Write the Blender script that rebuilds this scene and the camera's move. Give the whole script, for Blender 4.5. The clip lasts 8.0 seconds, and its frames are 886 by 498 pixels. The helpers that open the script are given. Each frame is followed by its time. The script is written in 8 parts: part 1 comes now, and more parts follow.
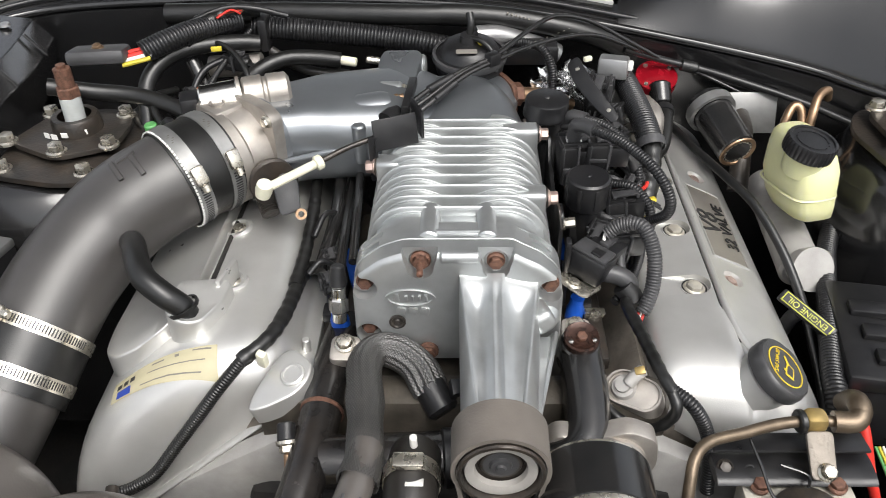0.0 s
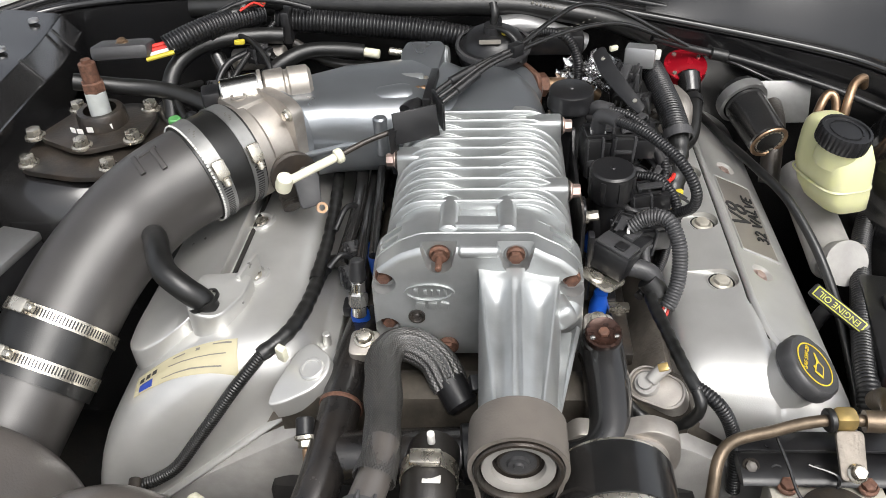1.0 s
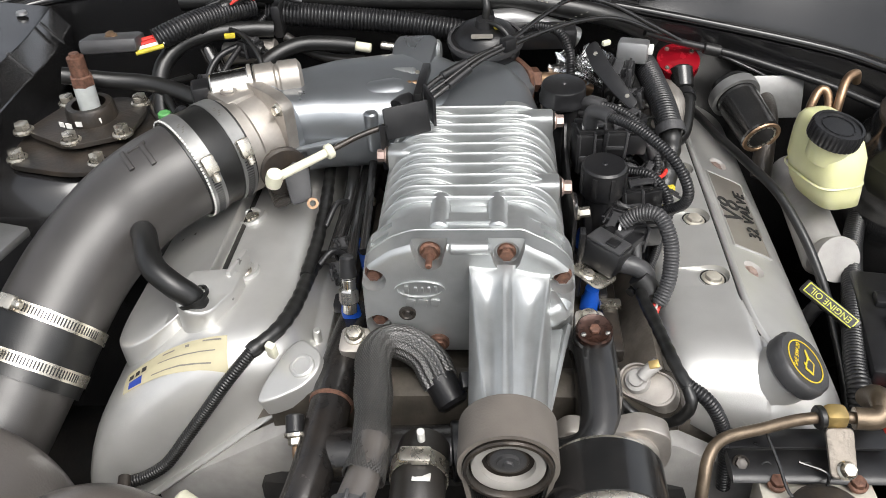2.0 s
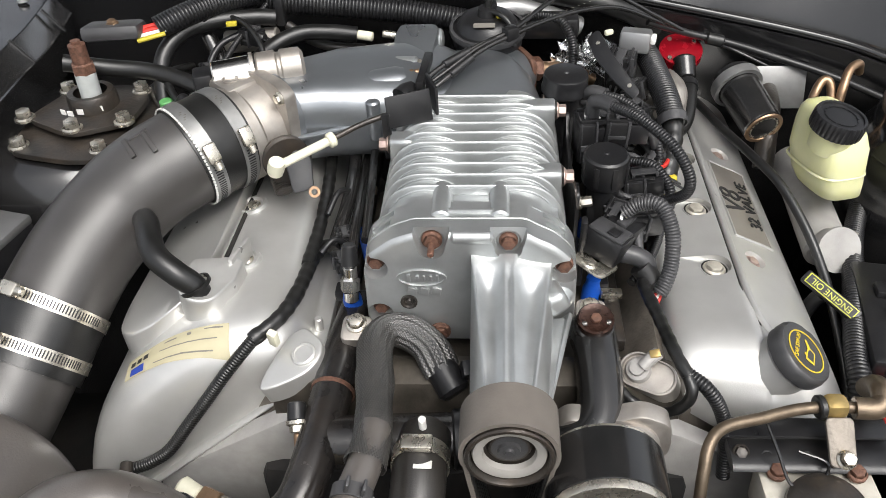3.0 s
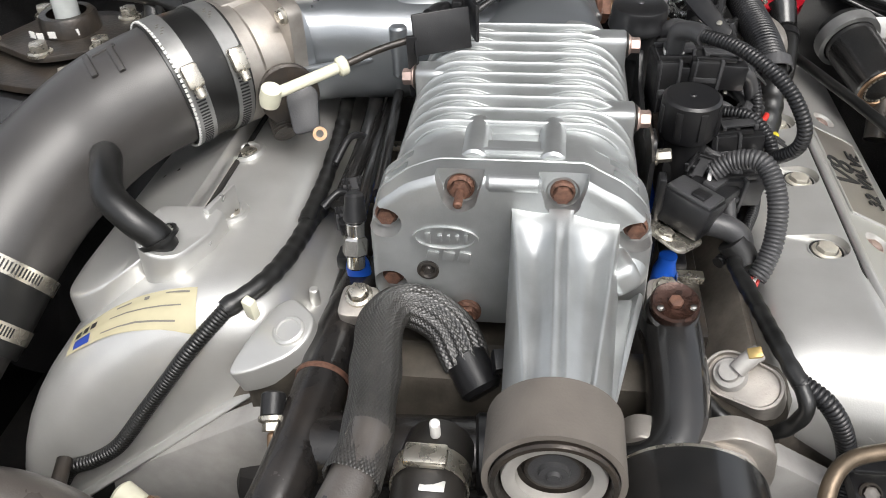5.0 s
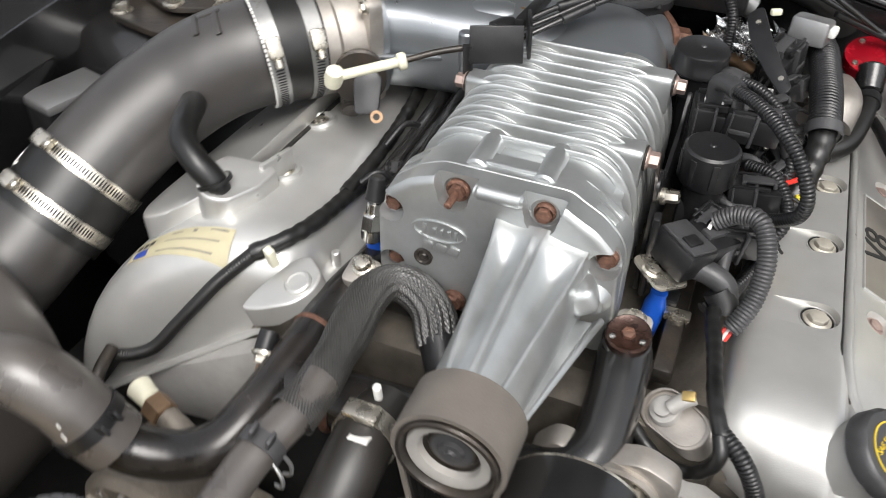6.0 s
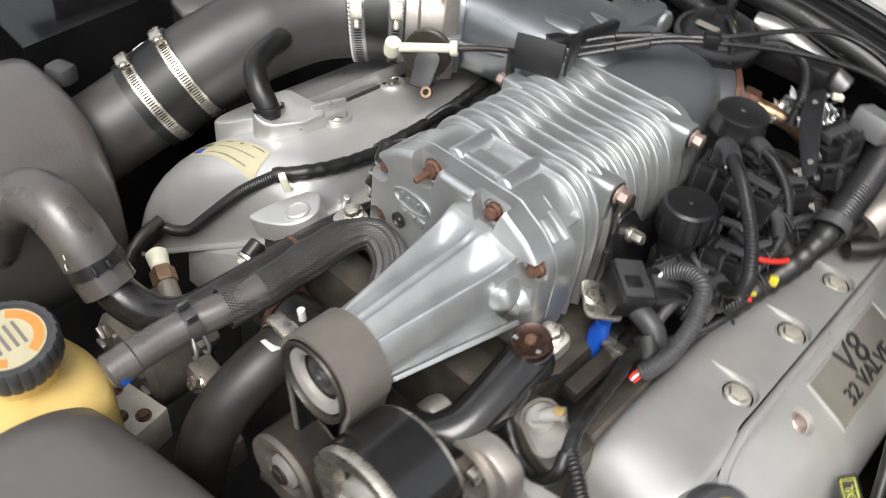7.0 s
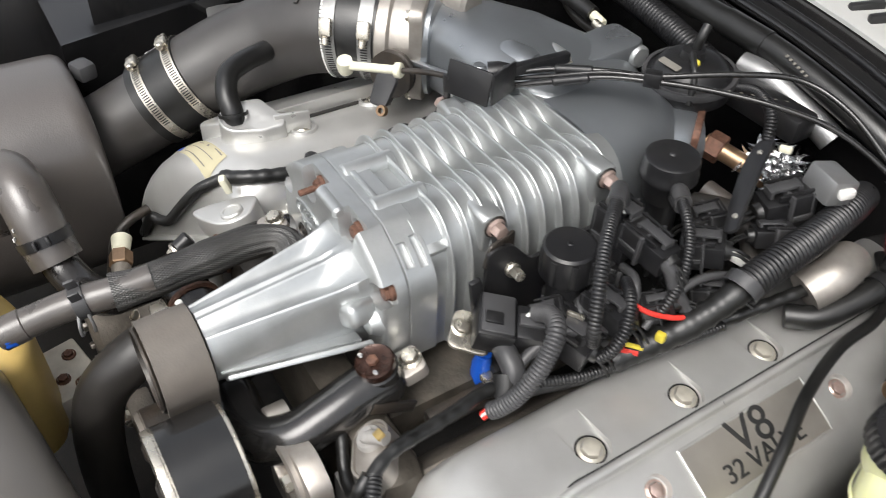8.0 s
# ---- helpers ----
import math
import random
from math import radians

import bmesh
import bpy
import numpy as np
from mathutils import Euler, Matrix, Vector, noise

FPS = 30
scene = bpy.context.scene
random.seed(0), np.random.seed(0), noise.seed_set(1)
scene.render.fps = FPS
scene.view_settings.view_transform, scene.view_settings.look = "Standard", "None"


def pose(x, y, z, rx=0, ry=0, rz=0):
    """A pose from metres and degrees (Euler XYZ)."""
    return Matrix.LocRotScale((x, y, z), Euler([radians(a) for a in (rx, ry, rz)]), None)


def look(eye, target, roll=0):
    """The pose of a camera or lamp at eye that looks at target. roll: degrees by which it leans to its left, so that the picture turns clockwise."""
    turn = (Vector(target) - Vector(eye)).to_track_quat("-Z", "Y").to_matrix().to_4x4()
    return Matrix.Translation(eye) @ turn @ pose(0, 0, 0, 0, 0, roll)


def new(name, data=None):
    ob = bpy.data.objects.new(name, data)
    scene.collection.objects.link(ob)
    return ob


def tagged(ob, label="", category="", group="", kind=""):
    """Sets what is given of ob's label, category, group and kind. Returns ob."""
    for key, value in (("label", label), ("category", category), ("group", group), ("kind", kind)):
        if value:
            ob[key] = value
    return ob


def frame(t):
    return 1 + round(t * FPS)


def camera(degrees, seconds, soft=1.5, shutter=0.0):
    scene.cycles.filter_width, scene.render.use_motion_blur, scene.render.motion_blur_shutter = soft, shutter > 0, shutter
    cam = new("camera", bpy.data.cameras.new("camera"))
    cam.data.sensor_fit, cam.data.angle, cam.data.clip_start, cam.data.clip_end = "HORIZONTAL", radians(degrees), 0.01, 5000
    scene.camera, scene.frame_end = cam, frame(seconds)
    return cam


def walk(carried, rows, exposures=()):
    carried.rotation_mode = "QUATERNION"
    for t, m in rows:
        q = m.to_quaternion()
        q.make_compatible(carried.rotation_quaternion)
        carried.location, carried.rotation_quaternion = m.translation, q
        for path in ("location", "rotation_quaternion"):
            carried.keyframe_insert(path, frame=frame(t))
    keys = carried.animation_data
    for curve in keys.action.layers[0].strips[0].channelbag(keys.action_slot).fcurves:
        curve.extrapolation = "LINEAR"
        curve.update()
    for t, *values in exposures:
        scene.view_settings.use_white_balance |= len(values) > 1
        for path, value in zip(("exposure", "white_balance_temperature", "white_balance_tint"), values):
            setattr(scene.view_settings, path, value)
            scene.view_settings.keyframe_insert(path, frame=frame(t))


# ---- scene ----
cam = camera(57.3, 8.0, soft=0.8, shutter=0.5)
PATH = [
    (0, (0.016, 0.01, 1.498), (-0.043, 1.6, 0.286), -1.5),
    (0.5, (0.025, 0.016, 1.499), (-0.096, 1.602, 0.287), -2.7),
    (1, (0.03, 0.02, 1.495), (-0.113, 1.592, 0.267), -3.4),
    (1.5, (0.034, 0.026, 1.497), (-0.101, 1.593, 0.262), -3.3),
    (3, (0.032, 0.024, 1.495), (-0.098, 1.571, 0.233), -2.9),
    (3.5, (0.031, 0.022, 1.501), (-0.096, 1.573, 0.245), -2.7),
    (4, (0.032, 0.064, 1.456), (-0.064, 1.63, 0.215), -2.9),
    (4.5, (0.024, 0.124, 1.355), (-0.174, 1.692, 0.128), -3.6),
    (4.7, (0.024, 0.144, 1.335), (-0.182, 1.709, 0.107), -3.2),
    (5.8, (0.112, 0.142, 1.389), (-0.348, 1.604, 0.103), 0.4),
    (6, (0.158, 0.129, 1.398), (-0.412, 1.552, 0.113), 0.9),
    (6.5, (0.262, 0.113, 1.429), (-0.452, 1.435, 0.109), 4.0),
    (7, (0.351, 0.179, 1.455), (-0.571, 1.336, 0.11), 7.7),
    (7.5, (0.453, 0.321, 1.474), (-0.706, 1.237, 0.126), 5.8),
    (8, (0.529, 0.389, 1.484), (-0.696, 1.217, 0.137), 2.6),
]
walk(cam, [(t, look(eye, target, roll)) for t, eye, target, roll in PATH])

# ---- world and light ----
world = bpy.data.worlds.new("sky")
scene.world = world
world.use_nodes = True
wn = world.node_tree
sky = wn.nodes.new("ShaderNodeTexSky")
sky.sky_type = "NISHITA"
sky.sun_disc = False
sky.sun_elevation = radians(55)
sky.sun_rotation = radians(149)
sky.air_density = 1.0
sky.dust_density = 4.0
soften = wn.nodes.new("ShaderNodeHueSaturation")
soften.inputs["Saturation"].default_value = 0.25
wn.links.new(sky.outputs[0], soften.inputs["Color"])
wn.links.new(soften.outputs[0], wn.nodes["Background"].inputs[0])
wn.nodes["Background"].inputs[1].default_value = 0.13
sun_data = bpy.data.lights.new("sun", "SUN")
sun_data.energy = 1.15
sun_data.angle = radians(36)
sun_data.color = (1.0, 0.97, 0.93)
sun = new("sun", sun_data)
sun.matrix_world = look((0.9, -0.7, 3.4), (0, 0.8, 0.9))
scene.view_settings.exposure = 1.0

# ---- materials ----
def mat(name, color, rough=0.5, metal=0.0, vary=0.15, scale=40.0, bump=0.15, bump_scale=300.0, dirt=0.0,
        dirt_color=(0.09, 0.075, 0.06), coat=0.0, rough_vary=0.12, trans=0.0, noise_detail=4.0, spec=0.5):
    """A surface with colour drift, dirt patches and fine relief, all in object metres."""
    m = bpy.data.materials.new(name)
    m.use_nodes = True
    nt = m.node_tree
    b = nt.nodes["Principled BSDF"]
    tc = nt.nodes.new("ShaderNodeTexCoord")
    n1 = nt.nodes.new("ShaderNodeTexNoise")
    n1.inputs["Scale"].default_value = scale
    n1.inputs["Detail"].default_value = noise_detail
    nt.links.new(tc.outputs["Object"], n1.inputs["Vector"])
    r1 = nt.nodes.new("ShaderNodeValToRGB")
    lo = tuple(c * (1 - vary) for c in color) + (1,)
    hi = tuple(min(1, c * (1 + vary)) for c in color) + (1,)
    r1.color_ramp.elements[0].position, r1.color_ramp.elements[0].color = 0.3, lo
    r1.color_ramp.elements[1].position, r1.color_ramp.elements[1].color = 0.7, hi
    nt.links.new(n1.outputs["Fac"], r1.inputs["Fac"])
    base = r1.outputs["Color"]
    if dirt > 0:
        n2 = nt.nodes.new("ShaderNodeTexNoise")
        n2.inputs["Scale"].default_value = scale * 0.45
        n2.inputs["Detail"].default_value = 8.0
        n2.inputs["Roughness"].default_value = 0.72
        nt.links.new(tc.outputs["Object"], n2.inputs["Vector"])
        r2 = nt.nodes.new("ShaderNodeValToRGB")
        r2.color_ramp.elements[0].position = 0.44
        r2.color_ramp.elements[1].position = 0.86
        nt.links.new(n2.outputs["Fac"], r2.inputs["Fac"])
        k = nt.nodes.new("ShaderNodeMath")
        k.operation = "MULTIPLY"
        k.inputs[1].default_value = dirt
        nt.links.new(r2.outputs["Color"], k.inputs[0])
        mx = nt.nodes.new("ShaderNodeMix")
        mx.data_type = "RGBA"
        nt.links.new(k.outputs[0], mx.inputs[0])
        nt.links.new(base, mx.inputs[6])
        mx.inputs[7].default_value = dirt_color + (1,)
        base = mx.outputs[2]
    nt.links.new(base, b.inputs["Base Color"])
    rr = nt.nodes.new("ShaderNodeMapRange")
    rr.inputs["To Min"].default_value = max(0.03, rough - rough_vary)
    rr.inputs["To Max"].default_value = min(1.0, rough + rough_vary)
    nt.links.new(n1.outputs["Fac"], rr.inputs["Value"])
    nt.links.new(rr.outputs[0], b.inputs["Roughness"])
    b.inputs["Metallic"].default_value = metal
    b.inputs["Specular IOR Level"].default_value = spec
    b.inputs["Coat Weight"].default_value = coat
    b.inputs["Coat Roughness"].default_value = 0.12
    if trans > 0:
        b.inputs["Subsurface Weight"].default_value = trans
        b.inputs["Subsurface Radius"].default_value = (0.02, 0.02, 0.008)
        b.inputs["Subsurface Scale"].default_value = 0.6
    if bump > 0:
        n3 = nt.nodes.new("ShaderNodeTexNoise")
        n3.inputs["Scale"].default_value = bump_scale
        n3.inputs["Detail"].default_value = 3.0
        nt.links.new(tc.outputs["Object"], n3.inputs["Vector"])
        bp = nt.nodes.new("ShaderNodeBump")
        bp.inputs["Strength"].default_value = bump
        bp.inputs["Distance"].default_value = 0.002
        nt.links.new(n3.outputs["Fac"], bp.inputs["Height"])
        nt.links.new(bp.outputs[0], b.inputs["Normal"])
    return m


PALEALU = mat("pale_worn_aluminium", (0.36, 0.345, 0.32), 0.5, 0.35, 0.08, 60, 0.1, 500, 0.2, (0.35, 0.3, 0.25))
ALU = mat("cast_aluminium", (0.475, 0.49, 0.49), 0.38, 0.78, 0.08, 40, 0.10, 700, 0.30, (0.28, 0.265, 0.23))
COVER = mat("silver_painted_cover", (0.555, 0.55, 0.53), 0.33, 0.62, 0.05, 30, 0.07, 800, 0.08, (0.24, 0.21, 0.17))
PLENUM = mat("grey_painted_aluminium", (0.255, 0.27, 0.285), 0.32, 0.75, 0.08, 18, 0.06, 600, 0.12, (0.16, 0.14, 0.11))
RAWALU = mat("raw_cast_aluminium", (0.42, 0.39, 0.355), 0.44, 0.75, 0.14, 45, 0.12, 700, 0.45, (0.20, 0.16, 0.12))
DULLALU = mat("dull_dirty_aluminium", (0.23, 0.205, 0.175), 0.55, 0.6, 0.22, 40, 0.35, 300, 0.6, (0.07, 0.055, 0.04))
STEEL = mat("zinc_plated_steel", (0.62, 0.58, 0.50), 0.28, 0.9, 0.12, 90, 0.05, 600, 0.2, (0.25, 0.2, 0.14))
CHROME = mat("bright_steel", (0.72, 0.70, 0.66), 0.16, 1.0, 0.06, 60, 0.02, 600, 0.1, (0.3, 0.25, 0.2), rough_vary=0.06)
PINKBOLT = mat("rust_tinged_plating", (0.55, 0.42, 0.37), 0.38, 0.7, 0.15, 120, 0.1, 600, 0.4, (0.25, 0.13, 0.09))
BOLTZ = mat("dull_yellow_zinc", (0.50, 0.47, 0.40), 0.42, 0.45, 0.12, 120, 0.08, 600, 0.3, (0.25, 0.21, 0.15))
CASTGREY = mat("chalky_cast_metal", (0.36, 0.35, 0.335), 0.62, 0.25, 0.12, 40, 0.15, 500, 0.35, (0.18, 0.16, 0.13))
RUST = mat("rusty_steel", (0.15, 0.075, 0.05), 0.55, 0.4, 0.4, 220, 0.5, 700, 0.5, (0.05, 0.03, 0.025))
RUSTGLOSS = mat("glossy_rust", (0.045, 0.022, 0.016), 0.2, 0.5, 0.4, 160, 0.3, 500, 0.4, (0.02, 0.015, 0.012))
YELZINC = mat("yellow_zinc_plating", (0.50, 0.36, 0.14), 0.36, 0.75, 0.2, 80, 0.08, 400, 0.35, (0.20, 0.15, 0.10))
COPPER = mat("brown_metal_tube", (0.32, 0.21, 0.13), 0.36, 0.8, 0.2, 80, 0.1, 400, 0.3)
BRASSY = mat("tarnished_brake_tube", (0.15, 0.115, 0.08), 0.40, 0.7, 0.2, 80, 0.15, 400, 0.4)
RUBBER = mat("black_rubber", (0.010, 0.010, 0.0098), 0.34, 0.0, 0.25, 50, 0.10, 800, 0.3, (0.034, 0.032, 0.029), spec=0.5)
DUSTYHOSE = mat("dusty_rubber_hose", (0.072, 0.064, 0.058), 0.30, 0.0, 0.2, 45, 0.10, 700, 0.4, (0.13, 0.11, 0.095), spec=0.8)
INTAKE = mat("satin_black_intake_tube", (0.038, 0.035, 0.033), 0.40, 0.0, 0.15, 30, 0.08, 900, 0.25, (0.070, 0.063, 0.056), coat=0.0, spec=0.7)
GLOSSBLK = mat("glossy_black_tube", (0.012, 0.012, 0.012), 0.22, 0.0, 0.2, 60, 0.06, 200, 0.15, (0.08, 0.06, 0.05), coat=0.3)
PLASTIC = mat("black_plastic", (0.011, 0.011, 0.012), 0.33, 0.0, 0.2, 80, 0.10, 900, 0.35, (0.042, 0.039, 0.035), spec=0.45)
GRAYPL = mat("charcoal_plastic", (0.044, 0.044, 0.046), 0.42, 0.0, 0.12, 60, 0.12, 700, 0.2, (0.09, 0.08, 0.07))
LEATHERY = mat("satin_grey_moulded_plastic", (0.084, 0.075, 0.069), 0.36, 0.0, 0.12, 14, 0.14, 420, 0.25, (0.110, 0.096, 0.086), coat=0.25, spec=0.9)
BRUSHED = mat("brushed_name_plate", (0.36, 0.335, 0.30), 0.36, 0.6, 0.10, 22, 0.06, 900, 0.25, (0.2, 0.18, 0.15))
BAND = mat("dull_steel_band", (0.29, 0.29, 0.285), 0.40, 0.7, 0.12, 60, 0.06, 500, 0.3, (0.12, 0.10, 0.08))
PIPEBLK = mat("black_coated_pipe", (0.016, 0.015, 0.0145), 0.22, 0.1, 0.25, 40, 0.08, 400, 0.3, (0.085, 0.065, 0.05))
BODY = mat("black_car_paint", (0.009, 0.009, 0.0095), 0.20, 0.0, 0.2, 12, 0.0, 200, 0.4, (0.035, 0.032, 0.029), coat=0.45, spec=0.5)
RAILPAINT = mat("dusty_gloss_paint", (0.014, 0.014, 0.015), 0.20, 0.0, 0.3, 10, 0.04, 300, 0.45, (0.06, 0.056, 0.050), coat=1.0, spec=0.9)
DARKMETAL = mat("dark_coated_metal", (0.032, 0.029, 0.026), 0.34, 0.3, 0.25, 40, 0.25, 260, 0.5, (0.12, 0.08, 0.05))
BELT = mat("worn_belt_rubber", (0.13, 0.115, 0.10), 0.55, 0.0, 0.12, 40, 0.15, 500, 0.15)
# near-black base carries the shade of deep gaps; the drift patches are grime
DARK = mat("grimy_deep_shade_black", (0.006, 0.0057, 0.0055), 0.85, 0.0, 0.35, 25, 0.3, 120, 0.4, (0.06, 0.05, 0.04))
WHITEPL = mat("aged_white_plastic", (0.66, 0.64, 0.50), 0.42, 0.0, 0.08, 60, 0.05, 400, 0.15, (0.4, 0.36, 0.25))
RESERVOIR = mat("yellowed_translucent_plastic", (0.66, 0.66, 0.38), 0.32, 0.0, 0.08, 20, 0.05, 300, 0.15, (0.5, 0.47, 0.22), trans=0.35)
TANKYEL = mat("amber_tank_plastic", (0.64, 0.46, 0.16), 0.4, 0.0, 0.1, 20, 0.08, 300, 0.25, (0.34, 0.24, 0.09), trans=0.15)
BLUE = mat("blue_plastic", (0.01, 0.09, 0.50), 0.4, 0.0, 0.1, 60, 0.05)
RED = mat("red_anodised_metal", (0.28, 0.004, 0.012), 0.25, 0.3, 0.12, 60, 0.03)
REDWIRE = mat("red_wire", (0.55, 0.03, 0.02), 0.45, 0.0, 0.1)
YELWIRE = mat("yellow_wire", (0.55, 0.45, 0.04), 0.45, 0.0, 0.1)
GREENPL = mat("green_plastic", (0.10, 0.32, 0.10), 0.45, 0.0, 0.1)
CREAM = mat("cream_label", (0.42, 0.38, 0.25), 0.5, 0.0, 0.06, 60, 0.02)
INKGREY = mat("grey_print", (0.16, 0.15, 0.13), 0.55, 0.0, 0.05)
INKBLK = mat("black_print", (0.02, 0.02, 0.02), 0.5, 0.0, 0.05, bump=0)
INKBLUE = mat("blue_print", (0.02, 0.05, 0.28), 0.5, 0.0, 0.05, bump=0)
INKYEL = mat("yellow_print", (0.62, 0.46, 0.03), 0.5, 0.0, 0.08, bump=0)
LIME = mat("lime_label", (0.50, 0.52, 0.06), 0.5, 0.0, 0.08, bump=0)
INKWHITE = mat("white_print", (0.72, 0.71, 0.68), 0.5, 0.0, 0.06, bump=0)
ORANGE = mat("orange_label", (0.65, 0.22, 0.05), 0.5, 0.0, 0.1, bump=0)
SPACER = mat("chalky_spacer", (0.42, 0.44, 0.43), 0.5, 0.1, 0.12, 60, 0.1, 300, 0.3, (0.25, 0.2, 0.15))
FOIL = mat("crinkled_foil", (0.75, 0.75, 0.75), 0.18, 1.0, 0.1, 300, 0.9, 260)
OFFWHITE = mat("white_painted_block", (0.55, 0.52, 0.45), 0.5, 0.0, 0.12, 50, 0.1, 300, 0.4, (0.2, 0.16, 0.1))
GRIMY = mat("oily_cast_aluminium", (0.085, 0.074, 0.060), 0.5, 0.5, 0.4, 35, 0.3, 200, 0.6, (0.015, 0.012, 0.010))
HOSEBLK = mat("brown_black_rubber", (0.022, 0.020, 0.018), 0.40, 0.0, 0.25, 35, 0.10, 700, 0.4, (0.065, 0.055, 0.046))
SHROUD = mat("dusty_grey_plastic", (0.105, 0.098, 0.090), 0.32, 0.0, 0.12, 12, 0.06, 700, 0.4, (0.12, 0.112, 0.10), spec=0.6)
ASPHALT = mat("asphalt", (0.05, 0.05, 0.05), 0.9, 0.0, 0.3, 8, 0.6, 60)
GRILLE = mat("light_grey_cowl_plastic", (0.50, 0.50, 0.48), 0.5, 0.0, 0.06, 20, 0.1, 500, 0.2, (0.35, 0.34, 0.31))
GALV = mat("galvanised_inner_panel", (0.30, 0.30, 0.30), 0.4, 0.7, 0.15, 15, 0.08, 300, 0.4, (0.08, 0.07, 0.06))


def braid_material():
    m = mat("braided_nylon_sleeve", (0.075, 0.072, 0.066), 0.45, 0.0, 0.2, 60, 0.0)
    nt = m.node_tree
    b = nt.nodes["Principled BSDF"]
    uv = nt.nodes.new("ShaderNodeTexCoord")
    outs = []
    for sign in (1, -1):
        mp = nt.nodes.new("ShaderNodeMapping")
        mp.inputs["Rotation"].default_value[2] = sign * radians(45)
        nt.links.new(uv.outputs["UV"], mp.inputs["Vector"])
        w = nt.nodes.new("ShaderNodeTexWave")
        w.inputs["Scale"].default_value = 16.0
        w.inputs["Distortion"].default_value = 0.4
        nt.links.new(mp.outputs[0], w.inputs["Vector"])
        outs.append(w.outputs["Fac"])
    mx = nt.nodes.new("ShaderNodeMath")
    mx.operation = "MAXIMUM"
    nt.links.new(outs[0], mx.inputs[0])
    nt.links.new(outs[1], mx.inputs[1])
    bp = nt.nodes.new("ShaderNodeBump")
    bp.inputs["Strength"].default_value = 0.9
    bp.inputs["Distance"].default_value = 0.0015
    nt.links.new(mx.outputs[0], bp.inputs["Height"])
    nt.links.new(bp.outputs[0], b.inputs["Normal"])
    rp = nt.nodes.new("ShaderNodeValToRGB")
    rp.color_ramp.elements[0].color = (0.012, 0.012, 0.012, 1)
    rp.color_ramp.elements[1].color = (0.16, 0.155, 0.145, 1)
    rp.color_ramp.elements[0].position = 0.55
    rp.color_ramp.elements[1].position = 0.98
    nt.links.new(mx.outputs[0], rp.inputs["Fac"])
    nt.links.new(rp.outputs[0], b.inputs["Base Color"])
    return m


BRAID = braid_material()
SLEEVE = mat("woven_black_sleeve", (0.030, 0.0285, 0.0265), 0.34, 0.0, 0.3, 120, 0.1, 900, 0.25, (0.075, 0.068, 0.058), spec=0.9)

# ---- mesh helpers ----
def link_mesh(name, bm, material, smooth=True, angle=38):
    me = bpy.data.meshes.new(name)
    bmesh.ops.recalc_face_normals(bm, faces=bm.faces)
    lim = radians(angle)
    for e in bm.edges:
        if len(e.link_faces) == 2 and e.calc_face_angle(0) > lim:
            e.smooth = False
    for f in bm.faces:
        f.smooth = smooth
    bm.to_mesh(me)
    bm.free()
    me.materials.append(material)
    return new(name, me)


def part(name, bm, material, parent, label="", angle=38):
    """One mesh under a thing or under a part of it."""
    ob = link_mesh(name, bm, material, angle=angle)
    ob.parent = parent
    ob.matrix_parent_inverse = parent.matrix_world.inverted()
    if label:
        ob["label"] = label
    return ob


def thing(name, at, label, category, group="", kind=""):
    """An Empty at the base of a thing, which parents its parts."""
    ob = new(name)
    ob.empty_display_size = 0.02
    ob.location = at
    bpy.context.view_layer.update()
    return tagged(ob, label, category, group, kind)


def solo(name, bm, material, label, category, group="", kind="", angle=38):
    """A thing that is one plain mesh."""
    return tagged(link_mesh(name, bm, material, angle=angle), label, category, group, kind)


def structure(name, bm, material, label, category="structure", angle=38):
    return solo(name, bm, material, label, category, kind="structure", angle=angle)


def merge(*bms):
    """Joins bmeshes into the first."""
    out = bms[0]
    for other in bms[1:]:
        me = bpy.data.meshes.new("joined")
        other.to_mesh(me)
        other.free()
        out.from_mesh(me)
        bpy.data.meshes.remove(me)
    return out


def frame_of(axis, hint=(0, 0, 1)):
    """A turn whose z runs along axis and whose y leans to hint."""
    z = Vector(axis).normalized()
    h = Vector(hint)
    if abs(z.dot(h.normalized())) > 0.95:
        h = Vector((0, 1, 0)) if abs(z.y) < 0.9 else Vector((1, 0, 0))
    x = h.cross(z).normalized()
    y = z.cross(x)
    return Matrix((x, y, z)).transposed()


def box(c, size, bevel=0.0, turn=None, seg=2, taper=1.0):
    bm = bmesh.new()
    bmesh.ops.create_cube(bm, size=1.0)
    for v in bm.verts:
        k = taper if v.co.z > 0 else 1.0
        v.co = Vector((v.co.x * size[0] * k, v.co.y * size[1] * k, v.co.z * size[2]))
    if bevel:
        bmesh.ops.bevel(bm, geom=list(bm.edges), offset=bevel, segments=seg, profile=0.5, affect="EDGES")
    m = Matrix.Translation(c)
    if turn is not None:
        m = m @ (turn.to_4x4() if len(turn) == 3 else turn)
    bmesh.ops.transform(bm, matrix=m, verts=bm.verts)
    return bm


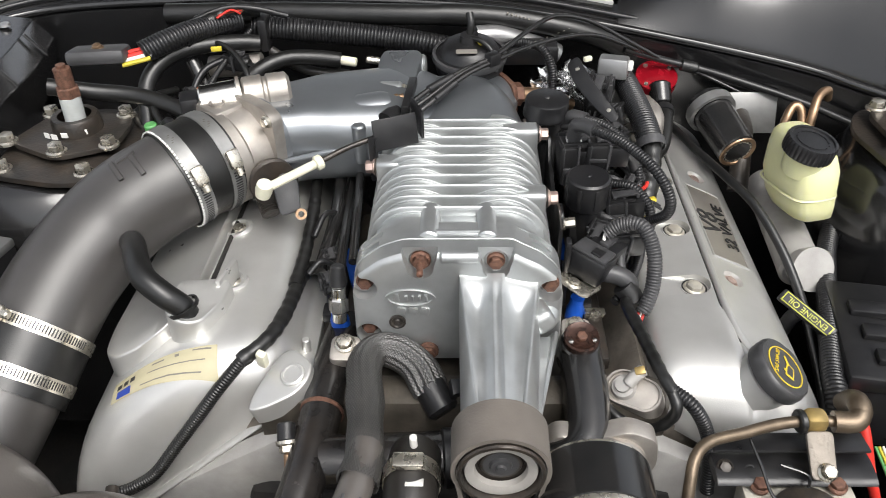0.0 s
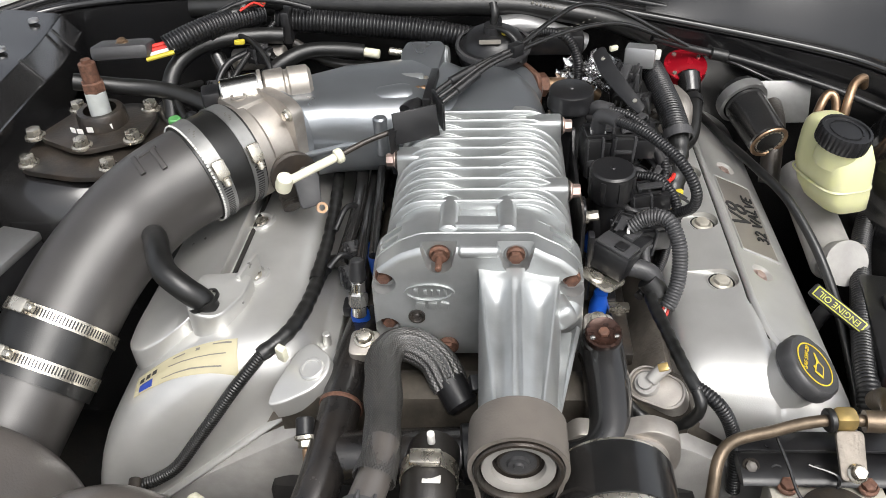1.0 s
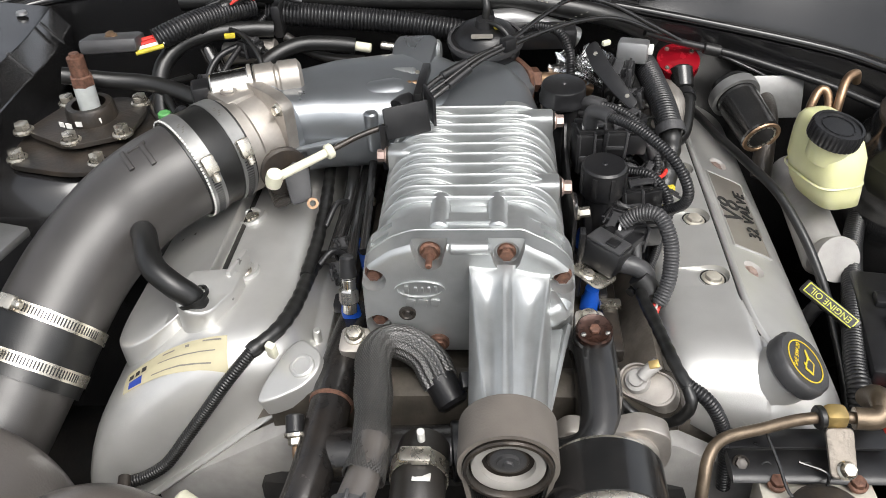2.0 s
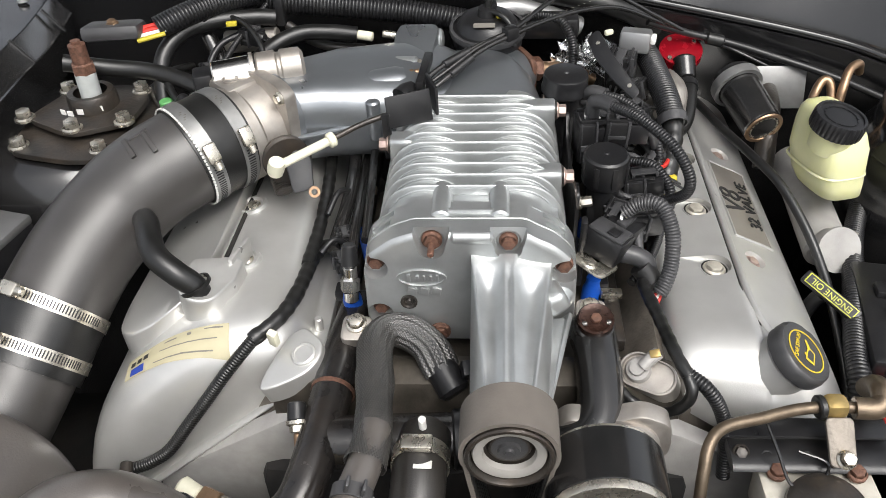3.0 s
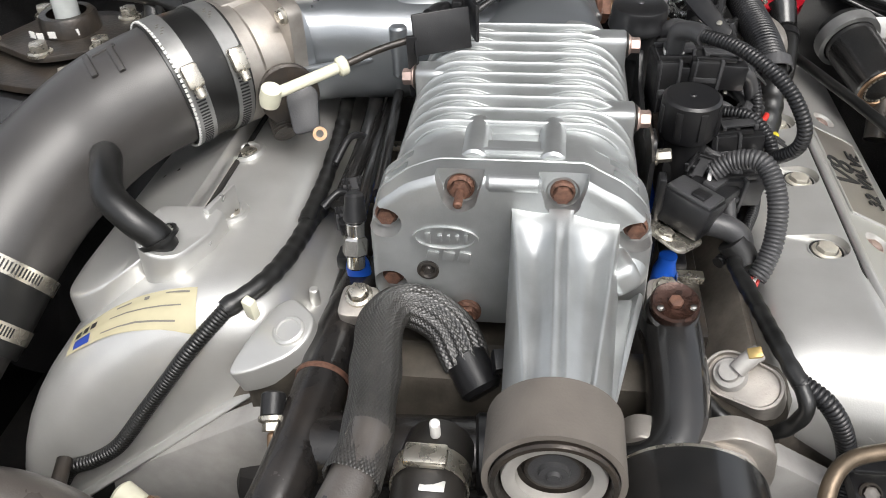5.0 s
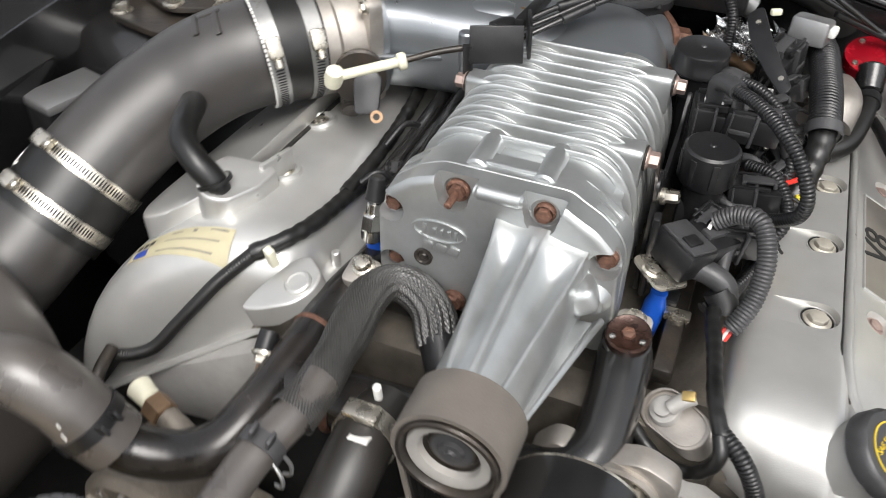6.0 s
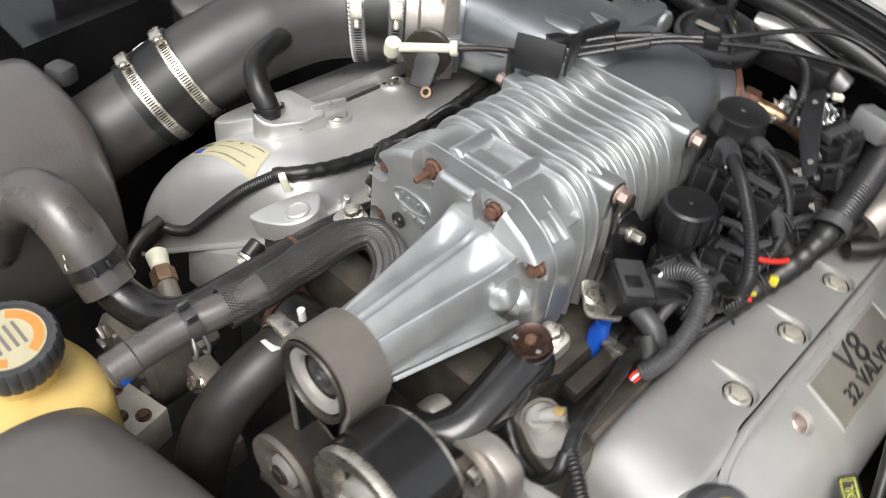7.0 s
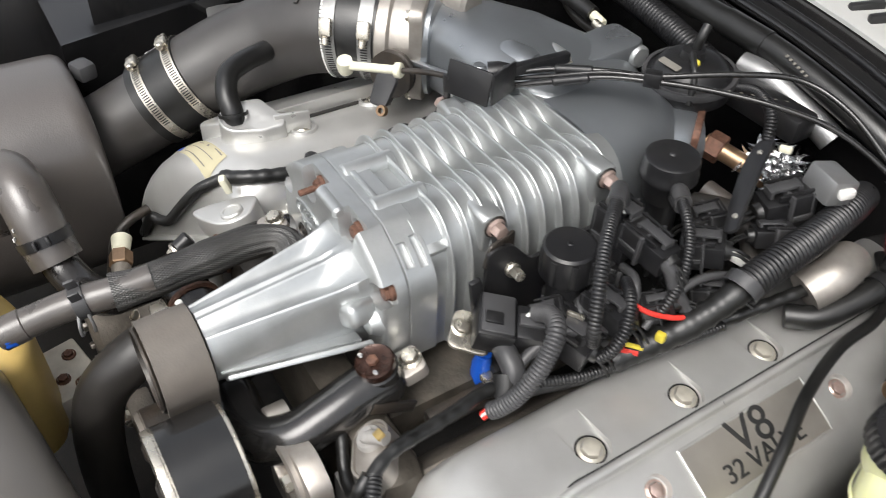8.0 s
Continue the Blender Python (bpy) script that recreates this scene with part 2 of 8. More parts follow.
def revolve(profile, origin, axis, seg=32, hint=(0, 0, 1)):
    """Turns (radius, height) pairs round the axis through origin."""
    bm = bmesh.new()
    t = frame_of(axis, hint)
    o = Vector(origin)
    rings = []
    for r, h in profile:
        if r < 1e-5:
            rings.append([bm.verts.new(o + t @ Vector((0, 0, h)))])
        else:
            rings.append([bm.verts.new(o + t @ Vector((r * math.cos(a), r * math.sin(a), h)))
                          for a in (2 * math.pi * i / seg for i in range(seg))])
    for a, b in zip(rings, rings[1:]):
        if len(a) == 1 and len(b) == 1:
            continue
        for i in range(seg):
            j = (i + 1) % seg
            if len(a) == 1:
                bm.faces.new((a[0], b[i], b[j]))
            elif len(b) == 1:
                bm.faces.new((a[i], b[0], a[j]))
            else:
                bm.faces.new((a[i], b[i], b[j], a[j]))
    return bm


def cyl(p0, p1, r, r1=None, bevel=0.0015, seg=24):
    """A solid round bar with eased rims."""
    p0, p1 = Vector(p0), Vector(p1)
    L = (p1 - p0).length
    r1 = r if r1 is None else r1
    b = min(bevel, r * 0.4, r1 * 0.4, L * 0.4)
    return revolve([(0, 0), (r - b, 0), (r, b), (r1, L - b), (r1 - b, L), (0, L)], p0, p1 - p0, seg)


def smooth_path(points, steps=8):
    """A Catmull-Rom line through the points."""
    p = [Vector(q) for q in points]
    p = [p[0] * 2 - p[1]] + p + [p[-1] * 2 - p[-2]]
    out = []
    for i in range(1, len(p) - 2):
        a, b, c, d = p[i - 1:i + 3]
        for k in range(steps):
            t = k / steps
            out.append(0.5 * ((2 * b) + (c - a) * t + (2 * a - 5 * b + 4 * c - d) * t * t + (3 * b - a - 3 * c + d) * t ** 3))
    out.append(p[-2])
    return out


def resample(line, step):
    out, acc = [line[0]], 0.0
    for a, b in zip(line, line[1:]):
        L = (b - a).length
        if L < 1e-9:
            continue
        d = step - acc
        while d <= L:
            out.append(a.lerp(b, d / L))
            d += step
        acc = (acc + L) % step
    if (out[-1] - line[-1]).length > step * 0.3:
        out.append(line[-1])
    return out


def sweep(line, radius, seg=16, squash=1.0, cap=True, uv=False):
    """A tube along a line; radius is a number, or a rule of the length run and the whole length."""
    bm = bmesh.new()
    n = len(line)
    runs = [0.0]
    for a, b in zip(line, line[1:]):
        runs.append(runs[-1] + (b - a).length)
    rings, up = [], None
    for i, p in enumerate(line):
        d = (line[min(i + 1, n - 1)] - line[max(i - 1, 0)]).normalized()
        if up is None:
            up = Vector((0, 0, 1)) if abs(d.z) < 0.9 else Vector((0, 1, 0))
        side = d.cross(up).normalized()
        up = side.cross(d).normalized()
        r = radius(runs[i], runs[-1]) if callable(radius) else radius
        rings.append([bm.verts.new(p + side * (r * math.cos(a)) + up * (r * squash * math.sin(a)))
                      for a in (2 * math.pi * k / seg for k in range(seg))])
    lay = bm.loops.layers.uv.new("UVMap") if uv else None
    for i, (a, b) in enumerate(zip(rings, rings[1:])):
        for k in range(seg):
            j = (k + 1) % seg
            f = bm.faces.new((a[k], a[j], b[j], b[k]))
            if uv:
                for lp, (uu, vv) in zip(f.loops, ((k, i), (k + 1, i), (k + 1, i + 1), (k, i + 1))):
                    lp[lay].uv = (uu / seg, runs[vv] * 9.0)
    if cap:
        bm.faces.new(rings[0][::-1])
        bm.faces.new(rings[-1])
    return bm


def tube(points, r, seg=14, steps=8, squash=1.0):
    return sweep(smooth_path(points, steps), r, seg, squash)


def corrugated(points, r, pitch=0.0045, depth=0.0014, seg=16):
    """Split loom with real ridges."""
    line = resample(smooth_path(points, 10), pitch / 4)
    return sweep(line, lambda s, L: r - depth * (0.5 - 0.5 * math.cos(2 * math.pi * s / pitch)) ** 2, seg)


def wrapped(points, r, seg=12):
    """Wire bundle bound in tape, a little lumpy."""
    line = resample(smooth_path(points, 10), 0.003)
    ph = random.random() * 10
    return sweep(line, lambda s, L: r * (1 + 0.045 * math.sin(s * 420 + ph) + 0.13 * noise.noise(Vector((s * 60, ph, 0)))), seg)


def prism(outline, depth, origin, axis, hint=(0, 0, 1), bevel=0.002, seg=2):
    """A flat outline (x, y) given thickness along axis."""
    bm = bmesh.new()
    t = frame_of(axis, hint)
    o = Vector(origin)
    vs = [bm.verts.new(o + t @ Vector((x, y, 0))) for x, y in outline]
    f = bm.faces.new(vs)
    got = bmesh.ops.extrude_face_region(bm, geom=[f])
    top = [v for v in got["geom"] if isinstance(v, bmesh.types.BMVert)]
    bmesh.ops.translate(bm, verts=top, vec=t @ Vector((0, 0, depth)))
    if bevel:
        bmesh.ops.recalc_face_normals(bm, faces=bm.faces)
        rim = [e for e in bm.edges if all(v in top for v in e.verts)]
        bmesh.ops.bevel(bm, geom=rim, offset=bevel, segments=seg, profile=0.5, affect="EDGES")
    return bm


def rounded(points, r=0.006, n=4):
    """An outline with its corners rounded."""
    out = []
    k = len(points)
    for i in range(k):
        p, q, s = (Vector(points[j % k]) for j in (i - 1, i, i + 1))
        a, b = (p - q), (s - q)
        rr = min(r, a.length * 0.45, b.length * 0.45)
        a, b = q + a.normalized() * rr, q + b.normalized() * rr
        for j in range(n + 1):
            t = j / n
            v = a * (1 - t) ** 2 + q * (2 * t * (1 - t)) + b * t * t
            out.append((v.x, v.y))
    return out


def loft(rings, cap=True, close=True):
    """Skins rings of equal point counts."""
    bm = bmesh.new()
    vs = [[bm.verts.new(Vector(p)) for p in ring] for ring in rings]
    n = len(vs[0])
    for a, b in zip(vs, vs[1:]):
        for k in range(n if close else n - 1):
            j = (k + 1) % n
            bm.faces.new((a[k], a[j], b[j], b[k]))
    if cap:
        bm.faces.new(vs[0][::-1])
        bm.faces.new(vs[-1])
    return bm


def superellipse(cx, cz, hx, hz, y, n=36, e=3.0):
    """A rounded box ring in the plane of constant y."""
    out = []
    for i in range(n):
        a = 2 * math.pi * i / n
        c, s = math.cos(a), math.sin(a)
        out.append((cx + hx * math.copysign(abs(c) ** (2 / e), c), y, cz + hz * math.copysign(abs(s) ** (2 / e), s)))
    return out


def hex_head(at, axis, r=0.0075, h=0.007, flange=1.35):
    """A flanged hex bolt head that stands on at."""
    bm = revolve([(0, -0.002), (r * flange, -0.002), (r * flange, 0.0012), (r * 1.05, 0.0028)], at, axis, 20)
    t = frame_of(axis)
    o = Vector(at)
    hexa = [(r * math.cos(math.pi * i / 3), r * math.sin(math.pi * i / 3)) for i in range(6)]
    return merge(bm, prism(hexa, h, o, axis, bevel=0.0012))


def bolt(parent, at, axis, material, r=0.0075, h=0.007, name="bolt", label="", flange=1.35):
    return part(name, hex_head(at, axis, r, h, flange), material, parent, label, angle=30)


def clamp_band(at, r, width, tilt=None):
    """A flat steel band round a tube centre with direction tilt."""
    d = Vector(tilt).normalized()
    a = Vector(at) - d * width / 2
    return revolve([(r, 0), (r + 0.0012, 0), (r + 0.0012, width), (r, width), (r, 0)], a, d, 48)


def text_mesh(body, size, m, depth=0.0004):
    """Letters of the built-in font as a mesh at the pose m."""
    cu = bpy.data.curves.new("letters", "FONT")
    cu.body, cu.size, cu.extrude = body, size, depth
    cu.align_x, cu.align_y = "CENTER", "CENTER"
    ob = bpy.data.objects.new("letters", cu)
    me = bpy.data.meshes.new_from_object(ob)
    bpy.data.objects.remove(ob)
    bpy.data.curves.remove(cu)
    bm = bmesh.new()
    bm.from_mesh(me)
    bpy.data.meshes.remove(me)
    bmesh.ops.transform(bm, matrix=m, verts=bm.verts)
    return bm


def carve(ob, cutters, angle=30):
    """Cuts the given shapes out of a mesh object."""
    temp = []
    for bm in cutters:
        me = bpy.data.meshes.new("cutter")
        bmesh.ops.recalc_face_normals(bm, faces=bm.faces)
        bm.to_mesh(me)
        bm.free()
        c = new("cutter", me)
        temp.append(c)
        md = ob.modifiers.new("cut", "BOOLEAN")
        md.operation, md.solver, md.object = "DIFFERENCE", "EXACT", c
    bpy.context.view_layer.update()
    dg = bpy.context.evaluated_depsgraph_get()
    me = bpy.data.meshes.new_from_object(ob.evaluated_get(dg))
    ob.modifiers.clear()
    old = ob.data
    mats = list(old.materials)
    name = old.name
    ob.data = me
    bpy.data.meshes.remove(old)
    me.name = name
    me.materials.clear()
    me.materials.append(mats[0])
    for c in temp:
        cm = c.data
        bpy.data.objects.remove(c)
        bpy.data.meshes.remove(cm)
    bm = bmesh.new()
    bm.from_mesh(me)
    for e in bm.edges:
        e.smooth = not (len(e.link_faces) == 2 and e.calc_face_angle(0) > radians(angle))
    for f in bm.faces:
        f.smooth = True
        f.material_index = 0
    bm.to_mesh(me)
    bm.free()
    return ob

# ---- setting: ground, bay shell ----
def plate_grid(fn, nu, nv, thick=0.0):
    """A sheet from a rule of (u, v) in 0..1, with thickness downwards along z."""
    bm = bmesh.new()
    top = [[bm.verts.new(Vector(fn(i / nu, j / nv))) for j in range(nv + 1)] for i in range(nu + 1)]
    for i in range(nu):
        for j in range(nv):
            bm.faces.new((top[i][j], top[i + 1][j], top[i + 1][j + 1], top[i][j + 1]))
    if thick:
        bmesh.ops.solidify(bm, geom=list(bm.faces), thickness=thick)
    return bm


structure("ground", box((0, 0, -0.05), (400, 400, 0.1)), ASPHALT, "grey asphalt under the parked car", "ground")
# undertray and engine block: shade under the engine is put into their colour
structure("floor", box((0, 0.75, 0.42), (1.5, 1.7, 0.02), 0.004), DARK, "grimy undertray far below the engine, its near-black colour holding the shade down there", "floor")
structure("wall_north", box((0, 1.31, 0.72), (1.6, 0.03, 0.62), 0.006), BODY, "black painted firewall behind the engine", "firewall")
structure("wall_west", box((-0.74, 0.72, 0.66), (0.03, 1.6, 0.62), 0.006), BODY, "black painted inner fender", "inner fender")
structure("wall_east", box((0.74, 0.72, 0.66), (0.03, 1.6, 0.62), 0.006), BODY, "black painted inner fender", "inner fender")
structure("wall_south", box((0, -0.06, 0.62), (1.5, 0.03, 0.5), 0.006), BODY, "black radiator support at the front of the bay", "radiator support")
structure("engine_block", box((0.007, 0.78, 0.62), (0.46, 0.52, 0.34), 0.03), DARK, "engine block below the covers, coloured near-black for the shade of the gaps", "engine block")

# ---- supercharger ----
CX = 0.007
HW = 0.096


def lobes(u):
    """Height of the twin-rotor case over its half width u."""
    a = abs(u)
    if a < 0.46:
        return 1.0290 - 0.0185 * ((0.46 - a) / 0.46) ** 1.7
    k = (a - 0.46) / 0.54
    return 0.955 + 0.074 * max(0.0, 1 - k ** 2.3) ** (1 / 2.3)


def fin_top(u):
    a = abs(u)
    if a < 0.50:
        return 1.0345
    k = (a - 0.50) / 0.50
    return 0.955 + 0.0795 * max(0.0, 1 - k ** 2.3) ** (1 / 2.3)


def section(top, half, y, bottom=0.89, n=44):
    pts = []
    for i in range(n + 1):
        u = -1 + 2 * i / n
        u = math.copysign(abs(math.sin(u * math.pi / 2)), u)
        pts.append((CX + half * u, y, top(u)))
    return pts + [(CX + half, y, bottom), (CX - half, y, bottom)]


blower = thing("supercharger", (CX, 0.75, 0.89), "silver cast aluminium twin-rotor supercharger with cooling fins, on the engine", "supercharger")
part("case", loft([section(lobes, HW - 0.003, y, n=72) for y in (0.664, 0.70, 0.80, 0.895)]), ALU, blower, angle=50)
FIN_Y = [0.690 + 0.0205 * i for i in range(10)]
# half profile of a fin: distance from its crest line, drop of the top, drop of the flanks
FIN = ((0.0, 0.0, 0.0), (0.0009, 0.0003, 0.0002), (0.0015, 0.0014, 0.0006), (0.0020, 0.0040, 0.0012), (0.0025, 0.0085, 0.0020), (0.0031, 0.0140, 0.0034), (0.0042, 0.0195, 0.0052), (0.0062, 0.0240, 0.0080))
for y in FIN_Y:
    rings = []
    for dy, dz, dw in [(-a, b, c) for a, b, c in FIN[::-1]] + list(FIN[1:]):
        rings.append(section(lambda u: fin_top(u) - dz, HW + 0.0035 - dw, y + dy, n=72))
    fin = part("fin", loft(rings), ALU, blower, angle=75)
    for side in (-1, 1):
        line = []
        for i in range(25):
            u = side * (0.03 + 0.80 * i / 24)
            drop = fin_top(u) - lobes(u)
            dy = 0.0
            for (a0, b0, _), (a1, b1, _) in zip(FIN, FIN[1:]):
                if b0 <= drop <= b1:
                    dy = a0 + (a1 - a0) * (drop - b0) / (b1 - b0)
            line.append(Vector((CX + (HW - 0.002) * u, y - dy - 0.0005, lobes(u) + 0.0003)))
        part("fillet", sweep(line, 0.0011, 8), ALU, fin)

# bearing plate and front cover
PLATE = [(-0.098, 0.900), (-0.0965, 0.989), (-0.091, 1.003), (-0.068, 1.0215), (-0.046, 1.0300), (0.060, 1.0300),
         (0.070, 1.0235), (0.088, 1.0140), (0.104, 0.998), (0.110, 0.984), (0.111, 0.900)]


def plate_ring(y, grow=0.0, drop=0.0):
    pts = rounded([(x + (grow if x > 0.007 else -grow), z - drop) for x, z in PLATE], 0.006, 3)
    return [(x, y, z) for x, z in pts]


bearing_plate = part("bearing_plate", loft([plate_ring(0.6405, -0.0002, 0.0012), plate_ring(0.6415, 0.0008, 0.0002), plate_ring(0.668, 0.0008, 0.0002),
                            plate_ring(0.6695, -0.0008, 0.0018)]), ALU, blower, angle=30)
hollows = []
for x, z, tilt in ((-0.081, 1.0135, -38), (0.091, 1.0130, 34)):
    for y, w in ((0.6475, 0.024), (0.6605, 0.030)):
        hollows.append(box((x, y, z), (w, 0.0085, 0.014), 0.001, Matrix.Rotation(radians(tilt), 3, "Y")))
carve(bearing_plate, hollows)
front_cover = part("front_cover", loft([plate_ring(0.6140, -0.0045, 0.0055), plate_ring(0.6148, -0.0025, 0.0030), plate_ring(0.6165, -0.0008, 0.0012), plate_ring(0.6185, 0.0, 0.0),
                          plate_ring(0.6395, 0.0, 0.0)]), ALU, blower, angle=40)
# top pad with a sunk window between two long bosses
for x in (-0.021, 0.036):
    part("boss", cyl((x, 0.644, 1.0245), (x, 0.698, 1.0245), 0.0105, bevel=0.0020), ALU, blower)
for y in (0.652, 0.690):
    part("cross_bar", box((0.0075, y, 1.0245), (0.048, 0.0055, 0.016), 0.0015), ALU, blower)
part("pad", box((0.0075, 0.671, 1.0165), (0.046, 0.034, 0.016), 0.002), ALU, blower)
for sx, x in ((-1, -0.055), (1, 0.072)):
    part("side_pad", box((x, 0.677, 1.010), (0.045, 0.024, 0.012), 0.002, Matrix.Rotation(radians(24 * sx), 3, "Y")), ALU, blower)

BOLTS = ((-0.085, 0.9885), (0.044, 1.0135), (0.098, 0.985), (-0.084, 0.930), (-0.029, 1.0145))
cutters = [revolve([(0, -0.012), (0.0135, -0.012), (0.0125, 0.012), (0.0105, 0.0145), (0, 0.0145)], (x, 0.6145, z), (0, 1, 0), 28) for x, z in BOLTS]
for x, z in ((0.044, 1.0135), (-0.029, 1.0145)):
    cutters.append(prism([(-0.0125, -0.002), (0.0125, -0.002), (0.0215, 0.03), (-0.0215, 0.03)], 0.022, (x, 0.627, z), (0, -1, 0), bevel=0))
for x, z, dx, dz in ((-0.085, 0.9885, -1, 0.5), (0.098, 0.985, 1, 0.4)):
    d = Vector((dx, 0, dz)).normalized()
    cutters.append(box(Vector((x, 0.6145, z)) + d * 0.016, (0.0205, 0.028, 0.032), 0.002, frame_of(d, (0, 1, 0))))
carve(front_cover, cutters)

part("ledge", cyl((-0.010, 0.6165, 1.0262), (0.029, 0.6165, 1.0262), 0.0062, bevel=0.003), ALU, blower)

# snout: a fluted cone with thin webs that swells into the cover
SNX, SNZ = 0.0435, 0.952


def snout_ring(y, k):
    """k runs from 0 at the pulley to 1 at the cover: ribs on the crest with scooped flutes that end in round shoulders."""
    def ease(a, b):
        t = min(1.0, max(0.0, (k - a) / (b - a)))
        return t * t * (3 - 2 * t)
    depth = 0.0015 + 0.0085 * ease(0.0, 0.80) - 0.0088 * ease(0.74, 0.93)
    lift = 0.004 * ease(0.78, 1.0)
    left = (-0.0195 - 0.0140 * k, 0.0290 + 0.0225 * k + lift)
    mid = (0.0 + 0.001 * k, 0.0345 + 0.0145 * k + lift)
    right = (0.0205 + 0.0195 * k, 0.0285 + 0.0130 * k + lift)
    rib = 0.0017 * (1 - 0.9 * ease(0.80, 0.95))
    pts = [(-0.0100, -0.033 - 0.020 * k), (-0.0240, -0.024 - 0.026 * k), (-0.0315 - 0.003 * k, -0.008 - 0.02 * k), (-0.0335 - 0.0025 * k, 0.004), (-0.0310 - 0.0045 * k, 0.014 + 0.008 * k),
           (-0.0255 - 0.0100 * k, 0.0235 + 0.018 * k)]

    def crest(p):
        return [(p[0] - 0.0019, p[1] - rib), (p[0] - 0.0007, p[1] - 0.0002), (p[0] + 0.0007, p[1] - 0.0002), (p[0] + 0.0019, p[1] - rib)]

    def flute(a, b, n=9):
        out = []
        for i in range(1, n):
            t = i / n
            out.append((a[0] + (b[0] - a[0]) * t, a[1] + (b[1] - a[1]) * t - rib * 0.6 - depth * math.sin(math.pi * t) ** 0.8))
        return out
    ml, mr = (mid[0] - 0.0042, mid[1]), (mid[0] + 0.0042, mid[1])
    pts += crest(left) + flute((left[0] + 0.002, left[1]), (ml[0] - 0.002, ml[1])) + crest(ml) + [(mid[0], mid[1] - 0.0030 * (1 - ease(0.78, 0.95)))]
    pts += crest(mr) + flute((mr[0] + 0.002, mr[1]), (right[0] - 0.002, right[1])) + crest(right)
    pts += [(0.0275 + 0.0160 * k, 0.020 + 0.004 * k), (0.0325 + 0.0120 * k, 0.009), (0.0335 + 0.0125 * k, -0.003), (0.0315 + 0.0130 * k, -0.014 - 0.006 * k), (0.0240 + 0.01 * k, -0.024 - 0.016 * k), (0.010, -0.033 - 0.020 * k)]
    return [(SNX + x, y, SNZ + z) for x, z in pts]


part("snout", loft([snout_ring(0.474 + 0.144 * t, t) for t in (0, 0.06, 0.14, 0.24, 0.35, 0.46, 0.56, 0.64, 0.70, 0.74, 0.77, 0.80, 0.83, 0.86, 0.89, 0.92, 0.95, 1.0)]), ALU, blower, angle=65)


def web(a0, a1, b0, b1, w=0.0032):
    """A thin tapering web between a foot line a0-a1 and a crest line b0-b1."""
    a0, a1, b0, b1 = (Vector(p) for p in (a0, a1, b0, b1))
    side = (a1 - a0).cross(b0 - a0).normalized() * w / 2
    bm = bmesh.new()
    va = [bm.verts.new(p + side) for p in (a0, a1, b1, b0)]
    vb = [bm.verts.new(p - side) for p in (a0, a1, b1, b0)]
    bm.faces.new(va)
    bm.faces.new(vb[::-1])
    for i in range(4):
        j = (i + 1) % 4
        bm.faces.new((va[j], va[i], vb[i], vb[j]))
    bmesh.ops.recalc_face_normals(bm, faces=bm.faces)
    bmesh.ops.bevel(bm, geom=list(bm.edges), offset=w * 0.3, segments=2, profile=0.5, affect="EDGES")
    return bm


f0, f1, o = Vector((SNX + 0.0320, 0.477, SNZ - 0.006)), Vector((SNX + 0.046, 0.598, SNZ - 0.014)), Vector((1, 0, 0.1)).normalized()
part("web", web(f0 - o * 0.004, f1 - o * 0.008, f0 + o * 0.0035, f1 + o * 0.0095, 0.0036), ALU, blower, angle=25)
part("shoulder", box((SNX + 0.0430, 0.603, SNZ + 0.0120), (0.024, 0.036, 0.024), 0.0075, Matrix.Rotation(radians(62), 3, "Y") @ Matrix.Rotation(radians(-16), 3, "X"), 4), ALU, blower)
part("gusset", web((SNX + 0.030, 0.480, SNZ - 0.018), (SNX + 0.052, 0.605, SNZ - 0.024), (SNX + 0.034, 0.482, SNZ - 0.014), (SNX + 0.063, 0.606, SNZ - 0.012), 0.006), ALU, blower, angle=25)
part("corner_swell", revolve([(0.0, -0.016), (0.010, -0.013), (0.015, -0.004), (0.0165, 0.010)], (0.094, 0.618, 0.952), (0, 1, 0), 28), ALU, blower)

# pulley and its faces
PZ = SNZ - 0.004
pulley = part("pulley", revolve([(0.0, 0.049), (0.0360, 0.049), (0.0374, 0.047), (0.0360, 0.045), (0.0360, 0.004), (0.0374, 0.002), (0.0365, 0.0),
                                 (0.0338, 0.0), (0.0324, 0.003), (0.0319, 0.012), (0.0193, 0.018), (0.0185, 0.014), (0.0171, 0.012), (0.0, 0.012)],
                                (SNX, 0.4245, PZ), (0, 1, 0), 56), DARKMETAL, blower, "dark machined pulley")
part("face_ring", revolve([(0.0311, 0.0075), (0.0302, 0.0045), (0.0290, 0.0042), (0.0225, 0.0068), (0.0214, 0.012)], (SNX, 0.4245, PZ), (0, 1, 0), 56), PALEALU, pulley, "bright worn ring")
part("hub", revolve([(0.0, 0.006), (0.0036, 0.006), (0.0045, 0.0085), (0.0086, 0.0085), (0.0095, 0.0115), (0.0153, 0.0118)], (SNX, 0.4245, PZ), (0, 1, 0), 32), GRAYPL, pulley)

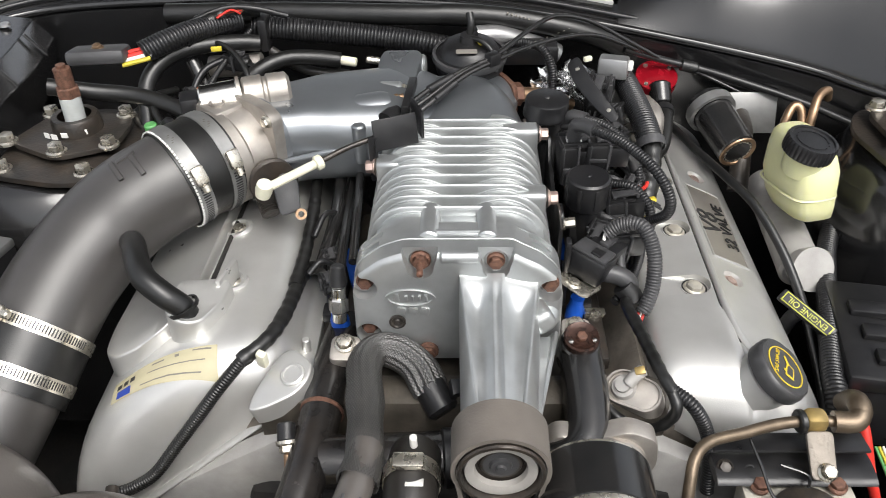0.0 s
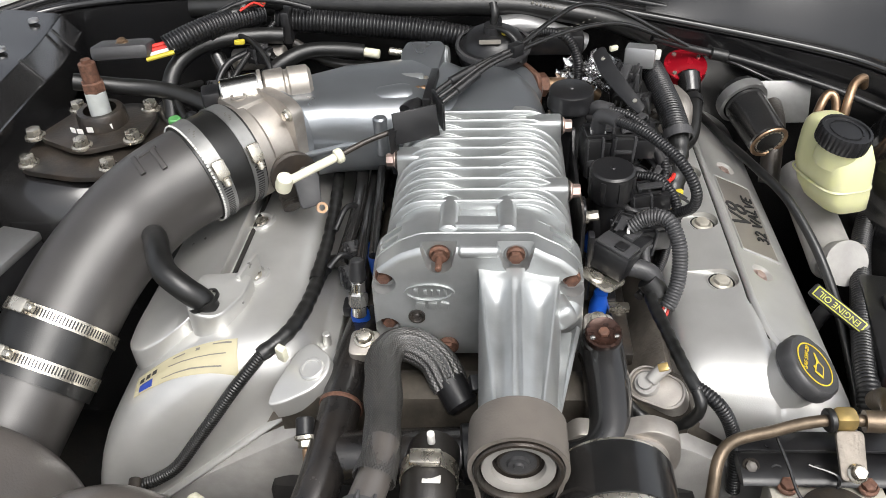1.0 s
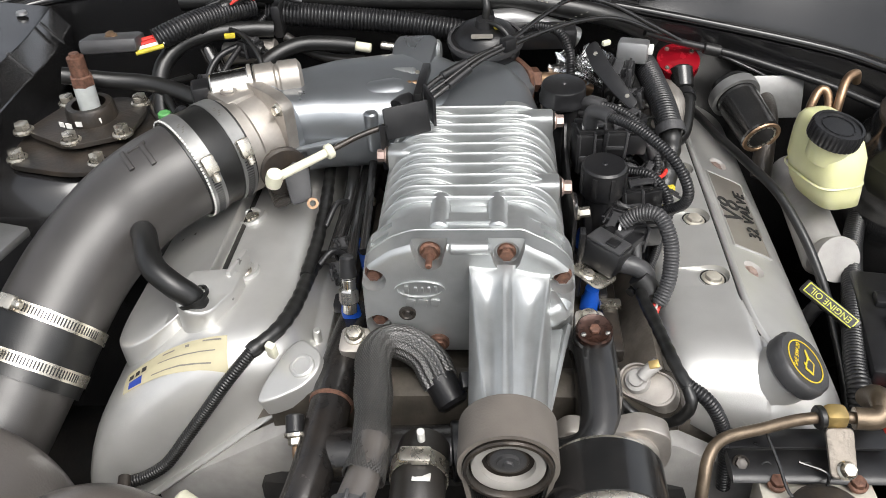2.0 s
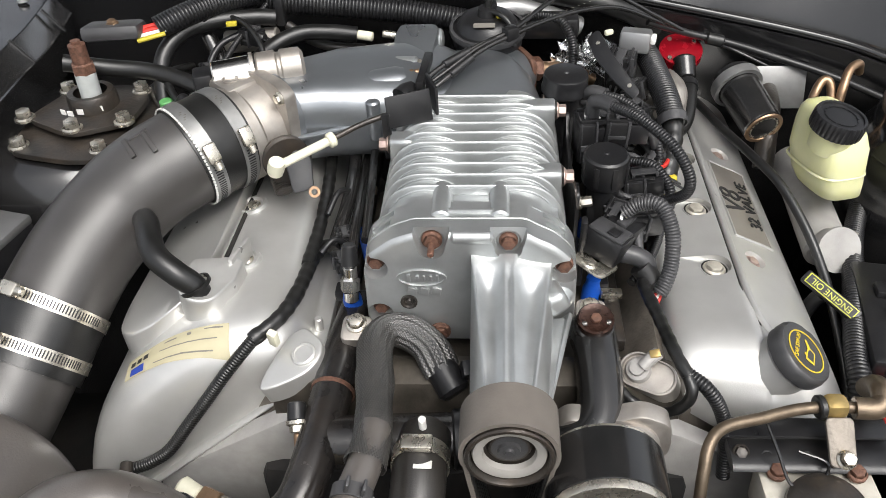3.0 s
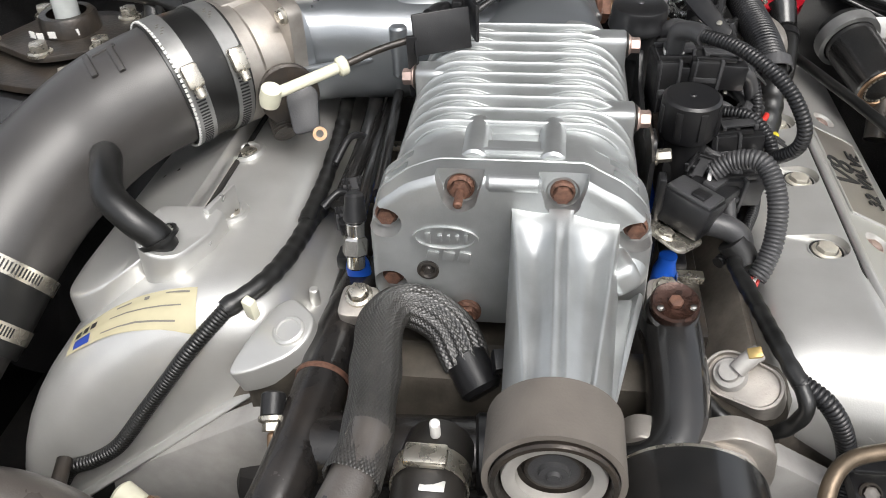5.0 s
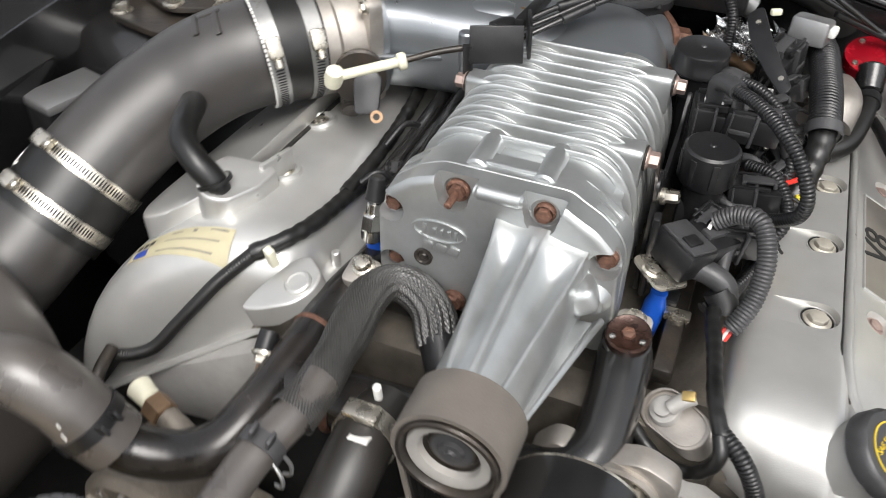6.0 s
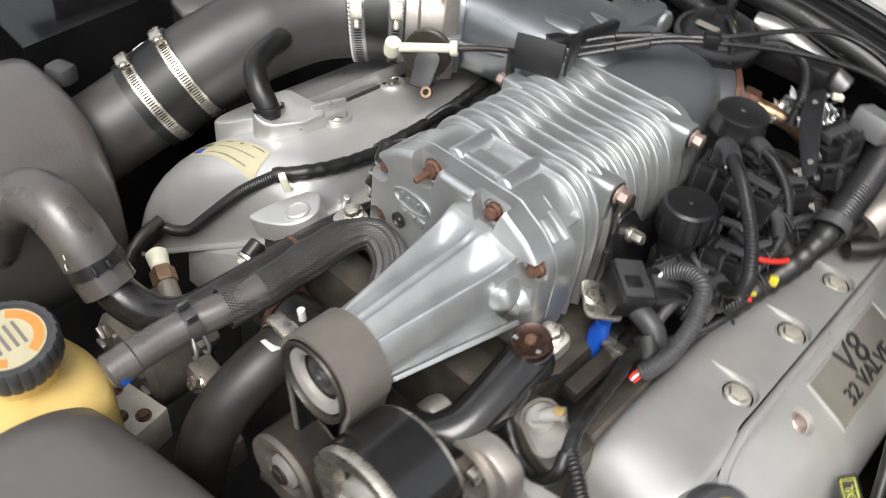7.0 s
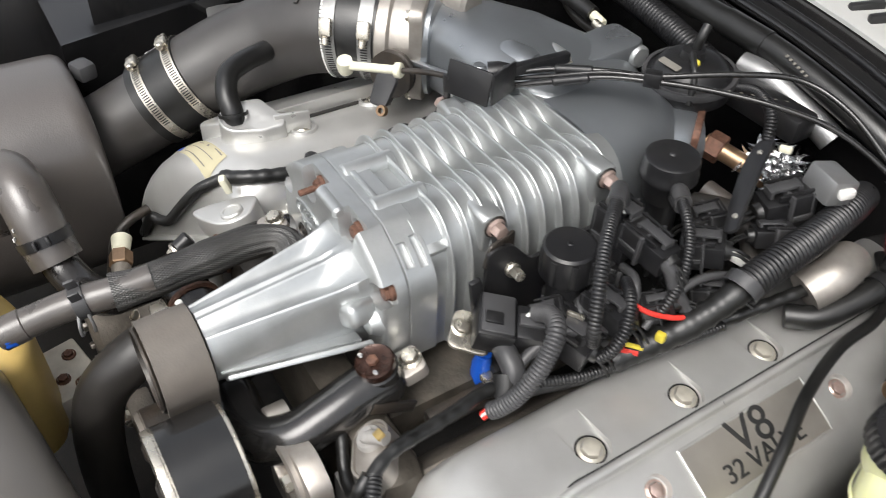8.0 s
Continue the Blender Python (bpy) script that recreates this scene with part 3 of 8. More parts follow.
for x, z in BOLTS[:4]:
    bolt(blower, (x, 0.627, z), (0, -1, 0), RUST, 0.0070, 0.007, label="rusty flanged bolt", flange=1.28)
bolt(blower, (-0.024, 0.611, 0.908), (0, -1, 0), RUST, 0.0078, 0.007, label="rusty flanged bolt")
stud = part("stud", hex_head((-0.029, 0.627, 1.0145), (0, -1, 0), 0.0075, 0.007), RUST, blower, "rusty threaded stud")
part("thread", cyl((-0.029, 0.622, 1.0145), (-0.029, 0.603, 1.0140), 0.0032), RUST, stud)
part("plug", revolve([(0.0085, 0.003), (0.0085, -0.0015), (0.0065, -0.002), (0.0055, 0.0), (0.004, 0.0005), (0.0025, -0.0015), (0, -0.0015)], (-0.054, 0.6135, 0.9465), (0, 1, 0), 24), DARKMETAL, blower, "dark recessed plug")


def oval(r, sx, z0):
    bm = revolve([(r - 0.0013, 0.002), (r - 0.0012, -0.0012), (r, -0.0012), (r + 0.0002, 0.002)], (0, 0, 0), (0, 1, 0), 40)
    bmesh.ops.transform(bm, matrix=Matrix.Translation((-0.040, 0.6135, z0)) @ Matrix.Diagonal((sx, 1, 1, 1)), verts=bm.verts)
    return bm


badge = part("badge", oval(0.0105, 2.35, 0.9775), ALU, blower, "raised oval emblem")
for x, w, h in ((-0.053, 0.007, 0.010), (-0.044, 0.006, 0.006), (-0.0375, 0.004, 0.006), (-0.031, 0.005, 0.006), (-0.0245, 0.005, 0.009)):
    part("badge_bar", box((x, 0.6132, 0.9775), (w * 0.6, 0.002, h), 0.0006), ALU, badge)
for x in (-0.050, -0.038, -0.026):
    part("badge_bar", box((x, 0.6132, 0.9605), (0.009, 0.002, 0.009), 0.0008, Matrix.Rotation(radians(12), 3, "Y")), ALU, blower)

# side lugs that carry the cable and sensor brackets
for sx, y, z in ((1, 0.733, 1.015), (1, 0.862, 1.020), (-1, 0.800, 1.014)):
    x = CX + sx * 0.093
    part("lug", loft([[(x - sx * dx, y + 0.0125 * k * px, z - 0.001 + 0.0125 * k * pz) for px, pz in rounded([(-1, -2.2), (-1, 1), (1, 1), (1, -2.2)], 0.55, 4)] for dx, k in ((0.040, 0.9), (0.022, 1.0), (0.0015, 1.0), (0.0, 0.9))]), ALU, blower, angle=50)
    part("washer", cyl((x, y, z), (x + sx * 0.0022, y, z), 0.0115), DARKMETAL, blower)
    bolt(blower, (x + sx * 0.002, y, z), (sx, 0, 0), PINKBOLT, 0.0072, 0.011, label="pinkish plated bolt")

# ---- drive belt ----
def belt_loop(y, w, path, t=0.004):
    rings = []
    for i, p in enumerate(path):
        d = (path[min(i + 1, len(path) - 1)] - path[max(i - 1, 0)]).normalized()
        nrm = Vector((-d.z, 0, d.x))
        a, b = p, p + nrm * t
        rings.append([(a.x, y, a.z), (b.x, y, b.z), (b.x, y + w, b.z), (a.x, y + w, a.z)])
    return loft(rings)


arc = [Vector((SNX + 0.0378 * math.cos(a), 0, PZ + 0.0378 * math.sin(a))) for a in [radians(-25 + 230 * i / 40) for i in range(41)]]
run = [Vector((SNX + 0.012, 0, 0.78))] + arc + [Vector((SNX - 0.012, 0, 0.78))]
belt = thing("drive_belt", (SNX, 0.45, 0.78), "worn brown-grey ribbed drive belt over the pulley", "drive belt")
part("backing", belt_loop(0.4285, 0.043, run, -0.004), BELT, belt, angle=30)
inner = [p + (Vector((SNX, 0, PZ)) - p).normalized() * 0.0006 if p.z > 0.80 else p for p in run]
for k in range(6):
    part("rib", belt_loop(0.4300 + 0.0069 * k, 0.0052, inner, 0.0022), RUBBER, belt, angle=30)

# ---- cam covers ----
from mathutils.bvhtree import BVHTree


def fine(pts, n=4):
    line = smooth_path([Vector((x, 0, z)) for x, z in pts], n)
    return [(p.x, p.z) for p in line]


def cover_bm(sec, x_in, y_in, x_out, y_out, y_rear, nose=0.07, full=None):
    """Skins a section along y; its front runs slantwise from the inner to the outer edge and rounds over the nose."""
    (ax, az), (bx, bz) = sec[0], sec[-1]
    rings = []
    steps = [(0.0, 0.30), (0.03, 0.46), (0.10, 0.62), (0.2, 0.75), (0.35, 0.87), (0.55, 0.955), (0.8, 0.992), (1.0, 1.0)]
    if full:
        steps = [(s, 0.30 + 0.70 * (1 - (1 - s) ** full) ** (1 / full)) for s in (0, 0.02, 0.06, 0.13, 0.24, 0.4, 0.6, 0.8, 1.0)]
    ys = [(nose * s, k) for s, k in steps] + [(0.11, 1.0), (0.16, 1.0), (0.22, 1.0), (0.30, 1.0), (0.38, 1.0), (0.45, 1.0)]
    span = y_rear - y_in
    for d, k in ys + [(span - 0.02, 1.0), (span - 0.006, 0.93), (span, 0.8)]:
        ring = []
        fade = max(0.0, 1 - d / 0.22)
        for x, z in sec:
            t = (x - ax) / (bx - ax)
            base = Vector((x, 0, az + (bz - az) * t))
            p = base + (Vector((x, 0, z)) - base) * k
            mid = (ax + bx) / 2
            px = mid + (p.x - mid) * (0.94 + 0.06 * k)
            ring.append((px, y_in + d + (y_out - y_in) * t * fade, p.z))
        rings.append(ring)
    return loft(rings)


RIGHT = [(0.206, 0.845)] + fine([(0.207, 0.868), (0.212, 0.889), (0.226, 0.899), (0.262, 0.903), (0.290, 0.905), (0.299, 0.9025)], 4) + \
    fine([(0.3025, 0.8975), (0.308, 0.8965), (0.330, 0.886), (0.356, 0.873), (0.377, 0.855), (0.389, 0.83), (0.394, 0.78)], 4) + [(0.394, 0.75)]
LEFT = [(-0.147, 0.866), (-0.147, 0.876), (-0.148, 0.8785), (-0.151, 0.880), (-0.160, 0.8815), (-0.1635, 0.884)] + fine([(-0.165, 0.886), (-0.170, 0.898), (-0.179, 0.912), (-0.190, 0.921), (-0.203, 0.9255), (-0.220, 0.928), (-0.255, 0.9265), (-0.292, 0.915),
                                 (-0.330, 0.892), (-0.364, 0.864), (-0.388, 0.832), (-0.400, 0.795), (-0.402, 0.760)], 4) + [(-0.398, 0.715)]
right_bm = cover_bm(RIGHT, 0.206, 0.575, 0.394, 0.530, 1.19)
left_bm = cover_bm(LEFT, -0.147, 0.592, -0.398, 0.514, 1.05, 0.055, 2.6)
right_bm.normal_update()
left_bm.normal_update()
RIGHT_TREE = BVHTree.FromBMesh(right_bm)
LEFT_TREE = BVHTree.FromBMesh(left_bm)


def drape(tree, x, y):
    """The point of a cover over (x, y) and the way it faces."""
    hit, nrm, _, _ = tree.ray_cast(Vector((x, y, 2.0)), Vector((0, 0, -1)))
    if hit is None:
        return Vector((x, y, 0.9)), Vector((0, 0, 1))
    return hit, (nrm if nrm.z > 0 else -nrm)


def sticker(tree, corners, lift=0.0008, n=8):
    """A thin sheet that follows a cover between four corners (x, y)."""
    a, b, c, d = (Vector(p) for p in corners)

    def at(u, v):
        p = (a * (1 - u) + b * u) * (1 - v) + (d * (1 - u) + c * u) * v
        q, nrm = drape(tree, p.x, p.y)
        return q + nrm * lift
    return plate_grid(at, n, n)


right_cover = thing("cam_cover", (0.29, 0.75, 0.78), "silver painted cam cover with recessed bolts, name plate and oil filler", "cam cover", "cam covers")
right_body = part("body", right_bm, COVER, right_cover, angle=28)
WELLS = [(0.2735, y) for y in (0.612, 0.722, 0.831, 0.936, 1.05)]
pockets = []
for x, y in WELLS[1:]:
    q, nrm = drape(RIGHT_TREE, x, y)
    out = [(0.0170 * math.cos(radians(-90 + 180 * i / 14)), 0.0170 * math.sin(radians(-90 + 180 * i / 14))) for i in range(15)] + [(-0.052, 0.0155), (-0.052, -0.0155)]
    lean = (nrm + Vector((0.16, 0, 0))).normalized()
    pockets.append(prism(out, 0.022, q - nrm * 0.0062, lean, hint=Vector((0, 1, 0)), bevel=0))
for x, y in ((0.328, 0.752), (0.336, 0.980)):
    q, nrm = drape(RIGHT_TREE, x, y)
    pockets.append(revolve([(0, -0.0055), (0.0115, -0.0055), (0.0145, 0.004), (0, 0.004)], q, nrm, 28))
carve(right_body, pockets)
for x, y in WELLS[1:]:
    q, nrm = drape(RIGHT_TREE, x, y)
    lean = (nrm + Vector((0.16, 0, 0))).normalized()
    part("gap_ring", revolve([(0.0146, -0.0010), (0.0144, 0.0006), (0.0128, 0.0006), (0.0126, -0.0010)], q - nrm * 0.0060, lean, 32), DARK, right_cover, "dark gap round the bolt")
    part("bolt_seat", revolve([(0.0160, -0.0010), (0.0158, 0.0012), (0.0147, 0.0012), (0.0145, -0.0010)], q - nrm * 0.0060, lean, 32), COVER, right_cover, "bare metal bolt seat")
    bolt(right_cover, q - nrm * 0.0062, lean, BOLTZ, 0.0092, 0.0060, label="plated bolt")
for x, y in ((0.328, 0.752), (0.336, 0.980)):
    q, nrm = drape(RIGHT_TREE, x, y)
    bolt(right_cover, q - nrm * 0.0055, nrm, PINKBOLT, 0.0070, 0.0045, label="dull plated bolt")
ridge_line = [drape(RIGHT_TREE, x, y)[0] + Vector((0, 0, 0.001)) for x, y in ((0.2985, 1.14), (0.2985, 1.0), (0.2985, 0.85), (0.2985, 0.72), (0.299, 0.68), (0.305, 0.645), (0.316, 0.618))]
part("ridge", sweep(smooth_path(ridge_line, 8), 0.0042, 10), COVER, right_cover, "polished raised edge")
part("groove", sweep(smooth_path([p + Vector((-0.0052, 0, -0.0008)) for p in ridge_line], 8), 0.0020, 8), DARK, right_cover, "dark groove beside the edge")
# name plate with raised letters
plate = part("name_plate", sticker(RIGHT_TREE, [(0.3135, 0.788), (0.3125, 0.943), (0.3585, 0.943), (0.3585, 0.788)], 0.0012), BRUSHED, right_cover, "brushed name plate with black letters")
for (x0, y0), (x1, y1) in (((0.3125, 0.787), (0.3115, 0.944)), ((0.3595, 0.787), (0.3595, 0.944)), ((0.3125, 0.787), (0.3595, 0.787)), ((0.3115, 0.944), (0.3595, 0.944))):
    part("plate_rim", sweep([drape(RIGHT_TREE, x0 + (x1 - x0) * i / 8, y0 + (y1 - y0) * i / 8)[0] + Vector((0.0004, 0, 0.0008)) for i in range(9)], 0.0014, 8), COVER, plate)


def on_cover(tree, x, y, along, lift):
    q, nrm = drape(tree, x, y)
    xa = (Vector(along) - nrm * Vector(along).dot(nrm)).normalized()
    ya = nrm.cross(xa)
    m = Matrix((xa, ya, nrm)).transposed().to_4x4()
    return Matrix.Translation(q + nrm * lift) @ m


part("letters", text_mesh("V8", 0.045, on_cover(RIGHT_TREE, 0.327, 0.864, (0, 1, 0), 0.0018), 0.0007), INKBLK, plate, "black letters V8")
part("letters", text_mesh("32 VALVE", 0.0238, on_cover(RIGHT_TREE, 0.3470, 0.864, (0, 1, 0), 0.0026), 0.0007), INKBLK, plate, "black letters 32 VALVE")

# oil filler neck and cap
CAP_AT, CAP_AX = Vector((0.3240, 0.592, 0.893)), Vector((0.56, -0.16, 0.81)).normalized()
part("filler_neck", revolve([(0.044, -0.055), (0.034, -0.038), (0.0305, -0.022), (0.030, -0.004), (0.026, 0.0)], CAP_AT, CAP_AX, 36), COVER, right_cover)


def oil_cap():
    bm = bmesh.new()
    t = frame_of(CAP_AX)
    prof = [(1.0, 0.0), (1.03, 0.003), (1.03, 0.012), (0.99, 0.0155), (0.93, 0.017), (0.80, 0.0165)]
    seg = 72
    rings = []
    for k, h in prof:
        ring = []
        for i in range(seg):
            a = 2 * math.pi * i / seg
            lobe = 1 - 0.035 * max(0.0, math.cos(6 * a)) ** 3
            r = 0.0335 * k * lobe
            ring.append(CAP_AT + t @ Vector((r * math.cos(a), r * math.sin(a), h)))
        rings.append(ring)
    return loft(rings)


cap = part("oil_cap", oil_cap(), GRAYPL, right_cover, "dark grey oil filler cap with yellow print")
cap_top = CAP_AT + CAP_AX * 0.0168
part("printed_ring", revolve([(0.0235, 0.0), (0.0235, 0.0006), (0.0222, 0.0006), (0.0222, 0.0)], cap_top, CAP_AX, 48), INKYEL, cap, "yellow printed ring")
xa = (Vector((0.35, 0.93, 0)) - CAP_AX * Vector((0.35, 0.93, 0)).dot(CAP_AX)).normalized()
ya = CAP_AX.cross(xa)
capm = Matrix.Translation(cap_top + CAP_AX * 0.0004) @ Matrix((xa, ya, CAP_AX)).transposed().to_4x4()
part("letters", text_mesh("SAE 5W-20", 0.0070, capm @ pose(0, 0.0115, 0), 0.0003), INKYEL, cap, "yellow letters")
can = merge(prism([(-0.010, -0.010), (0.006, -0.010), (0.008, -0.003), (0.016, 0.003), (0.0145, 0.0045), (0.006, 0.000), (-0.002, 0.001), (-0.002, 0.003), (-0.005, 0.003), (-0.005, 0.001), (-0.010, 0.001)],
                  0.0004, (0, 0, 0), (0, 0, 1), hint=(0, 1, 0), bevel=0))
bmesh.ops.transform(can, matrix=capm @ pose(-0.001, -0.001, 0), verts=can.verts)
part("oil_can_sign", can, INKYEL, cap)
can2 = prism([(-0.0075, -0.0085), (0.0045, -0.0085), (0.006, -0.003), (0.003, -0.001), (-0.0075, -0.0005)], 0.0003, (0, 0, 0), (0, 0, 1), hint=(0, 1, 0), bevel=0)
bmesh.ops.transform(can2, matrix=capm @ pose(-0.001, -0.001, 0.00025), verts=can2.verts)
part("sign_inset", can2, GRAYPL, cap)

left_cover = thing("cam_cover", (-0.26, 0.75, 0.78), "silver painted cam cover with a paper label and vent port", "cam cover", "cam covers")
part("body", left_bm, COVER, left_cover, angle=28)
# raised outer panel whose tip points to the front
panel = rounded([(-0.374, 0.655), (-0.370, 0.622), (-0.352, 0.604), (-0.322, 0.606), (-0.294, 0.624), (-0.277, 0.660), (-0.272, 0.79), (-0.266, 0.93), (-0.30, 1.00), (-0.345, 1.00), (-0.366, 0.80)], 0.022, 6)


def tongue(outline, thick=0.034):
    """A flat slab over the cover, which stands off it at the rounded tip."""
    c = Vector((sum(p[0] for p in outline) / len(outline), sum(p[1] for p in outline) / len(outline)))
    rings = []
    for k, d in ((1.0, thick), (1.0, 0.0035), (0.994, 0.0012), (0.982, 0.0), (0.8, 0.0), (0.5, 0.0), (0.2, 0.0)):
        rings.append([(c.x + (x - c.x) * k, c.y + (y - c.y) * k, 0.9390 + 0.50 * (c.x + (x - c.x) * k + 0.28) - d) for x, y in outline])
    return loft(rings)


part("outer_panel", tongue(panel), COVER, left_cover, angle=40)
# black strip draws the shadow in the recess along the panel's inner edge
part("recess_shade", sweep([drape(LEFT_TREE, -0.2700 + 0.0004 * i, 0.675 + 0.0125 * i)[0] + Vector((0, 0, 0.001)) for i in range(22)], 0.0028, 8), DARK, left_cover, "dark strip standing for the shaded recess beside the raised panel")
part("flange", sweep([Vector((-0.150 - 0.245 * i / 20, 0.591 - 0.078 * i / 20, 0.870 - 0.150 * i / 20)) for i in range(21)], 0.0060, 12, 0.6), COVER, left_cover)
PORT = Vector((-0.272, 0.632))
hull = [(PORT.x + 0.0225 * math.cos(radians(a)), PORT.y + 0.0225 * math.sin(radians(a))) for a in range(165, 345, 12)] + [(-0.2400, 0.648), (-0.2365, 0.6765), (-0.2480, 0.6800), (-0.2860, 0.6660)]
port = part("vent_port", loft([[(PORT.x + (x - PORT.x) * k, PORT.y + (y - PORT.y) * k, z + 0.10 * (y - PORT.y) - 0.25 * (x - PORT.x) * (z > 0.93)) for x, y in rounded(hull, 0.004, 3)]
                               for z, k in ((0.890, 1.06), (0.934, 1.01), (0.9475, 1.0), (0.9505, 0.975), (0.9515, 0.93), (0.9515, 0.5))]), COVER, left_cover, angle=40)
part("wall", box((-0.2445, 0.688, 0.940), (0.006, 0.042, 0.028), 0.002, Matrix.Rotation(radians(-14), 3, "Z")), COVER, port)
part("port_seal", revolve([(0.0150, -0.001), (0.0175, -0.001), (0.0175, 0.0025), (0.0150, 0.0025)], (-0.2745, 0.6280, 0.9530), (-0.35, 0.05, 0.93), 32), RUBBER, port, "black rubber seal")
for x, y in ((-0.261, 0.804), (-0.245, 0.700), (-0.322, 0.742), (-0.238, 0.93)):
    q, nrm = drape(LEFT_TREE, x, y)
    part("bolt_well", revolve([(0.019, -0.002), (0.017, 0.0035), (0.0135, 0.0035), (0.0118, 0.0), (0, 0.0)], q, nrm, 28), COVER, left_cover)
    bolt(left_cover, q, nrm, STEEL, 0.0072, 0.0045, label="plated bolt")
label = part("label", sticker(LEFT_TREE, [(-0.352, 0.592), (-0.350, 0.568), (-0.2345, 0.574), (-0.238, 0.602)][::-1], 0.0009, 12), CREAM, left_cover, "cream paper label with worn print")


def label_at(u, v):
    a, b, c, d = Vector((-0.352, 0.592)), Vector((-0.238, 0.602)), Vector((-0.2345, 0.574)), Vector((-0.350, 0.568))
    p = (a * (1 - u) + b * u) * (1 - v) + (d * (1 - u) + c * u) * v
    return p


def print_bar(u0, v0, u1, v1, m, name="printed_bar"):
    cs = [label_at(u0, v0), label_at(u1, v0), label_at(u1, v1), label_at(u0, v1)]
    part(name, sticker(LEFT_TREE, [(c.x, c.y) for c in cs], 0.0014, 4), m, label)


print_bar(0.05, 0.30, 0.10, 0.52, INKBLK)
print_bar(0.12, 0.28, 0.165, 0.50, INKBLK)
print_bar(0.185, 0.26, 0.235, 0.48, INKBLK)
print_bar(0.06, 0.62, 0.20, 0.92, INKBLUE)
for u0, v0, u1, v1 in ((0.40, 0.16, 0.52, 0.22), (0.62, 0.12, 0.66, 0.24), (0.78, 0.10, 0.95, 0.15), (0.36, 0.46, 0.90, 0.50), (0.30, 0.80, 0.86, 0.84)):
    print_bar(u0, v0, u1, v1, INKGREY)
# inner flange with the cam position sensor boss
def two_round(c1, r1, c2, r2, n=16):
    """An outline round two circles joined by straight sides."""
    c1, c2 = Vector(c1), Vector(c2)
    d = c2 - c1
    base = math.atan2(d.y, d.x)
    half = math.acos((r1 - r2) / d.length)
    out = [c1 + r1 * Vector((math.cos(a), math.sin(a))) for a in (base + half + (2 * math.pi - 2 * half) * i / n for i in range(n + 1))]
    out += [c2 + r2 * Vector((math.cos(a), math.sin(a))) for a in (base - half + 2 * half * i / n for i in range(n + 1))]
    return [(p.x, p.y) for p in out]


# sensor boss at the driver's cover: an open rimmed drum that holds a round sensor
at, ax = Vector((0.1795, 0.5635, 0.9015)), Vector((-0.30, -0.42, 0.86)).normalized()
drum = two_round((-0.010, 0.005), 0.0180, (0.009, -0.009), 0.0168)
boss = part("sensor_boss", prism(drum, 0.046, at - ax * 0.046, ax, hint=(0, 1, 0), bevel=0.0025, seg=3), RAWALU, right_cover, "bare cast sensor boss")
tb3 = frame_of(ax, (0, 1, 0))
lip = loft([[at + tb3 @ Vector((x * k, y * k, h)) for x, y in drum] for k, h in ((1.0, -0.002), (1.0, 0.0020), (0.97, 0.0032), (0.90, 0.0032), (0.87, 0.0020), (0.86, -0.001))])
part("rim", lip, RAWALU, boss)
part("sensor", revolve([(0.0125, -0.002), (0.0125, 0.004), (0.0110, 0.0065), (0.0075, 0.0070), (0.0070, 0.0110), (0.0, 0.0115)], at + tb3 @ Vector((-0.009, 0.004, 0)), ax, 32), CASTGREY, boss, "grey cast sensor face")
part("sensor_stem", tube([at + tb3 @ Vector((-0.004, 0.004, 0.009)), at + tb3 @ Vector((0.006, 0.010, 0.011)), at + tb3 @ Vector((0.014, 0.014, 0.010))], 0.0062, 14), CASTGREY, boss)
part("clip", box(at + tb3 @ Vector((0.011, 0.012, 0.016)), (0.010, 0.008, 0.004), 0.001, tb3), YELZINC, boss, "yellow zinc clip")
# long flange ear with a low seat at the passenger's cover
at, ax = Vector((-0.158, 0.574, 0.9105)), Vector((-0.16, -0.22, 0.96)).normalized()
ear = rounded([(0.018, 0.014), (0.0175, -0.006), (0.004, -0.022), (-0.026, -0.034), (-0.044, -0.036), (-0.040, -0.016), (-0.030, 0.004), (-0.018, 0.026), (-0.004, 0.034)], 0.011, 5)
boss = part("sensor_boss", prism(ear, 0.026, at - ax * 0.026, ax, hint=(0, 1, 0), bevel=0.0025, seg=3), COVER, left_cover)
part("seat", revolve([(0.0130, -0.001), (0.0128, 0.0022), (0.0112, 0.0036), (0.0092, 0.0036), (0.0085, 0.0024), (0.0, 0.0024)], at + ax * 0.0005, ax, 32), COVER, boss)
for x, y, h in ((-0.157, 0.640, 0.016), (-0.156, 0.606, 0.014)):
    q, nrm = drape(LEFT_TREE, x, y)
    part("peg", cyl(q - nrm * 0.004, q + Vector((0, 0, h)), 0.0048, 0.0042, 0.001), COVER, left_cover)

# cylinder heads under the covers
for sx, x, z in ((-1, -0.235, 0.755), (1, 0.262, 0.755)):
    structure("cylinder_head", box((x, 0.80, z), (0.235, 0.46, 0.13), 0.012, Matrix.Rotation(radians(-34 * sx) * -1, 3, "Y")), DULLALU, "dirty cast aluminium cylinder head below its cover", "cylinder head")

for outline, y in (([(-0.118, 0.880), (-0.118, 0.800), (-0.170, 0.715), (-0.345, 0.690), (-0.335, 0.752), (-0.250, 0.806), (-0.160, 0.862)], 0.562),
                   ([(0.160, 0.862), (0.215, 0.842), (0.300, 0.790), (0.370, 0.745), (0.360, 0.69), (0.20, 0.715), (0.155, 0.800)], 0.556)):
    structure("head_front", prism(outline if outline[0][0] > 0 else outline[::-1], 0.022, (0, y, 0), (0, -1, 0), hint=(0, 0, 1), bevel=0.003), CASTGREY, "stained cast aluminium front of the cylinder head", "cylinder head")

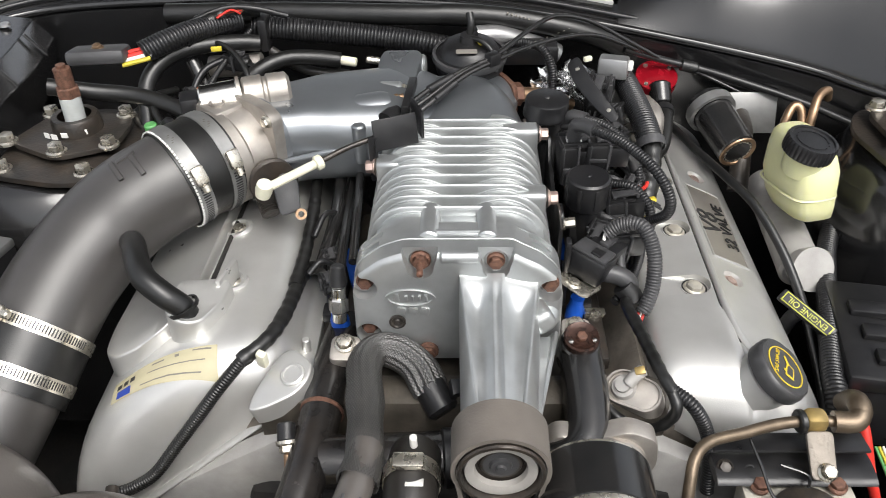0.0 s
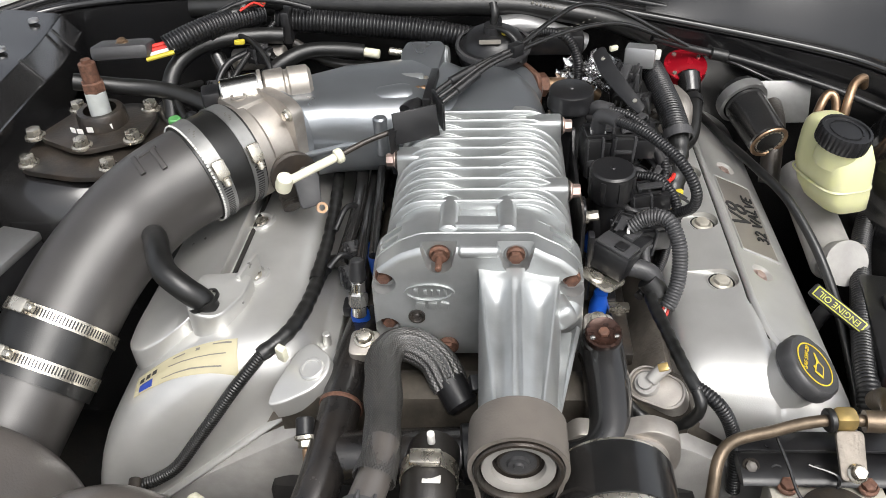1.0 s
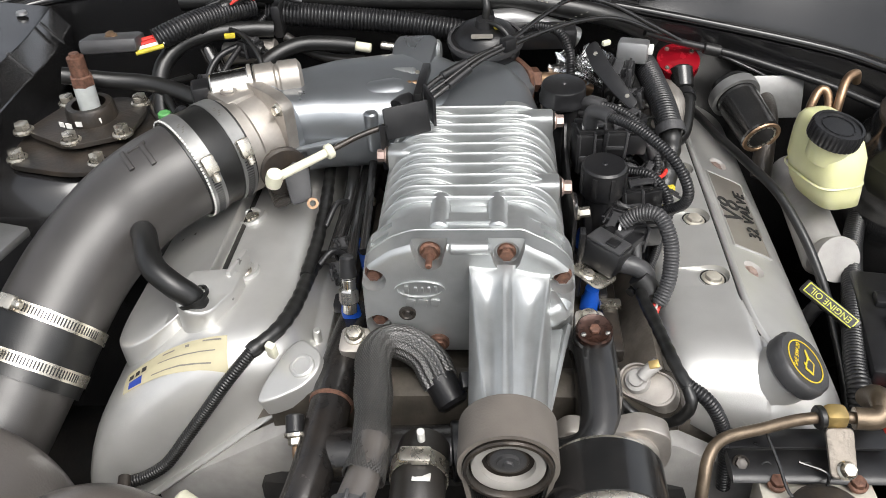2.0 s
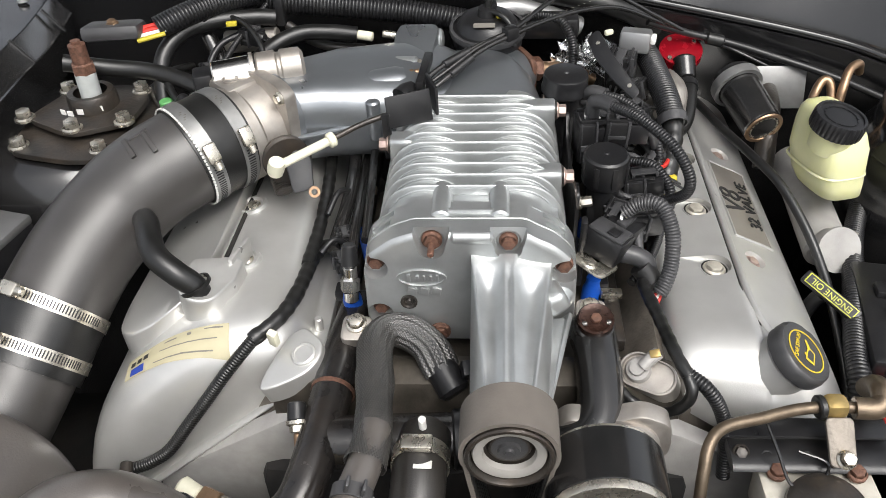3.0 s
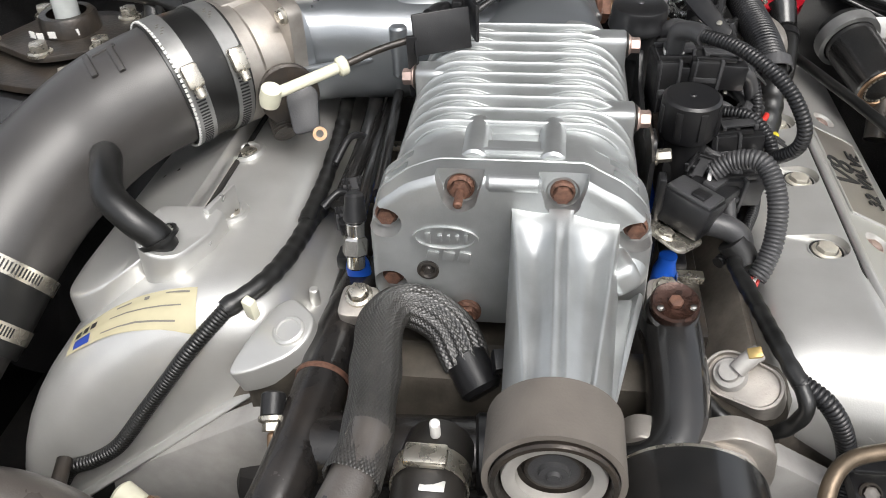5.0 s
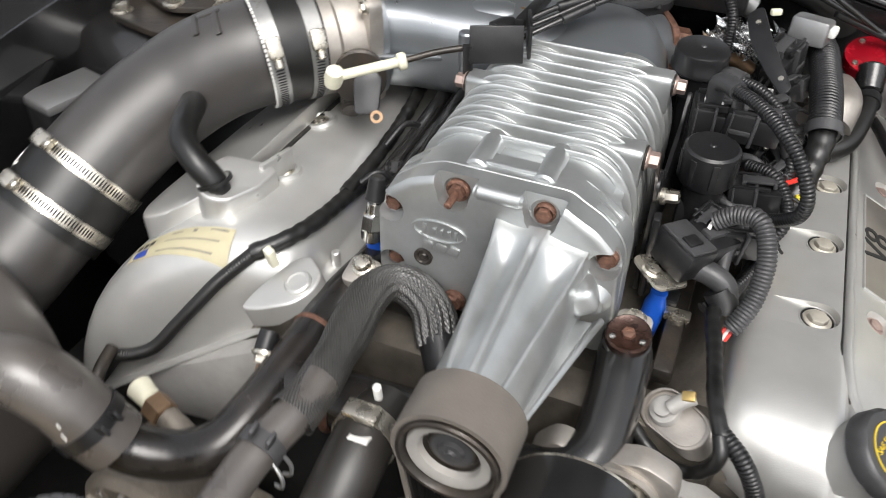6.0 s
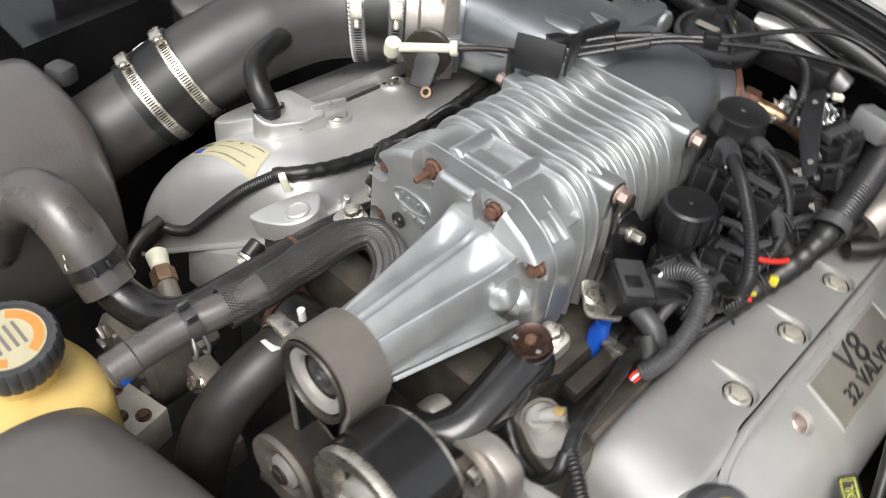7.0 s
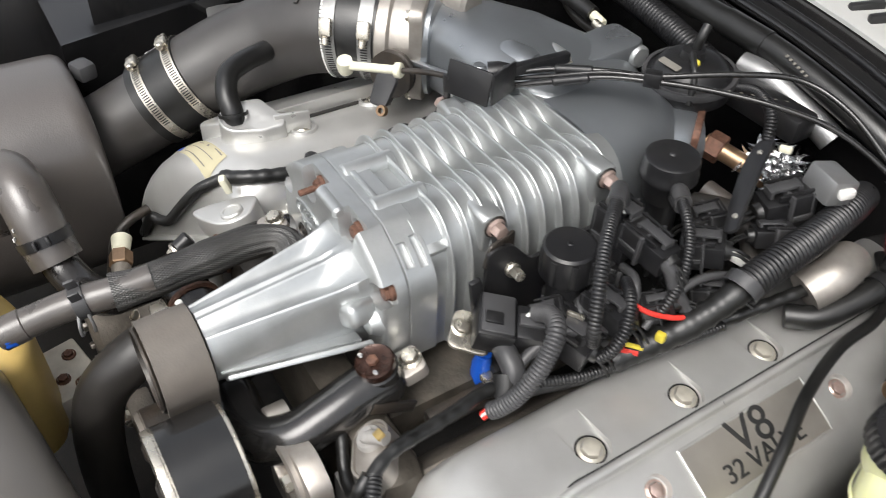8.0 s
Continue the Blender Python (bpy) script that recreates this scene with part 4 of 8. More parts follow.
# ---- intake tube, throttle body, plenum ----
AX_PTS = [(-0.500, 0.465, 0.815), (-0.478, 0.530, 0.850), (-0.458, 0.588, 0.884), (-0.441, 0.635, 0.915), (-0.420, 0.688, 0.945), (-0.389, 0.736, 0.972), (-0.356, 0.764, 0.992), (-0.320, 0.790, 1.004), (-0.293, 0.8195, 1.006), (-0.278, 0.836, 1.006)]
TUBE = smooth_path(AX_PTS, 12)


def tube_at(s):
    """Centre and direction of the tube at the share s of its line."""
    i = s * (len(TUBE) - 1)
    a = int(min(max(i, 1), len(TUBE) - 2))
    return TUBE[a].lerp(TUBE[a + 1], i - a), (TUBE[a + 1] - TUBE[a - 1]).normalized()


tube_thing = thing("intake_tube", (-0.40, 0.70, 0.87), "wide satin black intake tube with couplers and hose clamps", "intake tube")
N = len(TUBE)
part("tube", sweep(TUBE[int(N * 0.32):int(N * 0.80)], 0.0565, 44), INTAKE, tube_thing, "satin black moulded tube")
part("inlet", sweep(TUBE[:int(N * 0.25)], 0.0545, 44), INTAKE, tube_thing)
part("coupler", sweep(TUBE[int(N * 0.209):int(N * 0.351)], 0.0590, 44), RUBBER, tube_thing, "black rubber coupler with worn print")
part("coupler", sweep(TUBE[int(N * 0.775):int(N * 0.985)], 0.0598, 44), RUBBER, tube_thing, "black rubber coupler")
for k, (s, screw_dir, r) in enumerate(((0.238, (-0.1, -0.25, 1), 0.0592), (0.331, (-0.1, -0.25, 1), 0.0592), (0.800, (0.55, -0.72, 0.42), 0.0602), (0.924, (0.55, -0.72, 0.42), 0.0602))):
    c, d = tube_at(s)
    band = part("hose_clamp", clamp_band(c, r, 0.0135 if k < 2 else 0.0165, d), BAND if k > 1 else STEEL, tube_thing, "bright slotted steel hose clamp")
    up = Vector(screw_dir)
    up = (up - d * up.dot(d)).normalized()
    side = d.cross(up)
    # slots of the worm band
    for i in range(26):
        a = 0.26 + 0.055 * i
        v = up * math.cos(a) + side * math.sin(a)
        t = Matrix((d, v.cross(d), v)).transposed()
        part("slot", box(c + v * (r + 0.00125), (0.0085, 0.0014, 0.0006), 0, t), INKBLK, band)
    if k == 2:
        beads = bmesh.new()
        for i in range(84):
            a = 2 * math.pi * i / 84
            v = up * math.cos(a) + side * math.sin(a)
            beads = merge(beads, box(c - d * 0.0088 + v * (r + 0.0004), (0.0022, 0.0030, 0.0016), 0, Matrix((d, v.cross(d), v)).transposed()))
        part("stitched_edge", beads, INKWHITE, band, "pale stitched edge")
    if k > 1:
        for i in range(5):
            v = up * math.cos(-0.75 - 0.05 * i) + side * math.sin(-0.75 - 0.05 * i)
            part("stamp", box(c + d * (0.002 * (i % 3 - 1)) + v * (r + 0.0013), (0.0026, 0.0009, 0.0004), 0, Matrix((d, v.cross(d), v)).transposed()), INKGREY, band)
    o = c + up * (r + 0.006)
    t = Matrix((d, side, up)).transposed()
    part("screw_housing", box(o, (0.0155, 0.022, 0.009), 0.003, t), STEEL, band)
    part("screw", cyl(o + side * 0.010 + up * 0.001, o + side * 0.020 + up * 0.001, 0.0045), STEEL, band)
# moulded marks on the tube
c, d = tube_at(0.70)
for off, w, l in (((-0.012, 0.0), 0.006, 0.030), ((0.010, 0.008), 0.006, 0.030), ((0.004, -0.012), 0.022, 0.006)):
    up = Vector((-0.15, -0.45, 1))
    up = (up - d * up.dot(d)).normalized()
    side = d.cross(up)
    v = (up + side * (off[1] / 0.057)).normalized()
    t = Matrix((d, v.cross(d), v)).transposed()
    part("moulded_mark", box(c + d * off[0] + v * 0.0565, (w, l, 0.003), 0.001, t), INTAKE, tube_thing)
for i, (a, w, l) in enumerate(((0.75, 0.004, 0.016), (0.83, 0.016, 0.005), (0.95, 0.003, 0.014), (1.02, 0.010, 0.004))):
    c, d = tube_at(0.283)
    up = Vector((0.2, -0.3, 1))
    up = (up - d * up.dot(d)).normalized()
    side = d.cross(up)
    v = up * math.cos(a) - side * math.sin(a)
    t = Matrix((d, v.cross(d), v)).transposed()
    part("printed_mark", box(c + d * (0.004 * (i - 1.5)) + v * 0.0592, (w, l, 0.0008), 0, t), INKWHITE, tube_thing)
# vent elbow to the cam cover
solo("breather_elbow", sweep(smooth_path([(-0.2720, 0.6280, 0.942), (-0.278, 0.628, 0.956), (-0.292, 0.629, 0.970), (-0.312, 0.640, 0.982), (-0.326, 0.664, 0.986), (-0.340, 0.694, 0.984), (-0.358, 0.716, 0.978)], 10), 0.0130, 20), RUBBER,
     "dull black rubber breather elbow into the cam cover", "breather hose")

# heat shield box at the tube's mouth
shield = thing("air_filter_box", (-0.50, 0.42, 0.62), "black moulded air filter housing at the tube's mouth", "air box")
def box_ring(y, k=1.0):
    return superellipse(-0.505, 0.797, 0.126 * k, 0.142 * k, y, 64, 2.6)


part("shell", loft([box_ring(0.20, 0.96), box_ring(0.22), box_ring(0.34), box_ring(0.468), box_ring(0.482, 0.992), box_ring(0.490, 0.965), box_ring(0.494, 0.92), box_ring(0.495, 0.2)]), LEATHERY, shield, angle=35)
part("latch", box((-0.512, 0.510, 0.925), (0.030, 0.026, 0.024), 0.006, Matrix.Rotation(radians(20), 3, "Z")), GRAYPL, shield)

# throttle body
TBC, TBD = Vector((-0.2627, 0.8527, 1.004)), Vector((0.675, 0.738, 0.0)).normalized()
TBS = Vector((-TBD.y, TBD.x, 0))
tb = thing("throttle_valve", TBC - Vector((0, 0, 0.07)), "raw cast aluminium throttle body between tube and plenum", "throttle valve")
part("bore", revolve([(0.0, -0.030), (0.0585, -0.030), (0.0585, -0.012), (0.055, -0.008), (0.056, 0.0), (0.056, 0.022), (0.0, 0.022)], TBC, TBD, 44), RAWALU, tb)
t4 = Matrix((TBS, Vector((0, 0, 1)), TBD)).transposed()
flange = rounded([(-0.062, -0.050), (-0.062, 0.058), (-0.045, 0.066), (0.045, 0.066), (0.062, 0.058), (0.062, -0.050), (0.045, -0.062), (-0.045, -0.062)], 0.012, 4)
part("flange", prism(flange, 0.016, TBC + TBD * 0.018, TBD, hint=(0, 0, 1), bevel=0.003), RAWALU, tb)
for a, b in ((-0.052, 0.052), (0.052, 0.052), (-0.052, -0.05), (0.052, -0.05)):
    t = frame_of(TBD)
    bolt(tb, TBC + TBD * 0.018 + t @ Vector((a, b, 0)), -TBD, STEEL, 0.006, 0.006)
part("cast_pad", box(TBC + Vector((-0.012, 0.012, 0.052)), (0.050, 0.042, 0.018), 0.006, t4 @ Matrix.Rotation(radians(90), 3, "X")), RAWALU, tb)
part("cast_ring", revolve([(0.0095, 0), (0.0095, 0.002), (0.0075, 0.002), (0.0075, 0)], TBC + Vector((-0.012, 0.006, 0.0612)), (0, 0, 1), 24), RAWALU, tb)
spool = thing("throttle_linkage", (-0.215, 0.80, 0.97), "dark throttle spool plate with white plastic link", "throttle linkage")
part("spool_plate", revolve([(0, 0.0), (0.027, 0.0), (0.028, 0.0015), (0.028, 0.006), (0.024, 0.008), (0.024, 0.012), (0.028, 0.014), (0.0, 0.014)], (-0.213, 0.812, 0.990), (0.45, -0.85, 0.1), 36), DARKMETAL, spool)
part("spring", corrugated([(-0.222, 0.806, 0.965), (-0.214, 0.792, 0.955)], 0.012, 0.003, 0.002), DARKMETAL, spool)
rod = part("link_rod", cyl((-0.199, 0.742, 1.024), (-0.147, 0.778, 1.034), 0.0050), WHITEPL, spool, "white plastic link rod")
part("ball_socket", revolve([(0.0, -0.008), (0.0085, -0.008), (0.0095, 0.0), (0.0085, 0.009), (0, 0.009)], (-0.203, 0.741, 1.022), (0.3, -0.2, 0.9), 20), WHITEPL, rod)
part("collar", cyl((-0.151, 0.775, 1.033), (-0.144, 0.780, 1.0345), 0.0085), WHITEPL, rod)
part("lever", prism(rounded([(-0.012, -0.02), (0.012, -0.018), (0.016, 0.018), (0.0, 0.030), (-0.014, 0.016)], 0.006), 0.005, (-0.190, 0.782, 0.985), (0.3, -0.8, 0.5)), GRAYPL, spool)
part("bush", revolve([(0.0035, 0), (0.0065, 0), (0.0065, 0.006), (0.0035, 0.006), (0.0035, 0)], (-0.175, 0.773, 0.968), (0.3, -0.8, 0.5), 20), COPPER, spool, "brass bush")

# idle valve on top
idle = thing("idle_air_valve", (-0.24, 0.891, 1.045), "bright cylindrical idle air valve with cast housing", "idle valve")
part("motor", revolve([(0, 0.0), (0.019, 0.0), (0.021, 0.002), (0.021, 0.044), (0.0225, 0.045), (0.0225, 0.049), (0.0, 0.049)], (-0.300, 0.876, 1.057), (1, 0.32, 0.05), 36), CHROME, idle, "bright steel motor can")
part("collar", revolve([(0.0, 0.0), (0.0235, 0.0), (0.0235, 0.004), (0.0, 0.004)], (-0.257, 0.890, 1.059), (1, 0.32, 0.05), 36), RAWALU, idle)
part("housing", loft([[Vector((-0.252 + s, 0.891 + s * 0.32, 1.059)) + frame_of((1, 0.32, 0.0)) @ Vector((r * math.cos(a), r * k * math.sin(a), 0)) for a in (2 * math.pi * i / 32 for i in range(32))]
     for s, r, k in ((0.0, 0.019, 1), (0.002, 0.022, 1), (0.022, 0.0225, 1), (0.024, 0.0195, 1), (0.027, 0.0195, 1.0), (0.029, 0.0215, 1.05), (0.050, 0.021, 1.05), (0.054, 0.016, 1.0))]), RAWALU, idle, angle=30)
part("foot", box((-0.222, 0.901, 1.040), (0.062, 0.046, 0.022), 0.006, Matrix.Rotation(radians(18), 3, "Z")), RAWALU, idle)
part("connector", box((-0.312, 0.873, 1.055), (0.022, 0.030, 0.030), 0.004, Matrix.Rotation(radians(18), 3, "Z")), PLASTIC, idle, "black connector")

plenum = thing("intake_plenum", (-0.02, 0.95, 0.90), "grey painted cast intake plenum behind the supercharger", "intake plenum")


def plen_ring(c, d, hw, hh, n=48, e=3.2):
    t = frame_of(d)
    out = []
    for i in range(n):
        a = 2 * math.pi * i / n
        cc, s = math.cos(a), math.sin(a)
        out.append(Vector(c) + t @ Vector((hw * math.copysign(abs(cc) ** (2 / e), cc), hh * math.copysign(abs(s) ** (2 / e), s), 0)))
    return out


part("runner", loft([plen_ring(c, d, w, h) for c, d, w, h in (
    ((-0.242, 0.876, 1.004), (0.7, 0.7, 0), 0.062, 0.060), ((-0.234, 0.884, 1.004), (0.7, 0.7, 0), 0.062, 0.060), ((-0.228, 0.888, 1.003), (0.75, 0.62, 0), 0.055, 0.053),
    ((-0.195, 0.906, 1.002), (0.9, 0.48, 0), 0.062, 0.053), ((-0.150, 0.926, 1.000), (1, 0.36, 0), 0.076, 0.053), ((-0.075, 0.946, 0.995), (1, 0.22, 0), 0.084, 0.054),
    ((-0.030, 0.956, 0.988), (1, 0.1, 0), 0.078, 0.050), ((0.010, 0.960, 0.975), (1, 0, 0), 0.060, 0.045), ((0.03, 0.960, 0.965), (1, 0, 0), 0.04, 0.03))]),
    PLENUM, plenum, angle=50)
part("outlet", loft([superellipse(CX + dx, 0.945, hx, top - 0.945, y, 64, 3.0) for y, hx, top, dx in ((0.884, 0.0860, 1.030, 0.0), (0.898, 0.0865, 1.0325, 0.0), (0.930, 0.0855, 1.0365, 0.0), (0.965, 0.0810, 1.0375, -0.002), (0.995, 0.0700, 1.0340, -0.004), (1.015, 0.0560, 1.0250, -0.006), (1.028, 0.0380, 1.0080, -0.006), (1.034, 0.0200, 0.985, -0.006))]), PLENUM, plenum, angle=60)
part("rear_neck", revolve([(0.036, -0.03), (0.035, 0.02), (0.030, 0.032), (0, 0.034)], (0.045, 1.005, 0.985), (0.45, 0.8, 0.05), 36), PLENUM, plenum)
part("flange", prism(rounded([(-0.035, -0.028), (-0.035, 0.028), (0.0, 0.038), (0.035, 0.028), (0.035, -0.028), (0, -0.036)], 0.012), 0.008, (0.058, 1.028, 0.985), (0.75, 0.6, 0.0)), RUST, plenum, "rusty flange")
part("swell", revolve([(0, -0.036), (0.014, -0.033), (0.023, -0.022), (0.0265, -0.006), (0.0265, 0.022), (0.024, 0.031), (0, 0.034)], (-0.108, 0.902, 1.026), (1, 0.25, 0.02), 28), PLENUM, plenum)
part("fitting", revolve([(0, 0), (0.006, 0), (0.006, 0.006), (0.0045, 0.008), (0.0045, 0.014), (0, 0.014)], (-0.074, 0.912, 1.042), (1, 0.1, 0.2), 12), COPPER, plenum, "brass fitting")
part("peg", cyl((-0.112, 0.860, 0.985), (-0.112, 0.860, 1.036), 0.0085, bevel=0.002), PLENUM, plenum)
part("peg", cyl((-0.082, 0.868, 0.985), (-0.082, 0.868, 1.036), 0.007, bevel=0.002), PLENUM, plenum)
part("rib", box((-0.150, 0.852, 1.003), (0.12, 0.008, 0.006), 0.002, Matrix.Rotation(radians(24), 3, "Z")), PLENUM, plenum)
# cast bracket arm on top
arm = thing("plenum_bracket", (-0.06, 0.98, 1.03), "silver cast bracket arm bolted on the plenum", "bracket")
part("arm", prism(rounded([(-0.026, -0.050), (0.020, -0.050), (0.030, 0.040), (0.024, 0.052), (-0.022, 0.052), (-0.028, 0.030)], 0.008), 0.020, (-0.072, 0.990, 1.026), (0, -0.12, 1), hint=(0, 1, 0), bevel=0.004), PLENUM, arm)
part("boss", cyl((-0.066, 1.032, 1.032), (-0.038, 1.030, 1.034), 0.0135, bevel=0.003), ALU, arm, "machined boss")
part("boss", cyl((-0.100, 0.945, 1.038), (-0.064, 0.940, 1.040), 0.0115, bevel=0.003), ALU, arm, "machined boss")
bolt(arm, (-0.062, 0.940, 1.040), (1, -0.1, 0.1), STEEL, 0.006, 0.008)
part("stud", cyl((-0.100, 1.028, 1.040), (-0.118, 1.026, 1.044), 0.005), STEEL, arm)

# ---- front of the engine: hoses, idlers, brackets ----
def hose(name, pts, r, m, label, category, steps=10, seg=20):
    return solo(name, sweep(smooth_path(pts, steps), r, seg), m, label, category)


def spring_clamp(parent, c, d, r, m):
    """A wire hose clamp: a ring with two ears."""
    c, d = Vector(c), Vector(d).normalized()
    ring = part("hose_clamp", revolve([(r, -0.006), (r + 0.0016, -0.006), (r + 0.0016, 0.006), (r, 0.006), (r, -0.006)], c, d, 32), m, parent)
    up = frame_of(d) @ Vector((0.3, 0.95, 0))
    for s in (-0.007, 0.007):
        part("ear", box(c + up * (r + 0.006) + d.cross(up) * s, (0.010, 0.003, 0.013), 0.001, Matrix((d, d.cross(up), up)).transposed()), m, ring)
    return ring


# coolant crossover tube on the passenger side, then the radiator hose
cross = thing("coolant_pipe", (-0.14, 0.50, 0.86), "dark coated metal coolant pipe beside the engine", "coolant pipe")
part("pipe", sweep(smooth_path([(-0.118, 0.680, 0.880), (-0.124, 0.60, 0.890), (-0.130, 0.53, 0.884), (-0.137, 0.465, 0.874), (-0.150, 0.430, 0.862), (-0.180, 0.412, 0.853), (-0.212, 0.400, 0.860), (-0.232, 0.394, 0.878)], 10), 0.0205, 24), PIPEBLK, cross)
part("seam_ring", revolve([(0.0205, 0), (0.0222, 0.001), (0.0222, 0.004), (0.0205, 0.005)], (-0.128, 0.545, 0.886), (0.07, 0.95, 0.05), 28), RUST, cross, "rusty weld ring")
rad = thing("radiator_hose", (-0.28, 0.39, 0.88), "dusty black radiator hose with a wire clamp", "radiator hose")
part("hose", sweep(smooth_path([(-0.224, 0.396, 0.868), (-0.240, 0.392, 0.890), (-0.258, 0.390, 0.915), (-0.285, 0.386, 0.933), (-0.318, 0.380, 0.930), (-0.352, 0.372, 0.905), (-0.385, 0.362, 0.865), (-0.41, 0.35, 0.80)], 10), 0.0275, 28), DUSTYHOSE, rad)
spring_clamp(rad, (-0.240, 0.392, 0.890), (-0.5, -0.1, 0.8), 0.0278, PLASTIC)
for i, (dx, w) in enumerate(((0.0, 0.012), (0.008, 0.010))):
    part("printed_mark", box((-0.236 - dx * 0.6, 0.3655 + dx * 0.3, 0.905 + dx), (w, 0.001, 0.004), 0, Matrix.Rotation(radians(-24), 3, "Y") @ Matrix.Rotation(radians(-20), 3, "Z")), INKWHITE, rad)

# braided heater hose that arches in front of the supercharger
BR = smooth_path([(-0.020, 0.566, 0.896), (-0.035, 0.588, 0.910), (-0.058, 0.600, 0.919), (-0.077, 0.595, 0.923), (-0.085, 0.570, 0.926), (-0.081, 0.535, 0.930), (-0.076, 0.495, 0.933), (-0.073, 0.455, 0.9345), (-0.0762, 0.428, 0.934)], 14)
braided = thing("braided_hose", (-0.09, 0.50, 0.90), "hose in braided black sleeve arching before the supercharger", "hose")


def braid_tube(line, radius, strands=44, lay=1250.0, relief=0.040, seg=220, squash=0.86):
    """A sleeve woven of two sets of strands that cross."""
    bm = bmesh.new()
    n, run, rings, up = len(line), 0.0, [], None
    for i, p in enumerate(line):
        d = (line[min(i + 1, n - 1)] - line[max(i - 1, 0)]).normalized()
        if up is None:
            up = Vector((0, 0, 1))
        side = d.cross(up).normalized()
        up = side.cross(d).normalized()
        run += (p - line[max(i - 1, 0)]).length
        base = radius * (1 + 0.05 * math.sin(run * 55) + 0.03 * math.sin(run * 131))
        ring = []
        for k in range(seg):
            a = 2 * math.pi * k / seg
            fold = (0.075 - 0.055 * min(1.0, run / 0.13)) * math.sin(14 * a + 0.6 * math.sin(run * 22)) + 0.03 * math.sin(5 * a + 2.0 * math.sin(run * 22))
            h = max(math.sin(strands * a + lay * run), math.sin(strands * a - lay * run + 1.3))
            r = base * (1 + fold + relief * h)
            ring.append(bm.verts.new(p + side * (r * math.cos(a)) + up * (r * squash * math.sin(a))))
        rings.append(ring)
    for a, b in zip(rings, rings[1:]):
        for k in range(seg):
            j = (k + 1) % seg
            bm.faces.new((a[k], a[j], b[j], b[k]))
    return bm


part("sleeve", braid_tube(resample(BR, 0.0009), 0.0168), SLEEVE, braided, "braided nylon sleeve", angle=80)
part("hose", sweep(smooth_path([(-0.072, 0.465, 0.937), (-0.076, 0.43, 0.934), (-0.086, 0.39, 0.928), (-0.089, 0.35, 0.922)], 8), 0.0148, 24), DUSTYHOSE, braided, "bare rubber hose end")
part("hose_end", cyl((-0.089, 0.352, 0.922), (-0.090, 0.325, 0.917), 0.0158, bevel=0.003), DUSTYHOSE, braided)
part("blue_clip", box((-0.0785, 0.3340, 0.9170), (0.009, 0.011, 0.009), 0.0015), BLUE, braided, "small blue clip")
part("connector", cyl((-0.024, 0.573, 0.900), (-0.006, 0.548, 0.884), 0.0165, bevel=0.004), PLASTIC, braided, "black quick connector")
part("blue_clip", box((-0.014, 0.558, 0.9015), (0.010, 0.0045, 0.010), 0.001, Matrix.Rotation(radians(30), 3, "Z")), BLUE, braided, "small blue clip")
part("release_tab", prism([(-0.006, -0.008), (0.012, -0.010), (0.014, 0.004), (-0.002, 0.008)], 0.012, (0.002, 0.562, 0.903), (0.2, -0.4, 0.9)), PLASTIC, braided)
for k in (-1, 1):
    part("clamp_ear", tube([(-0.0700 + 0.002 * k, 0.398 + 0.004 * k, 0.926), (-0.0640, 0.397 + 0.006 * k, 0.916), (-0.0655, 0.397 + 0.006 * k, 0.905), (-0.0720, 0.398 + 0.005 * k, 0.901)], 0.0017, 8), GALV, braided, "bare wire clamp ear")
spring_clamp(braided, (-0.084, 0.400, 0.930), (-0.1, -1, -0.15), 0.0156, GRAYPL)

# thermostat housing and the hose with painted marks
thermo = thing("thermostat_housing", (-0.06, 0.50, 0.86), "black round thermostat housing crossing to the pulley side", "thermostat housing")
part("tube", cyl((-0.128, 0.497, 0.872), (0.020, 0.505, 0.872), 0.0255, bevel=0.003, seg=32), PIPEBLK, thermo)
part("collar", cyl((-0.088, 0.499, 0.872), (-0.080, 0.4995, 0.872), 0.0290, bevel=0.002, seg=32), RUST, thermo, "rust-edged collar")
part("collar", cyl((-0.008, 0.503, 0.872), (0.004, 0.504, 0.872), 0.0285, bevel=0.002, seg=32), PLASTIC, thermo)
low = thing("lower_hose", (-0.045, 0.40, 0.75), "black moulded coolant hose with white paint marks", "coolant hose")
part("hose", sweep(smooth_path([(-0.032, 0.492, 0.888), (-0.034, 0.462, 0.896), (-0.036, 0.425, 0.884), (-0.042, 0.392, 0.852), (-0.050, 0.375, 0.800), (-0.060, 0.365, 0.72), (-0.07, 0.36, 0.62)], 10), 0.0245, 28), HOSEBLK, low)
cl = part("hose_clamp", revolve([(0.0248, -0.008), (0.0262, -0.008), (0.0262, 0.008), (0.0248, 0.008), (0.0248, -0.008)], (-0.034, 0.460, 0.8965), (0, -1, 0.06), 32), STEEL, low, "plated clamp with clear tape")
part("clamp_box", box((-0.036, 0.459, 0.9235), (0.028, 0.016, 0.007), 0.002), STEEL, cl)
part("paint_mark", box((-0.030, 0.442, 0.9165), (0.016, 0.010, 0.0015), 0.0005, Matrix.Rotation(radians(-18), 3, "X")), INKWHITE, low, "white paint mark")
part("paint_mark", prism([(-0.006, -0.003), (0.004, -0.005), (0.006, 0.003), (-0.002, 0.006)], 0.001, (-0.0225, 0.392, 0.868), (0.5, -0.75, 0.45), bevel=0), INKWHITE, low, "white paint mark")
part("peg", cyl((-0.032, 0.478, 0.920), (-0.032, 0.476, 0.936), 0.0035), INKWHITE, low)
